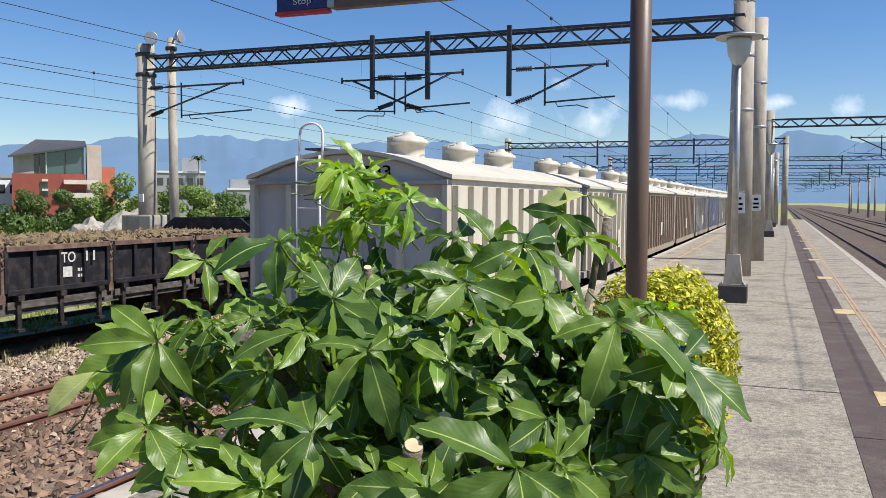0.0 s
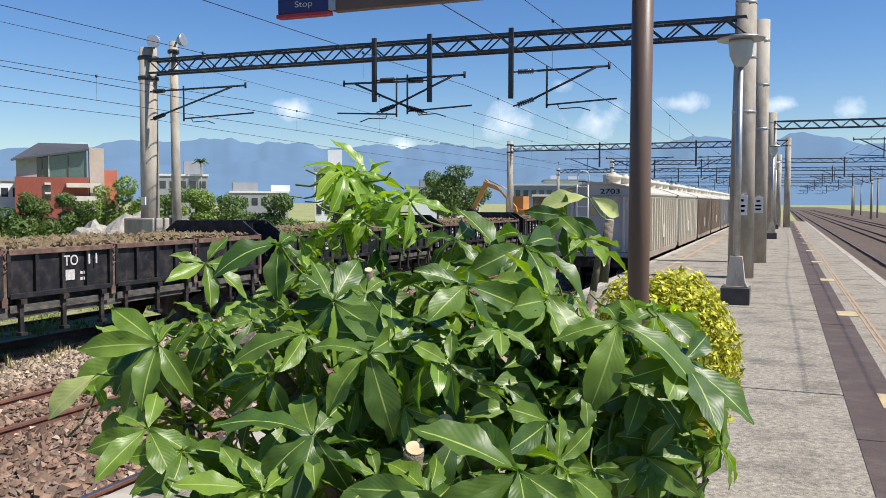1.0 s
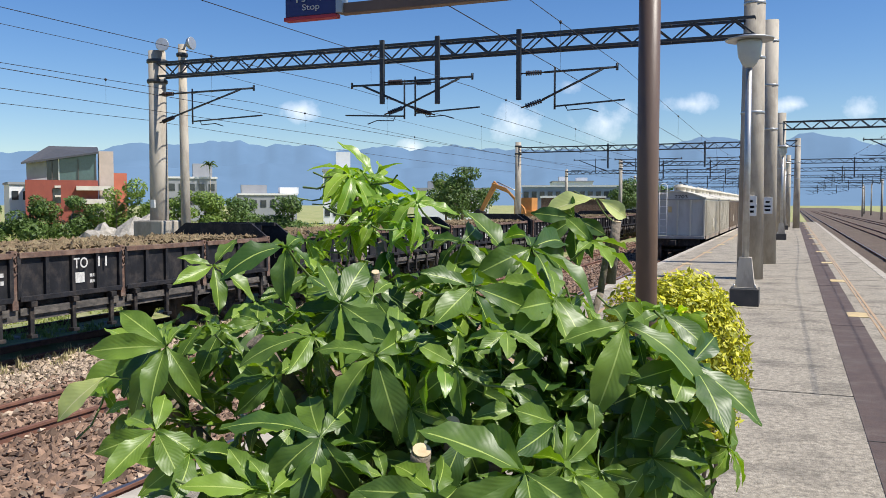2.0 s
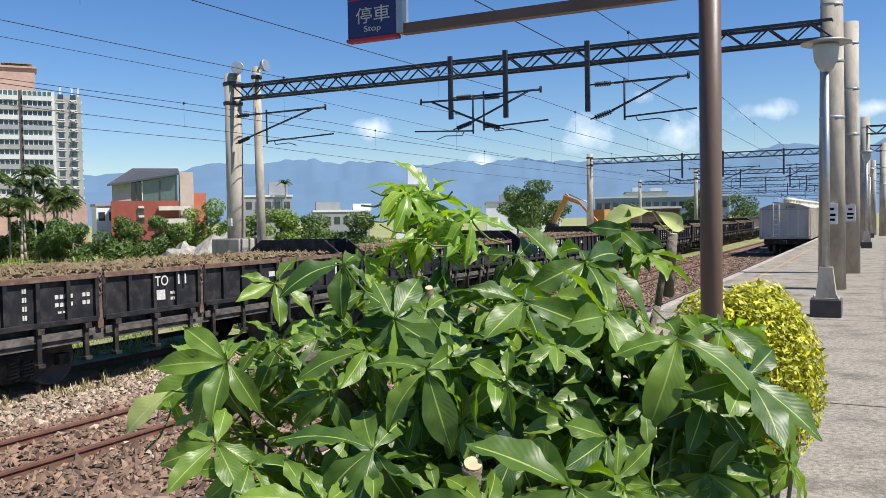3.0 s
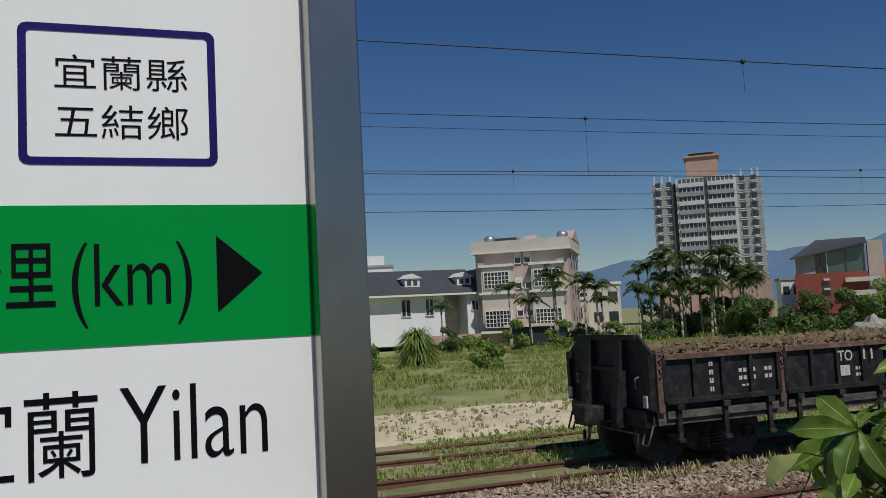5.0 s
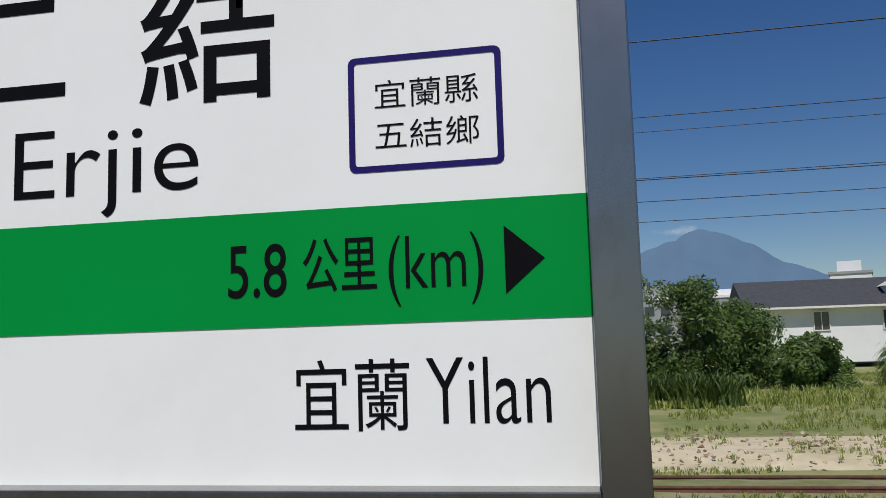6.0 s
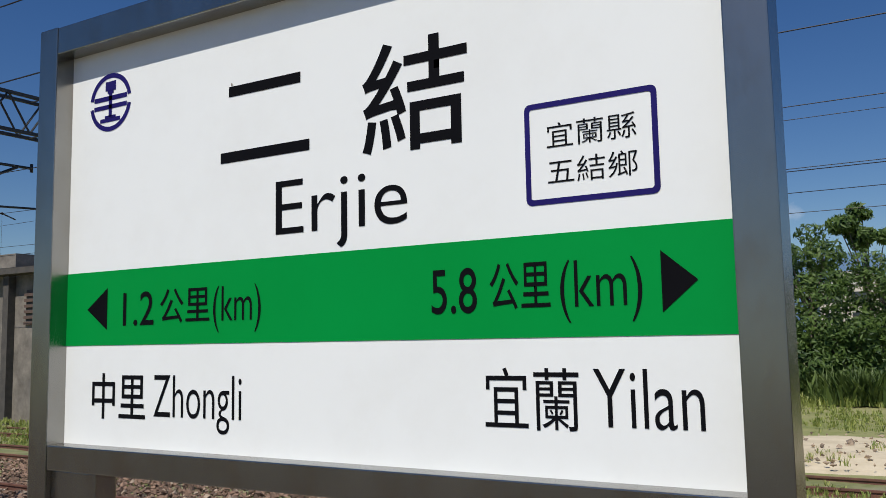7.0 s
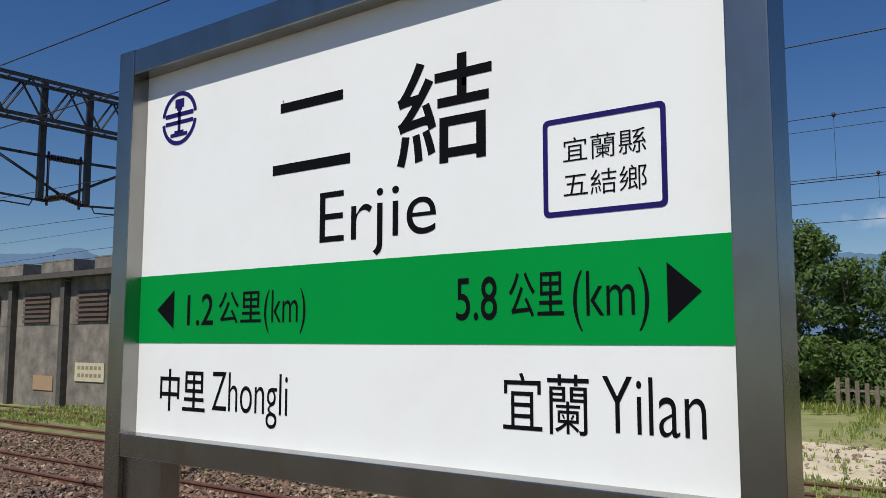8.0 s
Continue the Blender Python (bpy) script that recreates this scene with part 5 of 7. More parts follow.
def wires():
    """Contact and carrier wires over each track with droppers, and feeders along the masts."""
    for x, zc, zm, ya, yb in ((-12.9, 3.63, 4.1, -50, 100), (-10.3, 3.5, 4.4, -50, 100), (-6.9, 3.75, 4.2, -50, 100), (-3.5, 3.75, 4.5, -50, 100), (3.5, 3.8, 4.6, 8, 160), (7.05, 3.8, 4.6, 8, 160)):
        w = thing("overhead_wire", (x, 0, zc), "thin dark overhead contact wire with its carrier wire and droppers", "wire", "overhead wires")
        bm = bmesh.new()
        tube(bm, [(x, y, zc) for y in (ya if x != -6.9 else 19.28, yb)], 0.006, 5)
        part("contact_wire", bm, M_WIRE, w)
        bm = bmesh.new()
        pts = []
        for y in np.linspace(ya, yb, 60):
            u = ((y - 19.28) / 40.7) % 1.0
            pts.append((x, y, zm + 0.12 - 0.9 * u * (1 - u)))
        tube(bm, pts, 0.006, 5)
        part("carrier_wire", bm, M_WIRE, w)
        for k, (px, py, pz) in enumerate(pts):
            if k % 3 == 1:
                bm = bmesh.new()
                rod(bm, (px, py, zc), (px, py, pz), 0.0025, seg=4)
                lathe(bm, [(0.008, -0.03), (0.024, -0.015), (0.024, 0.015), (0.008, 0.03)], (px, py, pz), seg=8)
                part("dropper", bm, M_WIRE, w)
    for x, z, sag in ((-16.8, 5.75, 0.1), (-16.8, 3.95, 0.12)):
        w = thing("feeder_wire", (x, 18.9, z), "thin dark feeder wire strung between masts", "wire", "feeder wires")
        for a, b, xa2, xb2 in ((-60.0, -21.5, x, x), (-21.5, 19.28, x, x), (19.28, 60, x, x - 2)):
            pts = [(xa2 + (xb2 - xa2) * u, a + (b - a) * u, z - sag * 4 * u * (1 - u)) for u in np.linspace(0, 1, 16)]
            bm = bmesh.new()
            tube(bm, pts, 0.007, 5)
            part("wire_span", bm, M_WIRE, w)


wires()
gantry(-13.4, -16.5, -0.8, 5.3, "lattice gantry behind the name board", ((-6.75, 4.0), (-7.6, 4.0)), ((-6.75, 4.75, -2.0), (-7.6, 4.75, 2.0)), h=0.66)
mast(-16.5, -13.4, 6.2, 0.22, 0.18, "concrete mast behind the name board", foot=False)

# ---- parked open wagons ----
def wheelset(parent, y, x=0.0):
    for s in (-1, 1):
        bm = bmesh.new()
        lathe(bm, [(0.09, 0.0), (0.36, 0.02), (0.385, -0.02), (0.43, -0.02), (0.43, 0.085), (0.455, 0.10), (0.455, 0.125), (0.3, 0.13), (0.09, 0.12)], (x + s * 0.66, y, 0.43), (-s, 0, 0), 28)
        part("wheel", bm, M_WHEEL, parent)
    bm = bmesh.new()
    rod(bm, (x - 0.6, y, 0.43), (x + 0.6, y, 0.43), 0.075, seg=12)
    part("axle", bm, M_BLACKW, parent)


def bogie(wagon, y):
    bm = bmesh.new()
    for s in (-1, 1):
        prism(bm, [(y - 0.86, 0.50), (y - 0.58, 0.54), (y - 0.3, 0.62), (y + 0.3, 0.62), (y + 0.58, 0.54), (y + 0.86, 0.50), (y + 0.86, 0.42), (y + 0.6, 0.40), (y + 0.3, 0.2), (y - 0.3, 0.2), (y - 0.6, 0.40), (y - 0.86, 0.42)],
              "x", s * 0.86 - 0.05, s * 0.86 + 0.05)
    box(bm, -0.85, y - 0.15, 0.42, 0.85, y + 0.15, 0.66)
    b = part("bogie", bm, M_BLACKW, wagon)
    wheelset(b, y - 0.72)
    wheelset(b, y + 0.72)
    for s in (-1, 1):
        for dy in (-0.12, 0.12):
            bm = bmesh.new()
            pts = [(s * 0.93 + 0.055 * math.cos(a), y + dy + 0.085 * math.sin(a), 0.24 + 0.0085 * a) for a in np.linspace(0, 2 * math.pi * 5, 50)]
            tube(bm, pts, 0.016, 5)
            part("coil_spring", bm, M_WHEEL, b, "dusty coil spring")
        for dy in (-0.72, 0.72):
            bm = bmesh.new()
            box(bm, s * 0.93 - 0.07, y + dy - 0.1, 0.35, s * 0.93 + 0.07, y + dy + 0.1, 0.53, 0.02)
            part("axle_box", bm, M_BLACKW, b)


def open_wagon(y0, first, paint, label):
    L, W = 9.3, 1.34
    if first:
        x = -12.285 + bend(y0 + L / 2)
        ang = math.degrees(math.atan2(bend(y0 + L) - bend(y0), L))
        return copy_thing(first, pose(x, y0, RZ, 0, 0, -ang))
    w = thing("open_wagon", (0, 0, 0), label, "wagon", "parked wagons")
    bm = bmesh.new()
    box(bm, -W + 0.03, 0.12, 0.94, W - 0.03, L - 0.12, 1.02)
    box(bm, -0.35, 0.0, 0.66, 0.35, L, 0.94)
    for s in (-1, 1):
        box(bm, s * (W - 0.12) - 0.05, 0.05, 0.70, s * (W - 0.12) + 0.05, L - 0.05, 0.94)
    part("underframe", bm, M_BLACKW, w)
    nseg = 4
    for s in (-1, 1):
        for k in range(nseg):
            a, b = 0.14 + (L - 0.28) * k / nseg + 0.07, 0.14 + (L - 0.28) * (k + 1) / nseg - 0.07
            bm = bmesh.new()
            X = s * W
            box(bm, X - 0.02, a, 1.03, X + 0.02, b, 1.74)
            door = part("side_door", bm, paint, w)
            bm = bmesh.new()
            box(bm, min(X + s * 0.021, X + s * 0.045), a + 0.03, 0.80, max(X + s * 0.021, X + s * 0.045), b - 0.03, 0.915, 0.006)
            part("lower_rail", bm, M_SOLE, door, "dust-streaked lower rail")
            for q in range(5):
                yy = a + (b - a) * q / 4
                bm = bmesh.new()
                box(bm, min(X + s * 0.021, X + s * 0.08), yy - 0.035, 1.06, max(X + s * 0.021, X + s * 0.08), yy + 0.035, 1.72, 0.008)
                part("rib", bm, paint, door)
            for z0, z1, o in ((1.02, 1.10, 0.095), (1.69, 1.775, 0.09)):
                bm = bmesh.new()
                box(bm, min(X + s * 0.021, X + s * o), a, z0, max(X + s * 0.021, X + s * o), b, z1, 0.008)
                part("edge_bar", bm, M_RUST if z0 > 1.5 else paint, door)
            for yy in (a + 0.22, b - 0.22, (a + b) / 2):
                bm = bmesh.new()
                box(bm, min(X, X + s * 0.13), yy - 0.06, 0.93, max(X, X + s * 0.13), yy + 0.06, 1.015, 0.01)
                box(bm, min(X + s * 0.02, X + s * 0.08), yy - 0.04, 0.48, max(X + s * 0.02, X + s * 0.08), yy + 0.04, 0.93, 0.012)
                box(bm, min(X + s * 0.0, X + s * 0.12), yy - 0.06, 0.44, max(X + s * 0.0, X + s * 0.12), yy + 0.06, 0.5, 0.012)
                part("hinge_bracket", bm, M_BLACKW, door)
        for k in range(nseg + 1):
            yy = 0.14 + (L - 0.28) * k / nseg
            bm = bmesh.new()
            box(bm, s * W - 0.06, yy - 0.055, 0.9, s * W + 0.06, yy + 0.055, 1.80, 0.008)
            part("side_post", bm, M_RUST, w, "rusty side post")
            bm = bmesh.new()
            pts = [(s * (W + 0.07), yy + 0.03 * math.sin(i * 2.1), 1.78 - 0.045 * i) for i in range(9)]
            tube(bm, pts, 0.016, 5)
            part("chain", bm, M_RUST, w)
        bm = bmesh.new()
        box(bm, s * (W - 0.02) - 0.015, 0.1, 0.71, s * (W - 0.02) + 0.015, L - 0.1, 0.92)
        part("sole_bar", bm, M_SOLE, w)
    for e, y in ((0, 0.08), (1, L - 0.08)):
        d = -1 if e == 0 else 1
        bm = bmesh.new()
        prism(bm, [(-W, 0.94), (W, 0.94), (W, 1.78), (W - 0.42, 2.08), (-W + 0.42, 2.08), (-W, 1.78)], "y", y - 0.025, y + 0.025)
        end = part("end_wall", bm, paint, w)
        for x in (-0.5, 0.5):
            bm = bmesh.new()
            prism(bm, [(y, 0.62), (y + d * 0.26, 0.62), (y + d * 0.26, 0.95), (y + d * 0.1, 2.02), (y, 2.02)], "x", x - 0.09, x + 0.09)
            part("end_post", bm, paint, end)
        bm = bmesh.new()
        box(bm, -0.41, min(y + d * 0.026, y + d * 0.1), 1.50, 0.41, max(y + d * 0.026, y + d * 0.1), 1.56)
        box(bm, -W + 0.4, min(y + d * 0.026, y + d * 0.09), 2.0, W - 0.4, max(y + d * 0.026, y + d * 0.09), 2.085)
        for s in (-1, 1):
            box(bm, s * (W - 0.05) - 0.05, min(y + d * 0.026, y + d * 0.1), 0.94, s * (W - 0.05) + 0.05, max(y + d * 0.026, y + d * 0.1), 1.78)
        part("end_bar", bm, paint, end)
        bm = bmesh.new()
        box(bm, -1.2, min(y, y + d * 0.12), 0.66, 1.2, max(y, y + d * 0.12), 0.93, 0.01)
        part("headstock", bm, paint, w)
        for s in (-1, 1):
            bm = bmesh.new()
            tube(bm, [(s * 1.12, y + d * 0.06, 0.72), (s * 1.12, y + d * 0.16, 0.42), (s * 1.3, y + d * 0.16, 0.42), (s * 1.3, y + d * 0.06, 0.72)], 0.017, 6)
            part("foot_step", bm, M_SOLE, w)
            bm = bmesh.new()
            box(bm, s * 1.22 - 0.05, min(y + d * 0.1, y + d * 0.13), 0.98, s * 1.22 + 0.05, max(y + d * 0.1, y + d * 0.13), 1.16)
            part("white_plate", bm, M_WHITEINK, w, "small worn white plate")
        bm = bmesh.new()
        box(bm, -0.14, min(y, y + d * 0.42), 0.70, 0.14, max(y, y + d * 0.42), 0.93, 0.03)
        box(bm, -0.2, min(y + d * 0.36, y + d * 0.62), 0.64, 0.2, max(y + d * 0.36, y + d * 0.62), 0.97, 0.05)
        coup = part("coupler", bm, M_BLACKW, w)
        bm = bmesh.new()
        tube(bm, [(0.15, y + d * 0.5, 0.66), (0.1, y + d * 0.52, 0.42), (0.02, y + d * 0.55, 0.38), (-0.06, y + d * 0.5, 0.55)], 0.03, 7)
        part("brake_hose", bm, M_INSUL, coup)
        bm = bmesh.new()
        tube(bm, [(0.15, y + d * 0.3, 0.6), (1.25, y + d * 0.3, 0.6), (1.25, y + d * 0.34, 0.3)], 0.018, 6)
        part("release_lever", bm, M_BLACKW, coup)
        for x, z, h in ((0.95, 1.25, 0.16), (-0.95, 1.25, 0.16)):
            bm = bmesh.new()
            tube(bm, [(x, y + d * 0.04, z), (x, y + d * 0.11, z + 0.02), (x, y + d * 0.11, z + h), (x, y + d * 0.04, z + h + 0.02)], 0.015, 5)
            part("grab_handle", bm, M_GALV, end)
    bogie(w, 1.3)
    bogie(w, L - 1.3)
    # heaped soil
    nx, ny = 30, 96
    vs, fs = [], []
    for j in range(ny + 1):
        for i in range(nx + 1):
            x, yy = -W + 0.04 + (2 * W - 0.08) * i / nx, 0.16 + (L - 0.32) * j / ny
            e = min(1, min(i, nx - i) / 5, min(j, ny - j) / 5)
            vs.append((x, yy, 1.66 + 0.12 * e + 0.1 * e * noise.noise((x * 1.1, yy * 0.8, 7)) + 0.12 * noise.noise((x * 3.2, yy * 3.2, 2)) + 0.075 * noise.noise((x * 9, yy * 9, 2))))
    for j in range(ny):
        for i in range(nx):
            a = j * (nx + 1) + i
            fs.append((a, a + 1, a + nx + 2, a + nx + 1))
    load = new("soil_load", from_arrays("soil_load", vs, fs, M_SOIL))
    load.parent = w
    tagged(load, "lumpy brown soil load")
    clods, faces = [], []
    crng = random.Random(17)
    for _ in range(1500):
        x, yy, r = crng.uniform(-W + 0.1, W - 0.1), crng.uniform(0.25, L - 0.25), crng.uniform(0.015, 0.06) * crng.choice((1, 1, 1.5))
        i = len(clods)
        clods += [(x + dx * r * crng.uniform(0.6, 1.3), yy + dy * r * crng.uniform(0.6, 1.3), 1.78 + crng.uniform(-0.02, 0.06) + dz * r * 0.8)
                  for dx, dy, dz in ((1, 0, 0), (-1, 0, 0), (0, 1, 0), (0, -1, 0), (0, 0, 1), (0, 0, -1))]
        faces += [(i + a, i + b, i + c) for a, b, c in ((0, 2, 4), (2, 1, 4), (1, 3, 4), (3, 0, 4), (2, 0, 5), (1, 2, 5), (3, 1, 5), (0, 3, 5))]
    lumps = new("loose_soil", from_arrays("loose_soil", clods, faces, M_SOIL))
    lumps.parent = w
    tagged(lumps, "loose clods of brown soil", kind="stuff")
    straw, faces = [], []
    for _ in range(900):
        x, yy = crng.uniform(-W + 0.1, W - 0.1), crng.uniform(0.25, L - 0.25)
        if noise.noise((x * 0.9, yy * 0.7, 4)) < 0.0:
            continue
        a, h = crng.uniform(0, 6.283), crng.uniform(0.04, 0.17)
        dx, dy, i = math.cos(a) * 0.006, math.sin(a) * 0.006, len(straw)
        straw += [(x - dy, yy + dx, 1.74), (x + dy, yy - dx, 1.74), (x + dx * 14, yy + dy * 14, 1.78 + h)]
        faces.append((i, i + 1, i + 2))
    stalks = new("dry_straw", from_arrays("dry_straw", straw, faces, M_DRYG))
    stalks.parent = w
    tagged(stalks, "dry straw on the soil", kind="stuff")
    # stencilled writing on the near side
    X = W + 0.083
    for body, y, z, h, wd in (("TO", 3.52, 1.47, 0.17, 0.30), ("11", 4.05, 1.47, 0.17, 0.20)):
        writing("stencil", body, M_WHITEINK, w, Matrix.Translation((X, y, z)) @ FACE, h * 1.4, wd, 0.01)
    for y, z, wd, h in ((3.12, 1.22, 0.3, 0.17), (3.5, 1.3, 0.22, 0.05), (3.5, 1.2, 0.22, 0.05), (1.42, 1.42, 0.34, 0.06), (1.42, 1.3, 0.34, 0.06), (1.46, 1.2, 0.26, 0.03), (1.86, 1.42, 0.16, 0.06), (1.86, 1.3, 0.16, 0.06),
                        (0.93, 1.55, 0.08, 0.07), (0.93, 1.42, 0.08, 0.07), (0.93, 1.29, 0.08, 0.07), (0.93, 1.16, 0.08, 0.07), (5.9, 1.42, 0.3, 0.1), (8.0, 1.3, 0.06, 0.3)):
        bm = bmesh.new()
        y *= 1.12
        n = max(2, int(wd / 0.07))
        for k in range(n):
            a = y + wd * k / n
            box(bm, X - 0.07 if wd > 0.29 and h > 0.1 else X - 0.064, a, z, X - 0.055 if h < 0.1 else X - 0.05, a + wd / n * (0.72 if h < 0.1 else 1.0), z + h)
        part("stencil_bar", bm, M_WHITEINK, w)
    w.matrix_basis = pose(-12.285 + bend(y0), y0, RZ)
    return w


wagon = open_wagon(7.12, None, M_BLACK, "black open wagon with rusty posts, loaded with brown soil")
for k in range(1, 8):
    open_wagon(7.12 + 10.1 * k, wagon, M_BLACK, "")


def grey_wagon(y0):
    w = open_wagon(0, None, M_HOPGREY, "dusty pale grey open wagon, parked far along the track")
    w.matrix_basis = pose(-12.285 + bend(y0 + 4), y0, RZ, 0, 0, -math.degrees(math.atan2(bend(y0 + 8) - bend(y0), 8)))
    return w


gw = grey_wagon(88.0)
for k in range(1, 5):
    y0 = 88.0 + 10.1 * k
    copy_thing(gw, pose(-12.285 + bend(y0 + 4), y0, RZ, 0, 0, -math.degrees(math.atan2(bend(y0 + 8) - bend(y0), 8))))

# ---- the moving train of covered hoppers ----
CAR, PITCH = 7.0, 7.65


def roof_z(x, W=1.35):
    return 2.77 + 0.31 * (1 - (abs(x) / W) ** 1.9)


def hopper(paint, numbered, label):
    W = 1.35
    c = thing("hopper_car", (0, 0, 0), label, "rail car", "hopper train")
    bm = bmesh.new()
    prof = [(-W, 1.12), (W, 1.12), (W, 2.77)] + [(x, roof_z(x)) for x in np.linspace(W, -W, 15)[1:-1]] + [(-W, 2.77)]
    prism(bm, prof, "y", 0.16, CAR - 0.16)
    part("body", bm, paint, c)
    for y in (0.13, CAR - 0.16):
        bm = bmesh.new()
        prism(bm, [(x * 0.985, z - 0.02 if z > 2 else z) for x, z in prof], "y", y, y + 0.027)
        part("end_wall", bm, M_HOPEND, c, "dull grey end wall")
    bm = bmesh.new()
    xs = np.linspace(-W - 0.05, W + 0.05, 17)
    top = [(x, roof_z(min(max(x, -W), W)) + 0.045) for x in xs]
    low = [(x, z - 0.05) for x, z in top]
    prism(bm, top + low[::-1], "y", 0.04, CAR - 0.04)
    part("roof", bm, M_CREAM, c, "cream arched roof")
    for s in (-1, 1):
        for k in range(13):
            y = 0.22 + (CAR - 0.44) * k / 12
            bm = bmesh.new()
            box(bm, min(s * W, s * (W + 0.075)), y - 0.04, 1.10, max(s * W, s * (W + 0.075)), y + 0.04, 2.69, 0.008)
            part("side_rib", bm, paint, c)
        bm = bmesh.new()
        box(bm, min(s * W, s * (W + 0.06)), 0.1, 0.95, max(s * W, s * (W + 0.06)), CAR - 0.1, 1.12, 0.008)
        part("side_sill", bm, M_TAN, c)
        bm = bmesh.new()
        box(bm, min(s * (W + 0.077), s * (W + 0.09)), 3.1, 1.45, max(s * (W + 0.077), s * (W + 0.09)), 3.45, 1.85)
        part("side_plate", bm, M_CREAM, c, "pale plate on the side")
    for y, d in ((0.16, -1), (CAR - 0.16, 1)):
        for x in (-1.31, -0.78, 0.16, 0.72, 1.31):
            bm = bmesh.new()
            box(bm, x - 0.035, min(y, y + d * 0.13), 1.12, x + 0.035, max(y, y + d * 0.13), 2.7, 0.006)
            part("end_post", bm, M_CREAM, c)
        bm = bmesh.new()
        box(bm, -W, min(y, y + d * 0.15), 2.70, W, max(y, y + d * 0.15), 2.755)
        part("end_bar", bm, M_HOPGREY, c)
        bm = bmesh.new()
        box(bm, -W, min(y, y + d * 0.3), 0.98, W, max(y, y + d * 0.3), 1.11, 0.01)
        part("end_platform", bm, M_HOPGREY, c)
        bm = bmesh.new()
        box(bm, -1.15, min(y, y + d * 0.1), 0.66, 1.15, max(y, y + d * 0.1), 0.98)
        box(bm, -0.14, min(y, y + d * 0.5), 0.68, 0.14, max(y, y + d * 0.5), 0.92, 0.03)
        part("coupler", bm, M_BLACKW, c)
    # ladder with the loop handrail over the roof
    bm = bmesh.new()
    for x in (-0.62, -0.3):
        tube(bm, [(x, -0.03, 1.1), (x, -0.03, 3.05)], 0.017, 6)
    for z in np.arange(1.25, 3.05, 0.29):
        rod(bm, (-0.62, -0.03, z), (-0.3, -0.03, z), 0.012, seg=5)
    part("ladder", bm, M_TRIM, c, "white end ladder")
    bm = bmesh.new()
    tube(bm, [(-0.62, 0.03, 2.95), (-0.62, 0.05, 3.32)] + [(-0.46 - 0.16 * math.cos(a), 0.05, 3.32 + 0.13 * math.sin(a)) for a in np.linspace(0, math.pi, 9)] + [(-0.30, 0.03, 2.95)], 0.017, 6)
    part("loop_handrail", bm, M_TRIM, c, "white loop handrail")
    for k, y in enumerate((1.75, 3.85, 5.95)):
        bm = bmesh.new()
        lathe(bm, [(0.25, 3.0), (0.25, 3.06), (0.22, 3.07), (0.22, 3.27), (0.27, 3.28), (0.27, 3.33), (0.2, 3.38), (0.09, 3.41), (0.07, 3.45), (0.03, 3.46)], (0.1, y, 0), seg=20)
        h = part("roof_hatch", bm, M_CREAM, c, "round cream filling hatch")
        bm = bmesh.new()
        box(bm, -0.22, y - 0.05, 3.08, -0.11, y + 0.05, 3.4, 0.015)
        rod(bm, (-0.2, y, 3.38), (0.0, y, 3.42), 0.025, seg=6)
        part("latch", bm, M_CREAM, h)
    bm = bmesh.new()
    for y in np.arange(0.4, CAR - 0.2, 0.55):
        rod(bm, (-0.55, y, 2.95), (-0.55, y, 3.15), 0.014, seg=5)
    box(bm, -0.7, 0.3, 3.14, -0.42, CAR - 0.3, 3.165)
    part("roof_walkway", bm, M_GIRDER, c)
    bogie(c, 1.25)
    bogie(c, CAR - 1.25)
    if numbered:
        writing("car_number", "2703", M_INK, c, Matrix.Translation((0.02, 0.124, 2.79)) @ FACE_Y, 0.2, 0.56, 0.01)
        bm = bmesh.new()
        box(bm, -0.25, 0.10, 2.15, -0.1, 0.155, 2.42)
        part("yellow_label", bm, M_YELLOW, c)
        for z in (2.2, 2.0, 1.8):
            bm = bmesh.new()
            box(bm, -0.02, 0.14, z, 0.1, 0.157, z + 0.13)
            part("stencil_bar", bm, M_INK, c)
    return c


def train():
    paints = [M_CREAM, M_CREAM, M_TAN, M_TAN, M_HOPGREY, M_BLUEGREY, M_HOPGREY, M_TAN, M_HOPGREY, M_BLUEGREY, M_TAN, M_HOPGREY, M_TAN]
    words = {M_CREAM.name: "cream covered hopper car with round hatches", M_TAN.name: "dusty tan covered hopper car", M_HOPGREY.name: "grey covered hopper car",
             M_BLUEGREY.name: "dusty blue-grey covered hopper car"}
    made, cars = {}, []
    for k, p in enumerate(paints):
        key = (p.name, k == 0)
        if key in made:
            c = copy_thing(made[key], Matrix.Identity(4))
        else:
            c = made[key] = hopper(p, k == 0, words[p.name] + (", last of the train" if k == 0 else ""))
        cars.append(c)
    return cars


cars = train()
RUN = [(0.0, 9.2), (0.5, 16.9), (1.0, 24.5), (1.75, 35.6), (2.5, 46.5), (3.0, 54.0), (3.5, 61.3), (5.0, 83.5), (6.5, 105.5), (8.0, 127.5)]

# ---- buildings ----


def slab(name, bm_box, mat, parent, label="", bevel=0.0):
    bm = bmesh.new()
    box(bm, *bm_box, bevel)
    return part(name, bm, mat, parent, label)


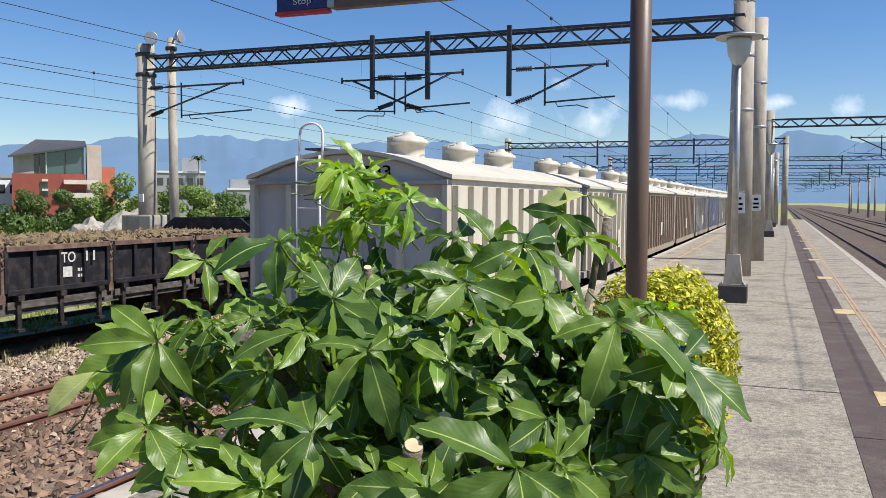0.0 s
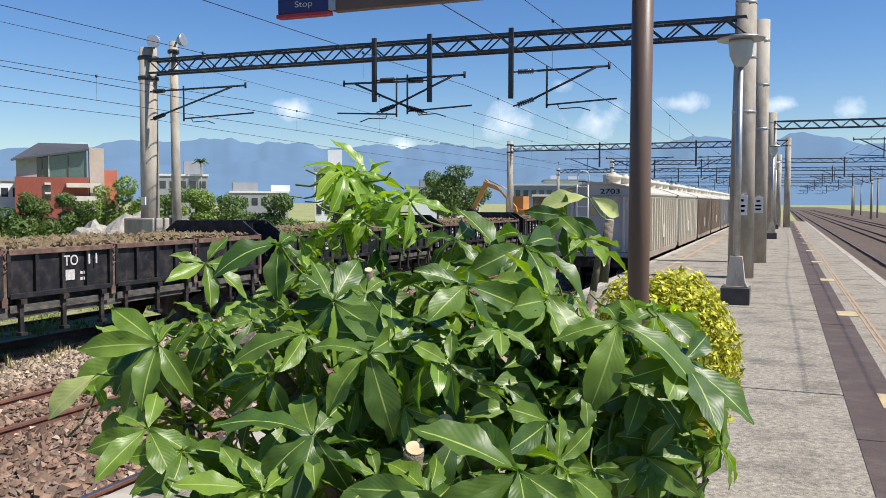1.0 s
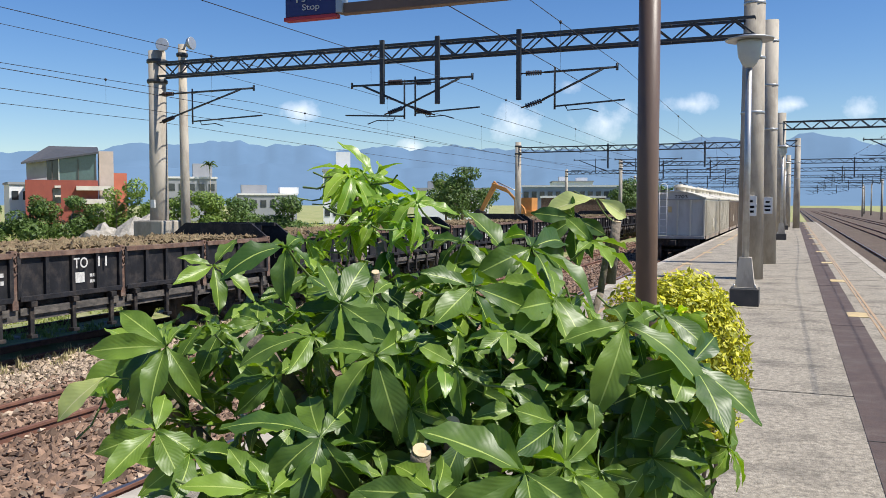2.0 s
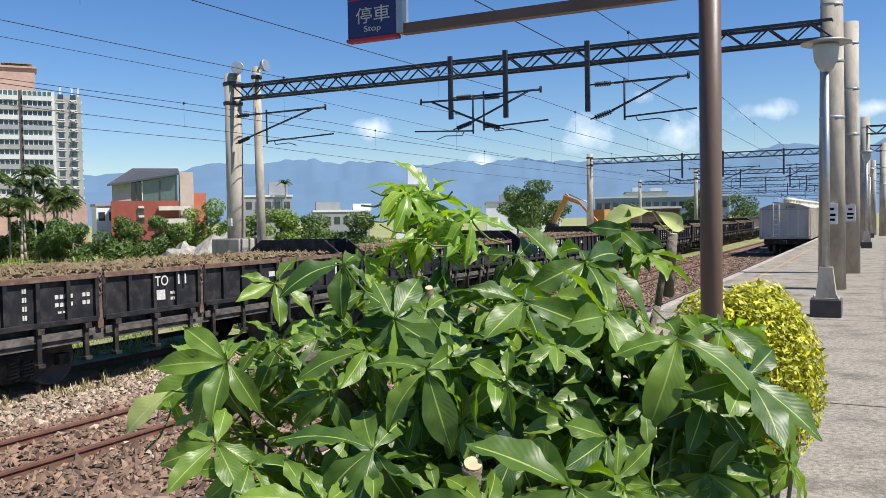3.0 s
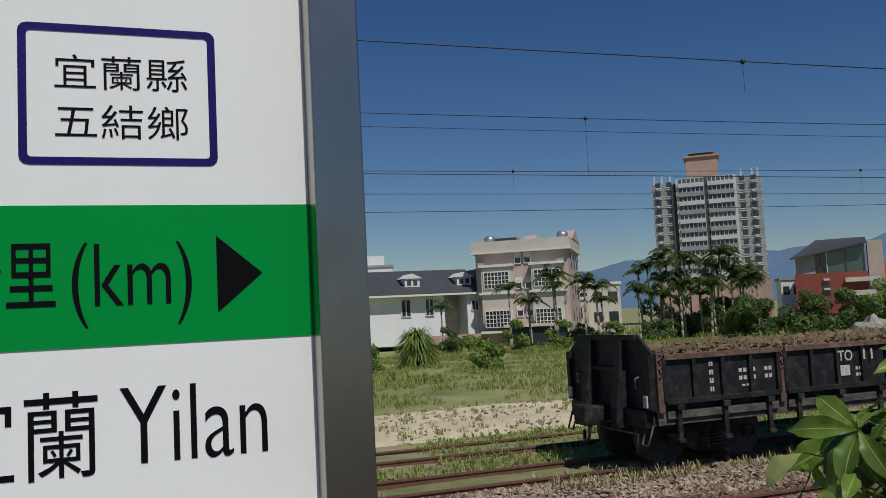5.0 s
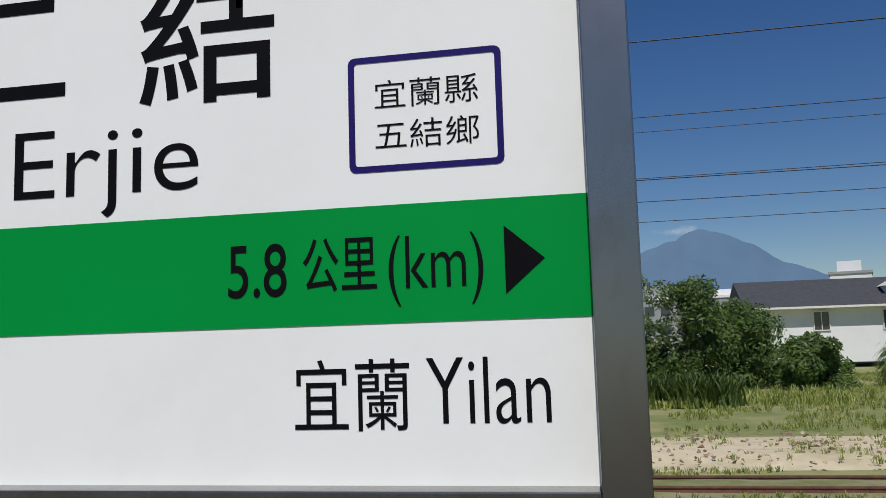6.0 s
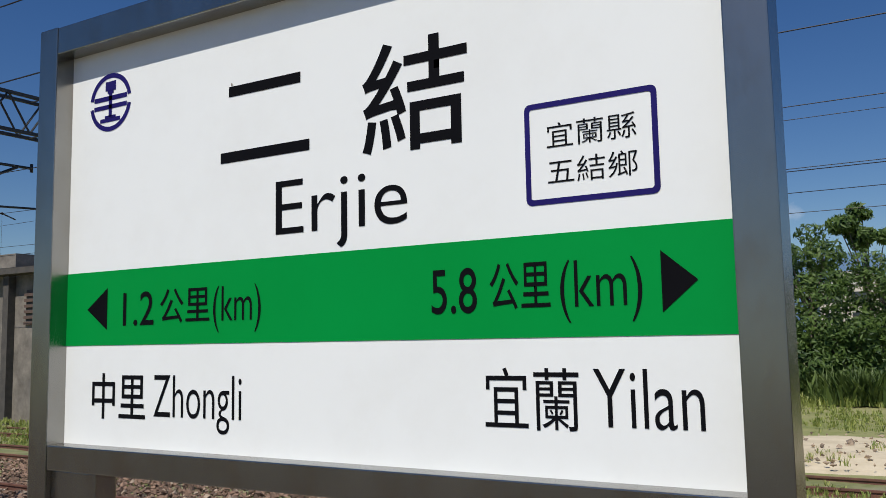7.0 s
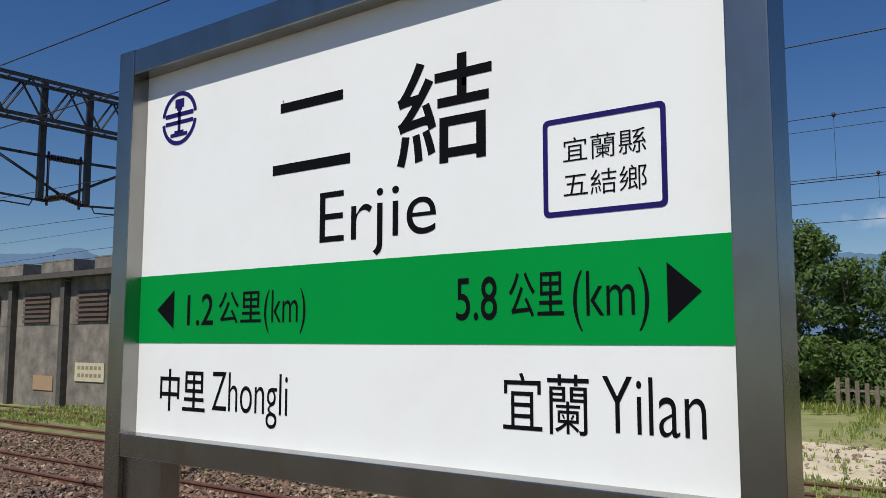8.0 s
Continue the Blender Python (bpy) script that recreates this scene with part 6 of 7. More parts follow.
def window(parent, x, y0, y1, z0, z1, bars=(1, 0), frame=M_TRIM, glass=M_GLASS, depth=0.12, t=0.07):
    """A window in a wall that faces +x at x."""
    w = slab("window", (x - 0.05, y0, z0, x + 0.02, y1, z1), glass, parent)
    bm = bmesh.new()
    for a, b in ((y0 - t, y0), (y1, y1 + t)):
        box(bm, x - 0.04, a, z0 - t, x + depth, b, z1 + t)
    for a, b in ((z0 - t, z0), (z1, z1 + t)):
        box(bm, x - 0.04, y0, a, x + depth, y1, b)
    for k in range(1, bars[0] + 1):
        yy = y0 + (y1 - y0) * k / (bars[0] + 1)
        box(bm, x + 0.02, yy - t * 0.4, z0, x + depth * 0.8, yy + t * 0.4, z1)
    for k in range(1, bars[1] + 1):
        zz = z0 + (z1 - z0) * k / (bars[1] + 1)
        box(bm, x + 0.02, y0, zz - t * 0.4, x + depth * 0.7, y1, zz + t * 0.4)
    part("frame", bm, frame, w)
    return w


def villa():
    """White house with a dark roof and two dormers, facing the yard."""
    h = thing("white_house", (-74, 20, GZ), "white two-storey house with a dark slate roof and small dormers", "house")
    x = -71.0
    slab("wall", (x - 9, 12.0, GZ, x, 24.2, 3.3), M_WHITE, h)
    slab("wall", (x - 9, 26.0, GZ, x + 0.4, 29.4, 3.3), M_WHITE, h)
    slab("recess_wall", (x - 9, 24.25, GZ, x - 2.0, 25.95, 3.3), M_PALE, h)
    bm = bmesh.new()
    prism(bm, [(x + 1.0, 3.25), (x - 4.4, 5.6), (x - 10, 3.25)], "y", 11.2, 27.6)
    prism(bm, [(27.49, 3.25), (30.0, 3.25), (27.49, 5.4)], "x", x - 8, x + 1.0)
    part("roof", bm, M_ROOF, h)
    slab("eave_board", (x - 0.2, 11.2, 3.08, x + 1.05, 30.0, 3.24), M_TRIM, h)
    for y in (21.75, 26.2):
        d = slab("dormer", (x - 3.0, y - 0.62, 3.9, x - 0.65, y + 0.62, 4.75), M_WHITE, h)
        bm = bmesh.new()
        prism(bm, [(y - 0.85, 4.70), (y + 0.85, 4.70), (y, 5.15)], "x", x - 3.4, x - 0.5)
        part("dormer_roof", bm, M_TRIM, d)
        for s in (-0.26, 0.26):
            slab("dormer_pane", (x - 0.66, y + s - 0.17, 4.1, x - 0.62, y + s + 0.17, 4.55), M_GLASS, d)
    for y0, y1, z0, z1 in ((26.4, 27.0, 1.7, 2.5), (27.4, 27.9, 1.5, 2.7)):
        window(h, x + 0.4, y0, y1, z0, z1)
    for y0, y1 in ((20.6, 21.3), (22.6, 23.2), (16, 17)):
        window(h, x, y0, y1, 1.4, 2.8)
    slab("garden_wall", (x + 1.5, 22, GZ, x + 1.8, 33, -0.4), M_BRICKP, h)
    h.matrix_basis = Matrix.Translation((0, 22.15, 0.35)) @ Matrix.Diagonal((1, 1.1, 1, 1)) @ Matrix.Translation((0, -21.75, 0)) @ h.matrix_basis


def cream_house():
    h = thing("cream_apartment_house", (-70, 31, GZ), "cream four-storey apartment house with bay windows and arched niches", "house")
    x, a, b, top = -67.5, 27.0, 34.6, 8.0
    slab("wall", (x - 9.5, a, GZ, x, b, top - 0.9), M_PINK, h)
    slab("parapet", (x - 9.6, a - 0.25, top - 0.95, x + 0.5, b + 0.25, top - 0.1), M_PALE, h)
    slab("cornice", (x - 9.6, a - 0.3, top - 1.15, x + 0.6, b + 0.3, top - 0.97), M_TRIM, h)
    for c in (28.8, 32.9):
        bay = slab("bay", (x + 0.02, c - 1.25, 0.8, x + 0.75, c + 1.25, 5.6), M_PALE, h)
        for z0 in (3.55, 0.2):
            window(bay, x + 0.76, c - 1.0, c + 1.0, z0 + 0.25, z0 + 1.6, (6, 3), t=0.06)
            slab("ledge", (x + 0.02, c - 1.45, z0 - 0.3, x + 1.0, c + 1.45, z0 - 0.1), M_TRIM, bay)
        slab("bay_roof", (x + 0.02, c - 1.4, 5.62, x + 0.95, c + 1.4, 5.85), M_TRIM, bay)
    for z in (5.9, 3.7, 1.3):
        for c in (30.5, 31.3):
            w = window(h, x, c - 0.22, c + 0.22, z, z + 0.7, (0, 0))
            bm = bmesh.new()
            rod(bm, (x - 0.04, c, z + 0.72), (x + 0.1, c, z + 0.72), 0.28, seg=16)
            part("arch", bm, M_TRIM, w)
    for y in (27.5, 34.0):
        for z in (5.6, 2.4):
            slab("aircon", (x + 0.02, y - 0.3, z, x + 0.5, y + 0.3, z + 0.5), M_GREYB, h, "grey air conditioner")
    for z in (5.4, 2.6, 0.6):
        for px in (-8, -5.5, -3):
            slab("side_window", (x + px, b + 0.005, z, x + px + 0.7, b + 0.05, z + 1.2), M_GLASS, h)
    bm = bmesh.new()
    prism(bm, [(x - 8.5, top - 0.1), (x - 1.5, top - 0.1), (x - 5, top + 0.9)], "y", b - 1, b + 0.3)
    part("gable", bm, M_PINK, h)
    slab("roof_room", (x - 6, 30.6, top - 0.1, x - 3.5, 31.7, top + 0.55), M_PALE, h)
    for y in (28.0, 34.1):
        bm = bmesh.new()
        lathe(bm, [(0.42, 0), (0.46, 0.15), (0.46, 0.5), (0.3, 0.66), (0.05, 0.7)], (x - 1.6, y, top - 0.1), seg=16)
        part("water_tank", bm, M_GALV, h, "shiny steel water tank")
    slab("solar_panel", (x - 2.5, 28.6, top - 0.1, x - 0.8, 30.4, top + 0.25), M_GLASS, h)
    # shade inside the porch is painted as one solid dark block
    slab("porch", (x + 0.02, 29.6, GZ, x + 1.6, 34.6, 0.35), M_GLASS, h, "solid dark block for the ground-floor porch's shade")
    slab("porch_roof", (x + 0.02, 29.4, 0.36, x + 1.9, 34.8, 0.6), M_PALE, h)
    for y in (29.8, 31.4, 33.0, 34.4):
        slab("porch_post", (x + 1.62, y, GZ, x + 1.8, y + 0.2, 0.35), M_PALE, h)
    h.matrix_basis = pose(x, 30.9, 0, 0, 0, -33) @ Matrix.Diagonal((1.05, 1.07, 1, 1)) @ Matrix.Translation((-x, -30.8, 0)) @ h.matrix_basis


def tower():
    """A twelve-storey block, its long face turned to the yard."""
    h = thing("apartment_tower", (0, 0, 0), "grey twelve-storey apartment tower with a pink rooftop block", "tower")
    # built with its face towards +x, then turned
    top, base, n = 19.6, 5.0, 11
    st = (top - base) / n
    slab("wall", (-8, -7.6, GZ, 0, 7.6, top - 0.4), M_TOWER, h)
    slab("centre_bay", (0.02, -4.2, base - 1, 0.9, 4.2, top), M_TOWERW, h)
    slab("podium", (0.02, -7.8, GZ, 1.6, 7.9, base - 0.6), M_BRICKP, h)
    for k in range(n):
        z = base + st * k
        for a, b in ((-3.9, -0.25), (0.25, 3.9)):
            f = slab("balcony", (0.92, a, z, 1.25, b, z + st * 0.46), [M_TOWERW, M_TOWER, M_TOWERW, M_GREYB][k % 4], h)
            w = slab("window", (0.9, a + 0.1, z + st * 0.5, 0.95, b - 0.1, z + st * 0.95), M_GLASSG if k % 4 == 2 else M_GLASS, h)
            bm = bmesh.new()
            for q in range(1, 6):
                yy = a + (b - a) * q / 6
                box(bm, 0.93, yy - 0.05, z + st * 0.5, 1.0, yy + 0.05, z + st * 0.95)
            part("mullion", bm, M_TRIM, w)
        for y in (5.0, 6.6, -5.2, -6.8):
            w = slab("window", (-0.02, y - 0.35, z + st * 0.3, 0.04, y + 0.35, z + st * 0.85), M_GLASS, h)
            slab("frame", (0.02, y - 0.45, z + st * 0.22, 0.12, y + 0.45, z + st * 0.29), M_TRIM, w)
            slab("sill_shade", (0.02, y - 0.55, z - 0.03, 0.12, y + 0.55, z + st * 0.06), M_TOWERW, h)
            if abs(y) > 6:
                slab("aircon", (0.05, y - 0.3, z + st * 0.05, 0.55, y + 0.15, z + st * 0.24), M_TOWERW, h)
        slab("side_band", (-7.9, 7.61, z, -0.1, 7.75, z + st * 0.2), M_TOWERW, h)
        slab("side_band", (-7.9, -7.75, z, -0.1, -7.61, z + st * 0.2), M_TOWERW, h)
        for px in (-6.5, -4.5, -2.2):
            slab("window", (px, -7.66, z + st * 0.35, px + 1.0, -7.605, z + st * 0.85), M_GLASS, h)
    # shade of the two grooves, put in as near-black slabs
    slab("service_groove_shade", (0.85, -0.22, base, 0.95, 0.22, top), M_SHEDD, h)
    slab("side_groove_shade", (-0.1, -4.9, base - 1, 0.35, -4.25, top - 0.6), M_SHEDD, h)
    slab("roof_block", (-5, -2.6, top - 0.4, -0.5, 1.9, top + 3.2), M_BRICKP, h)
    slab("roof_rim", (-5.3, -2.9, top + 3.2, -0.2, 2.2, top + 3.45), M_BRICKP, h)
    slab("roof_frame", (-5, -2.2, top + 3.9, -1, 1.6, top + 4.0), M_GALV, h)
    for y in (-2.4, 1.7):
        slab("roof_leg", (-3, y - 0.06, top + 3.45, -2.9, y + 0.06, top + 3.9), M_GALV, h)
    for y in (-7.3, -6.2, -5, 5, 6.5, 7.3):
        slab("roof_pipe", (-1.0, y - 0.12, top - 0.4, -0.8, y + 0.12, top + 0.9), M_TOWERW, h)
    h.matrix_basis = pose(-103.8, 77.7, 0.3, 0, 0, -37)


def red_house():
    h = thing("red_studio_house", (0, 0, 0), "brick-red house with a slanted dark roof and tall glass front", "house")
    slab("lower_wall", (-6, -6.2, GZ, 0, 3.6, 4.4), M_RED, h)
    for name, y0, y1, x1, mat in (("glass_front", -1.8, 3.4, -0.3, M_GLASSG), ("dark_bay", -3.3, -1.81, -0.5, M_GLASS), ("grey_bay", -6.0, -3.31, -0.4, M_TOWER)):
        bm = bmesh.new()
        prism(bm, [(y0, 4.41), (y1, 4.41), (y1, 7.14 + 0.135 * y1), (y0, 7.14 + 0.135 * y0)], "x", -5.5, x1)
        part(name, bm, mat, h)
    for y in (-1.7, 0.9, 3.3, -2.6):
        slab("mullion", (-0.31, y - 0.06, 4.41, -0.15, y + 0.06, 6.85 if y > -2 else 6.5), M_TRIM if y in (-1.7,) else M_SHEDD, h)
    bm = bmesh.new()
    deck = [(0.6, -6.6, 6.15), (0.6, 3.75, 7.55), (-6.2, 3.75, 8.5), (-6.2, -3.2, 8.5)]
    lo, hi = [bm.verts.new(p) for p in deck], [bm.verts.new((x, y, z + 0.22)) for x, y, z in deck]
    bm.faces.new(hi)
    bm.faces.new(lo[::-1])
    for k in range(4):
        bm.faces.new((lo[k], lo[(k + 1) % 4], hi[(k + 1) % 4], hi[k]))
    part("roof", bm, M_ROOF, h, "slanted dark panel roof")
    slab("side_tower", (-6, 3.78, GZ, -0.5, 5.8, 7.9), M_PINK, h)
    slab("rear_wing", (-9, 5.81, GZ, -3, 7.8, 5.4), M_ORANGEW, h)
    slab("balcony_slab", (0.02, 0.6, 3.2, 1.2, 5.4, 3.7), M_PALE, h)
    slab("balcony_slab", (0.02, 1.4, 1.6, 1.0, 5.2, 2.2), M_PALE, h)
    slab("balcony_slab", (0.02, 3.0, 0.1, 0.8, 5.2, 0.8), M_PALE, h)
    for y, z in ((-2.3, 2.4), (-2.3, 3.5)):
        slab("ledge", (0.02, y, z, 0.3, y + 0.8, z + 0.25), M_PALE, h)
    slab("dark_opening", (-0.02, -2.6, 1.7, 0.03, -1.5, 3.4), M_GLASS, h)
    h.matrix_basis = pose(-78.5, 76.6, 0, 0, 0, -44.6) @ Matrix.Diagonal((1, 0.8, 1, 1))


def block(label, x, y, w, d, top, turn, mat, rows=2, cols=5, extras=(), cat="building", base=GZ):
    """A plain far building with rows of windows in its front."""
    h = thing("far_building", (x, y, base), label, cat, "far buildings")
    R = pose(x, y, 0, 0, 0, turn)

    def add(name, b, m):
        bm = bmesh.new()
        for v in box(bm, *b):
            v.co = R @ v.co
        return part(name, bm, m, h)
    add("wall", (-d, -w / 2, base, 0, w / 2, top), mat)
    add("roof_edge", (-d - 0.1, -w / 2 - 0.15, top, 0.15, w / 2 + 0.15, top + 0.3), M_TRIM if mat != M_WHITE else M_GREYB)
    for r in range(rows):
        for c in range(cols):
            y0 = -w / 2 + w * (c + 0.2) / cols
            z0 = top - 1.0 - 2.2 * r - 0.9
            add("window", (-0.02, y0, z0, 0.06, y0 + w / cols * 0.6, z0 + 1.1), M_GLASS)
    for b in extras:
        add("roof_room", (*b[:2], top + 0.3, *b[2:4], top + 0.3 + b[4]), b[5] if len(b) > 5 else mat)
    return h


villa()
cream_house()
tower()
red_house()
block("small white house between trees", -87.3, 78.8, 5, 6, 4.0, -35, M_WHITE, 1, 4)
block("pale low house beside the palms", -80, 41.5, 4, 6, 2.6, -30, M_PALE, 1, 2)
block("pale yellow low plastered building", -84, 47.5, 5, 6, 4.2, -30, M_PALE, 2, 3)
block("blue-glazed grey far building", -88, 109, 9, 8, 5.6, -50, M_GREYB, 2, 6, ((-6, 1, -3, 4, 2.2),))
block("flat-roofed pale grey far building", -77, 115, 9, 8, 3.0, -52, M_GREYB, 1, 6, ((-6, -4, -3, 0, 1.4), (-5, 2, -2, 5, 1.0, M_WHITE)))
block("slim white far tower block", -58.5, 105, 4.6, 5, 6.2, -60, M_WHITE, 3, 4, ((-3.5, -0.5, -1, 1.5, 2.4, M_WHITE),))
block("long white low building", -40.5, 102, 9.5, 6, 3.4, -65, M_WHITE, 0, 4, ((-4, -3, -2, 1, 0.9, M_GREYB),))
block("long blue-grey factory hall", -33, 146, 22, 14, 4.6, -76, M_LONG, 1, 16)
block("white factory building with roof units", -46, 190, 9, 12, 6.6, -72, M_WHITE, 1, 8, ((-6, -3, -3, -1, 1.0, M_WHITE), (-6, 1, -3, 3.5, 0.8, M_WHITE)))
block("low rust-red metal shed", -29, 120, 9, 8, 2.5, -74, M_RUST, 0, 4)
block("grey and white school building", -105, 9.5, 15, 10, 6.0, 0, M_GREYB, 2, 8, ((-6, -5, -3, -1, 1.6), (-6, 3, -2, 6, 0.8, M_WHITE)))
block("white flat-roofed building behind the houses", -105, 27.6, 4.4, 6, 8.2, -15, M_WHITE, 2, 3, ((-4, -1.4, -1.5, 1.2, 1.3, M_WHITE),))
block("cream house with a roof room", -100, -7.5, 8, 8, 6.4, 0, M_PALE, 2, 3, ((-5, -2.5, -1, 0.5, 1.2),))


def shed():
    s = thing("old_shed", (-20, -34, GZ), "long stained concrete shed with pilasters and rusty louvres", "shed")
    x, top = -18.0, 4.1
    slab("wall", (x - 7, -62, GZ - 0.1, x, -26.5, top), M_SHED, s)
    slab("roof_slab", (x - 7.3, -62.3, top, x + 0.55, -26.2, top + 0.22), M_SHEDD, s)
    for y in np.arange(-58.85, -26, 4.34):
        slab("pilaster", (x + 0.005, y - 0.16, GZ - 0.1, x + 0.28, y + 0.16, top), M_SHEDD, s)
        lv = slab("louvre", (x - 0.02, y + 0.85, 2.3, x + 0.03, y + 2.95, 3.55), M_SHEDD, s)
        for k in range(6):
            bm = bmesh.new()
            vs = box(bm, x + 0.03, y + 0.8, 2.32 + 0.2 * k, x + 0.09, y + 3.0, 2.42 + 0.2 * k)
            part("slat", bm, M_LOUVRE, lv)
        slab("roof_box", (x - 3, y + 0.5, top + 0.22, x - 0.8, y + 3.2, top + 0.95), M_SHED, s)
    n = slab("notice", (x + 0.002, -32.0, -0.05, x + 0.05, -29.9, 0.68), M_NOTICE, s, "faded yellow notice board")
    for z in (0.42, 0.12):
        for y in np.arange(-31.8, -30.2, 0.3):
            slab("text_bar", (x + 0.05, y, z, x + 0.056, y + 0.2, z + 0.14), M_TAN, n)
    slab("orange_patch", (x + 0.002, -35.3, -0.5, x + 0.04, -33.7, 0.1), M_ORANGE, s, "faded orange paint patch")


shed()

# ---- trees and plants ----


def tree(x, y, height, spread, count, leaf, mat, label, seed, trunk=0.14, base=GZ, low=0.25, name="tree", lumps=9):
    t = thing(name, (x, y, base), label, "tree")
    rng = random.Random(seed)
    tops = []
    for k in range(lumps):
        a, r = rng.uniform(0, 6.28), spread * rng.uniform(0.15, 0.75)
        z = base + height * rng.uniform(low + 0.12, 0.9)
        s = spread * rng.uniform(0.3, 0.5) * (1.15 - 0.45 * (z - base) / height)
        tops.append(((x + r * math.cos(a), y + r * math.sin(a), z), (s, s, s * rng.uniform(0.6, 0.9))))
    bm = bmesh.new()
    top = Vector((x, y, base + height * 0.55))
    rod(bm, (x, y, base - 0.05), top, trunk, trunk * 0.6, 10)
    for c, r in tops:
        rod(bm, Vector((x, y, base)).lerp(top, rng.uniform(0.5, 0.95)), c, trunk * 0.45, trunk * 0.12, 6)
    part("trunk", bm, M_BARK, t)
    leaf_cloud("crown", tops, count, leaf, mat, t, seed)
    return t


def palm(x, y, height, seed, scale=1.0):
    p = thing("palm_tree", (x, y, GZ), "slender palm tree with a pale trunk and feathery fronds", "palm", "palms")
    rng = random.Random(seed)
    bm = bmesh.new()
    prev = Vector((x, y, GZ))
    lean = Vector((rng.uniform(-0.2, 0.2), rng.uniform(-0.2, 0.2), 0))
    for k in range(1, 6):
        q = Vector((x, y, GZ + height * k / 5)) + lean * (k / 5) ** 2
        rod(bm, prev, q, 0.062 * scale * (1.2 - 0.08 * k), 0.062 * scale * (1.12 - 0.08 * k), 8)
        prev = q
    part("trunk", bm, M_TRUNK, p)
    bm = bmesh.new()
    rod(bm, prev, prev + Vector((0, 0, 0.55 * scale)), 0.08 * scale, 0.05 * scale, 8)
    part("crownshaft", bm, M_TWIG, p)
    head = prev + Vector((0, 0, 0.5 * scale))
    for k in range(14):
        a = 6.283 * k / 14 + rng.uniform(-0.2, 0.2)
        up = rng.uniform(0.35, 1.6)
        L = 1.55 * scale * rng.uniform(0.8, 1.15)
        d = Vector((math.cos(a), math.sin(a), 0))
        vs, fs = [], []
        pts = []
        for j in range(9):
            u = j / 8
            pts.append(head + d * (L * u * (0.55 + 0.35 * (1 - up))) + Vector((0, 0, L * (up * 0.75 * u - (0.42 + 0.33 * up) * u * u))))
        side = Vector((-d.y, d.x, 0))
        for j in range(8):
            for sgn in (-1, 1):
                for h in (0.0, 0.33, 0.67):
                    b0 = pts[j].lerp(pts[j + 1], h)
                    w = 0.36 * scale * math.sin(math.pi * (0.15 + 0.8 * (j + h) / 8))
                    tip = b0 + side * sgn * w + d * 0.14 * scale - Vector((0, 0, 0.15 * scale * rng.uniform(0.5, 1.3)))
                    i = len(vs)
                    e = d * 0.035 * scale
                    vs += [tuple(b0 - e), tuple(b0 + e), tuple(tip)]
                    fs.append((i, i + 1, i + 2))
        me = from_arrays("frond", vs, fs, M_PALM)
        f = new("frond", me)
        f.parent = p
        f.matrix_parent_inverse = world_of(p).inverted()
    return p


rng = random.Random(21)
for k, (x, y, h) in enumerate(((-58, 25.4, 4.4), (-60, 27.9, 3.2), (-57, 28.6, 5.0), (-59, 29.8, 4.4), (-57.5, 31.4, 4.6), (-58, 32.8, 4.0), (-60, 34.4, 3.2), (-57, 35.8, 3.6), (-62, 41.0, 5.0), (-60, 42.0, 4.6), (-63, 43.6, 5.6),
                               (-58, 40.3, 4.2), (-61, 45.2, 5.2), (-59, 44.2, 4.4), (-57, 42.4, 4.0), (-62, 46.6, 5.2), (-66, 44, 7.2), (-60, 48.0, 4.6), (-62, 49.6, 4.8), (-64, 51.8, 4.2), (-60, 39.0, 3.6), (-66, 22.8, 3.2))):
    palm(x, y, h * (0.82 if y > 38 else 0.9), 60 + k, 1.15 + 0.2 * (k % 3))
for k in range(20):
    palm(-61.5 + rng.uniform(-3, 3), 40.0 + 0.6 * k + rng.uniform(-0.4, 0.4), rng.uniform(2.8, 6.2), 120 + k, rng.uniform(1.1, 1.6))
palm(-85, 111, 8.2, 99, 1.3)
# low trees and thickets behind the wagons
for k, (x, y, h, s) in enumerate(((-57, 46, 3.0, 2.4), (-54, 44.5, 3.4, 2.2), (-52.5, 47.2, 3.8, 2.4), (-50.5, 49.2, 3.6, 2.4), (-48, 51.2, 4.4, 2.6), (-45.5, 53.4, 4.2, 2.5), (-43, 55.4, 4.0, 2.4), (-40.5, 57.6, 3.7, 2.4), (-37.8, 60, 3.6, 2.2),
                                  (-35, 64, 3.5, 2.4), (-63, 42, 3.2, 2.4), (-61, 44, 3.6, 2.2), (-63, 46.5, 3.4, 2.4), (-62, 49, 3.2, 2.2))):
    tree(x, y, h, s, 3800, 0.16, M_TREEL if k in (4, 5, 6) else M_TREE, "dense green thicket tree beyond the wagons", 200 + k, 0.1, low=0.0)
tree(-27.1, 70.8, 6.4, 3.1, 7500, 0.15, M_TREE, "broad green tree with an open crown behind the wagons", 300, 0.16, low=0.3, lumps=13)
tree(-33.6, 83, 5.4, 2.6, 4800, 0.17, M_TREEL, "light green tree behind the wagons", 301, 0.14)
tree(-22.5, 118, 6.2, 4.0, 5200, 0.2, M_TREE, "dark green tree by the far wagons", 302, 0.16, low=0.0)
tree(-17.5, 128, 5.6, 3.6, 4200, 0.2, M_TREE, "dark green tree by the far wagons", 303, 0.16, low=0.0)
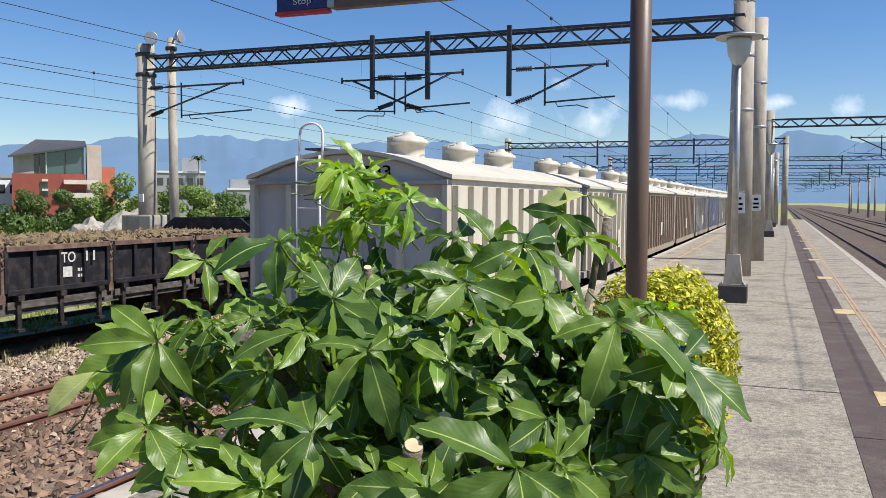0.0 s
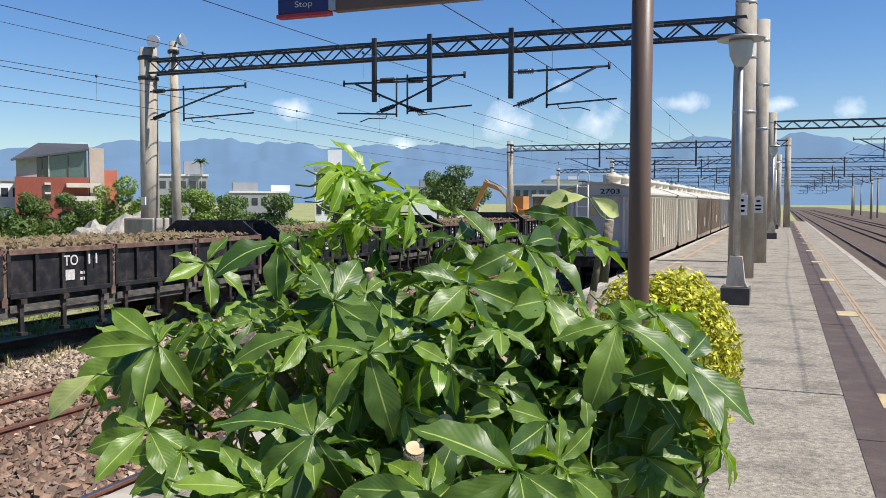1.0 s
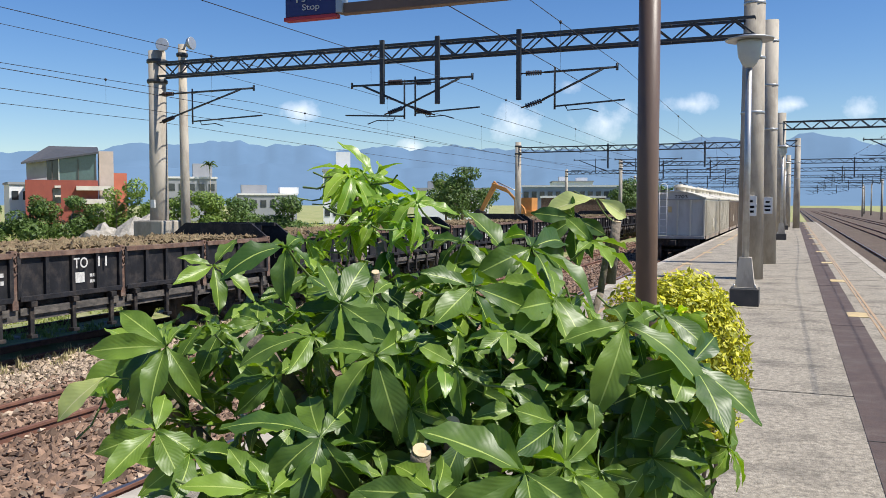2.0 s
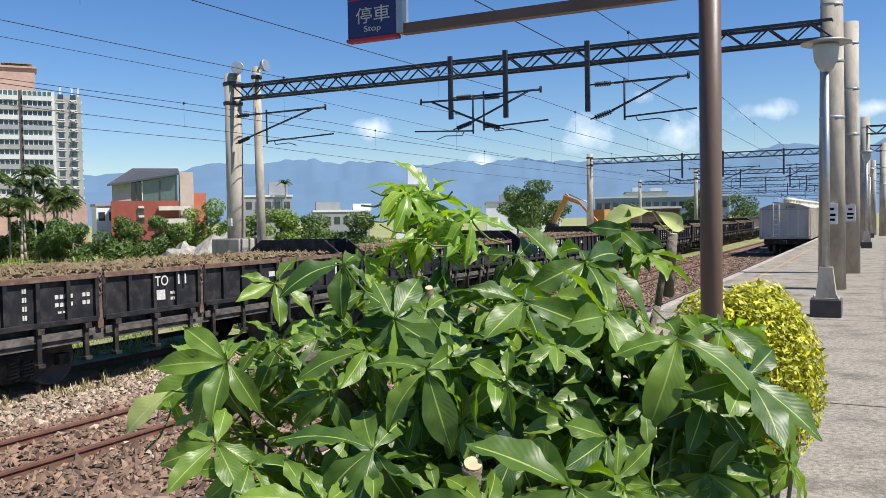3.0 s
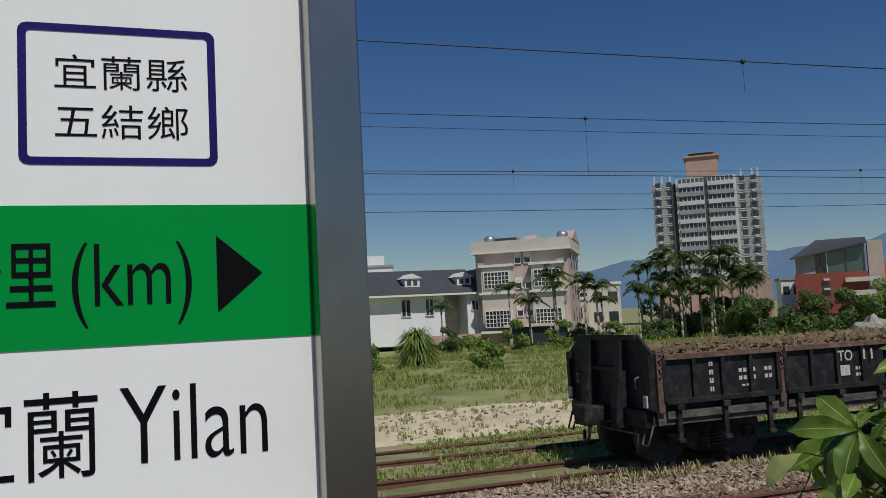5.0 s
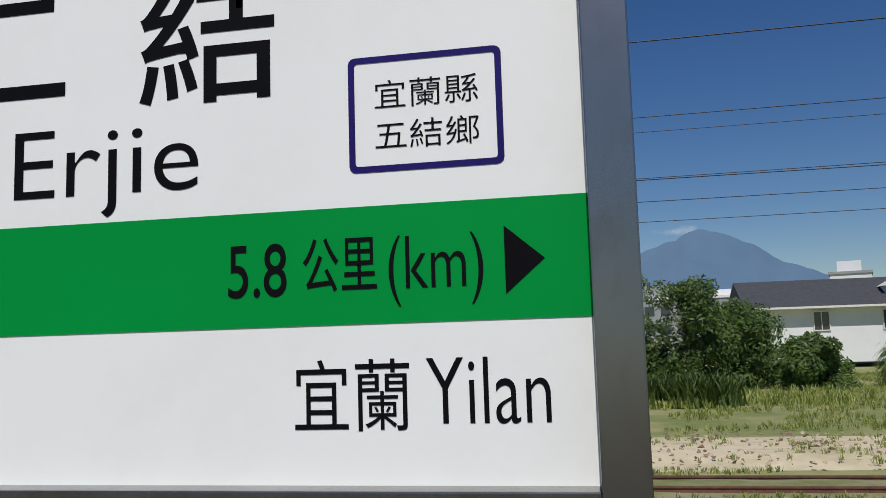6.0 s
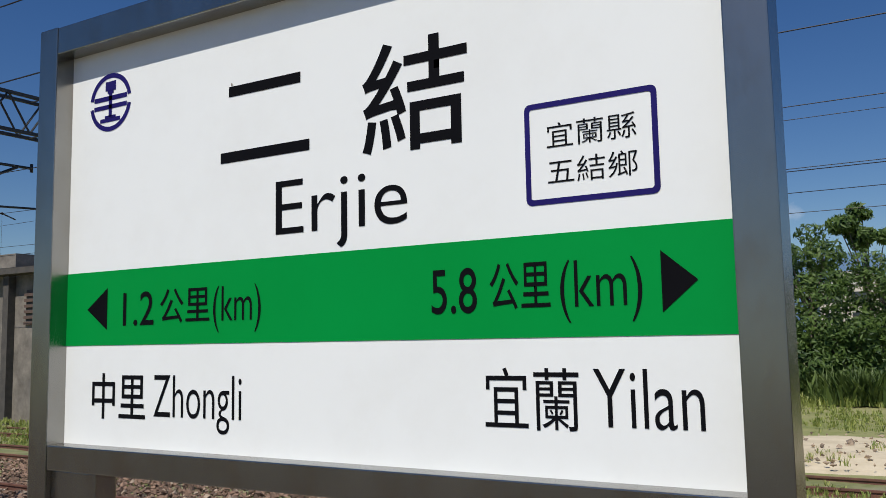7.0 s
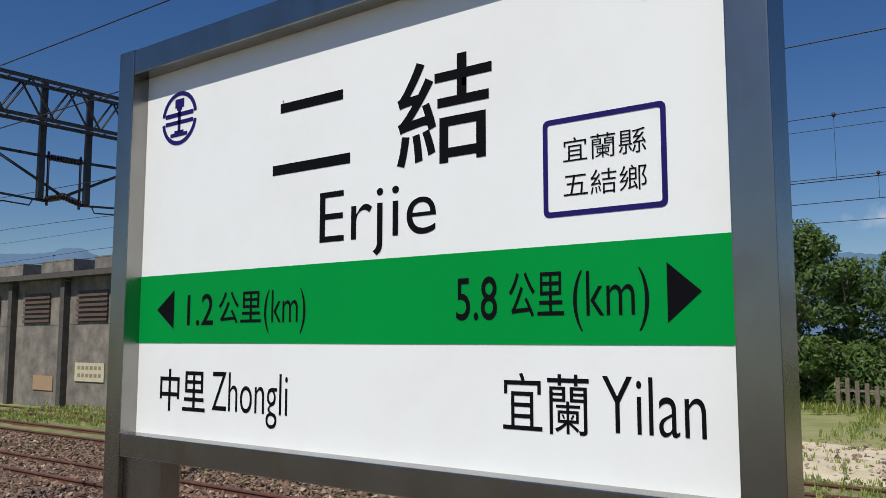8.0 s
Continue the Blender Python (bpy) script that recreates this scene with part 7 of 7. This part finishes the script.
# overgrown edge west of the board
for k, (x, y, h, s) in enumerate(((-36.5, -9.4, 8.3, 2.3), (-37.5, -7.2, 6.3, 2.4), (-38, -4.4, 7.8, 2.2), (-40, -1.4, 6.2, 2.3), (-44, 0.8, 6.2, 2.6), (-45, 4.0, 5.6, 2.7), (-46, 7.4, 4.8, 2.5), (-37, -12.4, 7.0, 2.6), (-36.5, -16, 6.6, 2.6),
                                  (-39, -20, 7.0, 3.0), (-44, 9.8, 2.6, 1.8), (-52, 11.2, 2.6, 1.8), (-37.2, -8.4, 3.2, 1.7), (-37.4, -5.8, 3.0, 1.8), (-38.4, -3.0, 3.2, 1.9))):
    tree(x, y, h, s, 11000, 0.13, M_TREE, "tall overgrown green tree draped with creepers", 400 + k, 0.13, low=-0.1, lumps=30)
tree(-52, -3.2, 11.2, 1.9, 2600, 0.2, M_TREE, "tall thin tree with an airy crown far off", 420, 0.15, low=0.5)
tufts("tall_grass", 700, (-36, -33.8, -4, 4.6), 1.0, M_PALM, "tall reedy grass in front of the trees", blades=14, seed=12)
tufts("bank_grass", 1500, (-41, -33, -18, 12), 0.35, M_GRASS, "rough grass in front of the trees", blades=10, seed=14)
tufts("tall_field_grass", 800, (-66, -50, 18, 38), 0.35, M_GRASS, "tall grass and shrubs by the houses", blades=10, seed=13)
for k, (x, y, h, s) in enumerate(((-55, 24.6, 2.4, 1.3), (-60, 21.5, 2.0, 1.2), (-54, 27.2, 2.2, 1.2), (-61, 33, 1.8, 1.4), (-62, 36, 1.7, 1.3), (-59, 38.5, 1.8, 1.5), (-40, 16.2, 1.3, 1.0), (-36, 21.0, 1.2, 1.2), (-62, 24, 1.6, 1.2))):
    tree(x, y, h, s, 1500, 0.14, M_TREE if k % 2 else M_TREEL, "leafy green shrub at the meadow's edge", 500 + k, 0.05, low=-0.1, name="shrub", lumps=7)


def spiky_bush(x, y, height):
    p = thing("spiky_bush", (x, y, GZ), "large round bush of long strap-shaped leaves", "bush")
    rng = random.Random(8)
    vs, fs = [], []
    for _ in range(900):
        a, up = rng.uniform(0, 6.283), rng.uniform(0.05, 1.0)
        d = Vector((math.cos(a), math.sin(a), 0))
        s = Vector((-d.y, d.x, 0))
        b = Vector((x, y, GZ + rng.uniform(0.2, height * 0.62))) + d * rng.uniform(0, 0.35)
        L = rng.uniform(0.95, 1.6)
        i = len(vs)
        for j in range(5):
            u = j / 4
            c = b + d * (L * u * (1.05 - 0.5 * up)) + Vector((0, 0, L * (1.1 * up * u - 0.85 * u * u)))
            w = 0.045 * (1 - u ** 2) + 0.004
            vs += [tuple(c - s * w), tuple(c + s * w)]
        fs += [(i + 2 * j, i + 2 * j + 1, i + 2 * j + 3, i + 2 * j + 2) for j in range(4)]
    f = new("strap_leaves", from_arrays("strap_leaves", vs, fs, M_TREEL))
    f.parent = p
    f.matrix_parent_inverse = world_of(p).inverted()
    bm = bmesh.new()
    for k in range(4):
        rod(bm, (x + rng.uniform(-0.2, 0.2), y + rng.uniform(-0.2, 0.2), GZ), (x + rng.uniform(-0.4, 0.4), y + rng.uniform(-0.4, 0.4), GZ + height * 0.6), 0.07, 0.05, 7)
    part("stem", bm, M_BARK, p)


spiky_bush(-45.7, 14.25, 2.9)


def fence():
    f = thing("picket_fence", (-35.5, -6, GZ), "weathered wooden picket fence half hidden by creepers", "fence")
    rng = random.Random(6)
    for k in range(8):
        y = -7.4 + 0.34 * k
        bm = bmesh.new()
        vs = box(bm, -34.9, y, GZ, -34.84, y + 0.15, GZ + 1.2 + rng.uniform(-0.2, 0.15))
        part("picket", bm, M_BARK, f)
    slab("rail", (-34.99, -7.5, GZ + 0.75, -34.905, -4.8, GZ + 0.84), M_SLEEPER, f)


fence()


def digger():
    d = thing("excavator", (-20, 62, GZ), "orange excavator with its arm raised behind the wagons", "excavator")
    slab("cab", (-18.8, 63.2, 0.2, -17.4, 64.8, 2.0), M_DIGGER, d)
    slab("tracks", (-19.6, 62.8, GZ, -16.8, 65.2, -0.2), M_BLACKW, d, "black crawler tracks")
    slab("body", (-18.6, 62.9, -0.2, -16.6, 65.1, 1.0), M_DIGGER, d, bevel=0.05)
    bm = bmesh.new()
    prism(bm, [(-17.6, 0.8), (-17.7, 1.2), (-19.2, 2.75), (-20.3, 3.15), (-20.3, 2.85), (-19.0, 2.35)], "y", 62.2, 62.5)
    part("boom", bm, M_DIGGER, d)
    bm = bmesh.new()
    prism(bm, [(-20.25, 3.3), (-19.95, 3.0), (-21.2, 0.9), (-21.45, 1.0)], "y", 62.55, 62.8)
    part("stick", bm, M_DIGGER, d)
    bm = bmesh.new()
    prism(bm, [(-21.6, 1.1), (-21.0, 0.9), (-21.1, 0.2), (-21.7, 0.0), (-21.9, 0.6)], "y", 62.3, 63.1)
    part("bucket", bm, M_BLACKW, d)
    bm = bmesh.new()
    rod(bm, (-17.9, 62.35, 2.3), (-19.9, 62.35, 3.2), 0.05, seg=8)
    part("hydraulic_ram", bm, M_GALV, d)
    d.location += Vector((-1.1, 0, 0.1))


digger()


def rubble():
    for k, (x, y, r, h) in enumerate(((-20.2, 23.0, 2.0, 2.1), (-22.0, 25.4, 2.0, 2.2), (-23.6, 24.6, 1.6, 1.9))):
        bm = bmesh.new()
        bmesh.ops.create_icosphere(bm, subdivisions=4, radius=1.0)
        for v in bm.verts:
            n = noise.fractal(v.co * 2.2 + Vector((k * 7, 0, 0)), 1.0, 2.0, 5)
            v.co = Vector((v.co.x * r, v.co.y * r, max(v.co.z, -0.2) * h)) * (1 + 0.22 * n)
        tagged(part("rubble_heap", bm, M_RUBBLE), "pale heap of earth and rubble beside the mast", "rubble heap", "rubble heaps").location = (x, y, GZ)


rubble()


def bare_posts():
    """Thin leaning posts and a stay wire behind the first wagons."""
    s = thing("switch_stand", (-9.9, 118, GZ), "small dark switch stand beside the far track", "switch stand")
    bm = bmesh.new()
    rod(bm, (-9.9, 118, GZ), (-9.9, 118, 0.3), 0.12, 0.09, 8)
    box(bm, -10.2, 117.9, -0.1, -9.6, 118.1, 0.4)
    part("post", bm, M_BLACKW, s)


bare_posts()

# ---- mountains ----


def mountains():
    n = 900
    for name, dist, amp, seed, lo in (("backdrop_near_ridge", 2300, 1.0, 3.0, 0.78), ("backdrop_far_ridge", 2900, 1.22, 9.0, 0.9)):
        vs, fs = [], []
        for i in range(n + 1):
            a = radians(-75 + 250 * i / n)
            d = Vector((-math.sin(a), math.cos(a), 0))
            deg = math.degrees(a)
            shape = 0.064 + 0.012 * math.sin(deg * 0.11 + seed) + 0.014 * noise.noise((deg * 0.07, seed, 0)) + 0.007 * noise.noise((deg * 0.25, seed, 1)) + 0.0045 * noise.noise((deg * 0.6, seed, 2)) + 0.0022 * noise.noise((deg * 1.7, seed, 4)) + 0.001 * noise.noise((deg * 5.0, seed, 6))
            if deg < 5:
                shape *= max(0.25, 1 - (5 - deg) / 45)
            if 76 < deg < 104:
                shape += 0.045 * (math.exp(-((deg - 84) / 5.5) ** 2) - 0.12 if abs(deg - 84) < 8 else 0) * (1 if amp > 1.1 else 0)
            if 24 < deg < 84:
                shape *= 1 - 0.42 * min(1, (deg - 24) / 22) * min(1, (84 - deg) / 16) * (1 if amp < 1.1 else 0.85)
            h = 1.12 * dist * shape * amp * lo
            for j in range(7):
                u = j / 6
                r = dist - 500 * (1 - u)
                vs.append((d.x * r, d.y * r, GZ - 5 + h * u ** 1.3 * (1 + (0.16 * noise.noise((deg * 0.5, u * 4, seed)) if 0 < j < 6 else 0))))
        for i in range(n):
            for j in range(6):
                a = i * 7 + j
                fs.append((a, a + 7, a + 8, a + 1))
        # the ridges' haze comes only from this blue, glowing colour
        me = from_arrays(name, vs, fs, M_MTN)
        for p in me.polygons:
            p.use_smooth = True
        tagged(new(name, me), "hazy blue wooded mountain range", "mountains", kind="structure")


mountains()


def motions():
    for k, c in enumerate(cars):
        rows = []
        for t, y in RUN:
            yy = y + PITCH * k
            turn = math.degrees(math.atan2(bend(yy + CAR) - bend(yy), CAR))
            rows.append((t, pose(-4.93 + bend(yy), yy, RZ, 0, 0, -turn)))
        walk(c, rows)


motions()
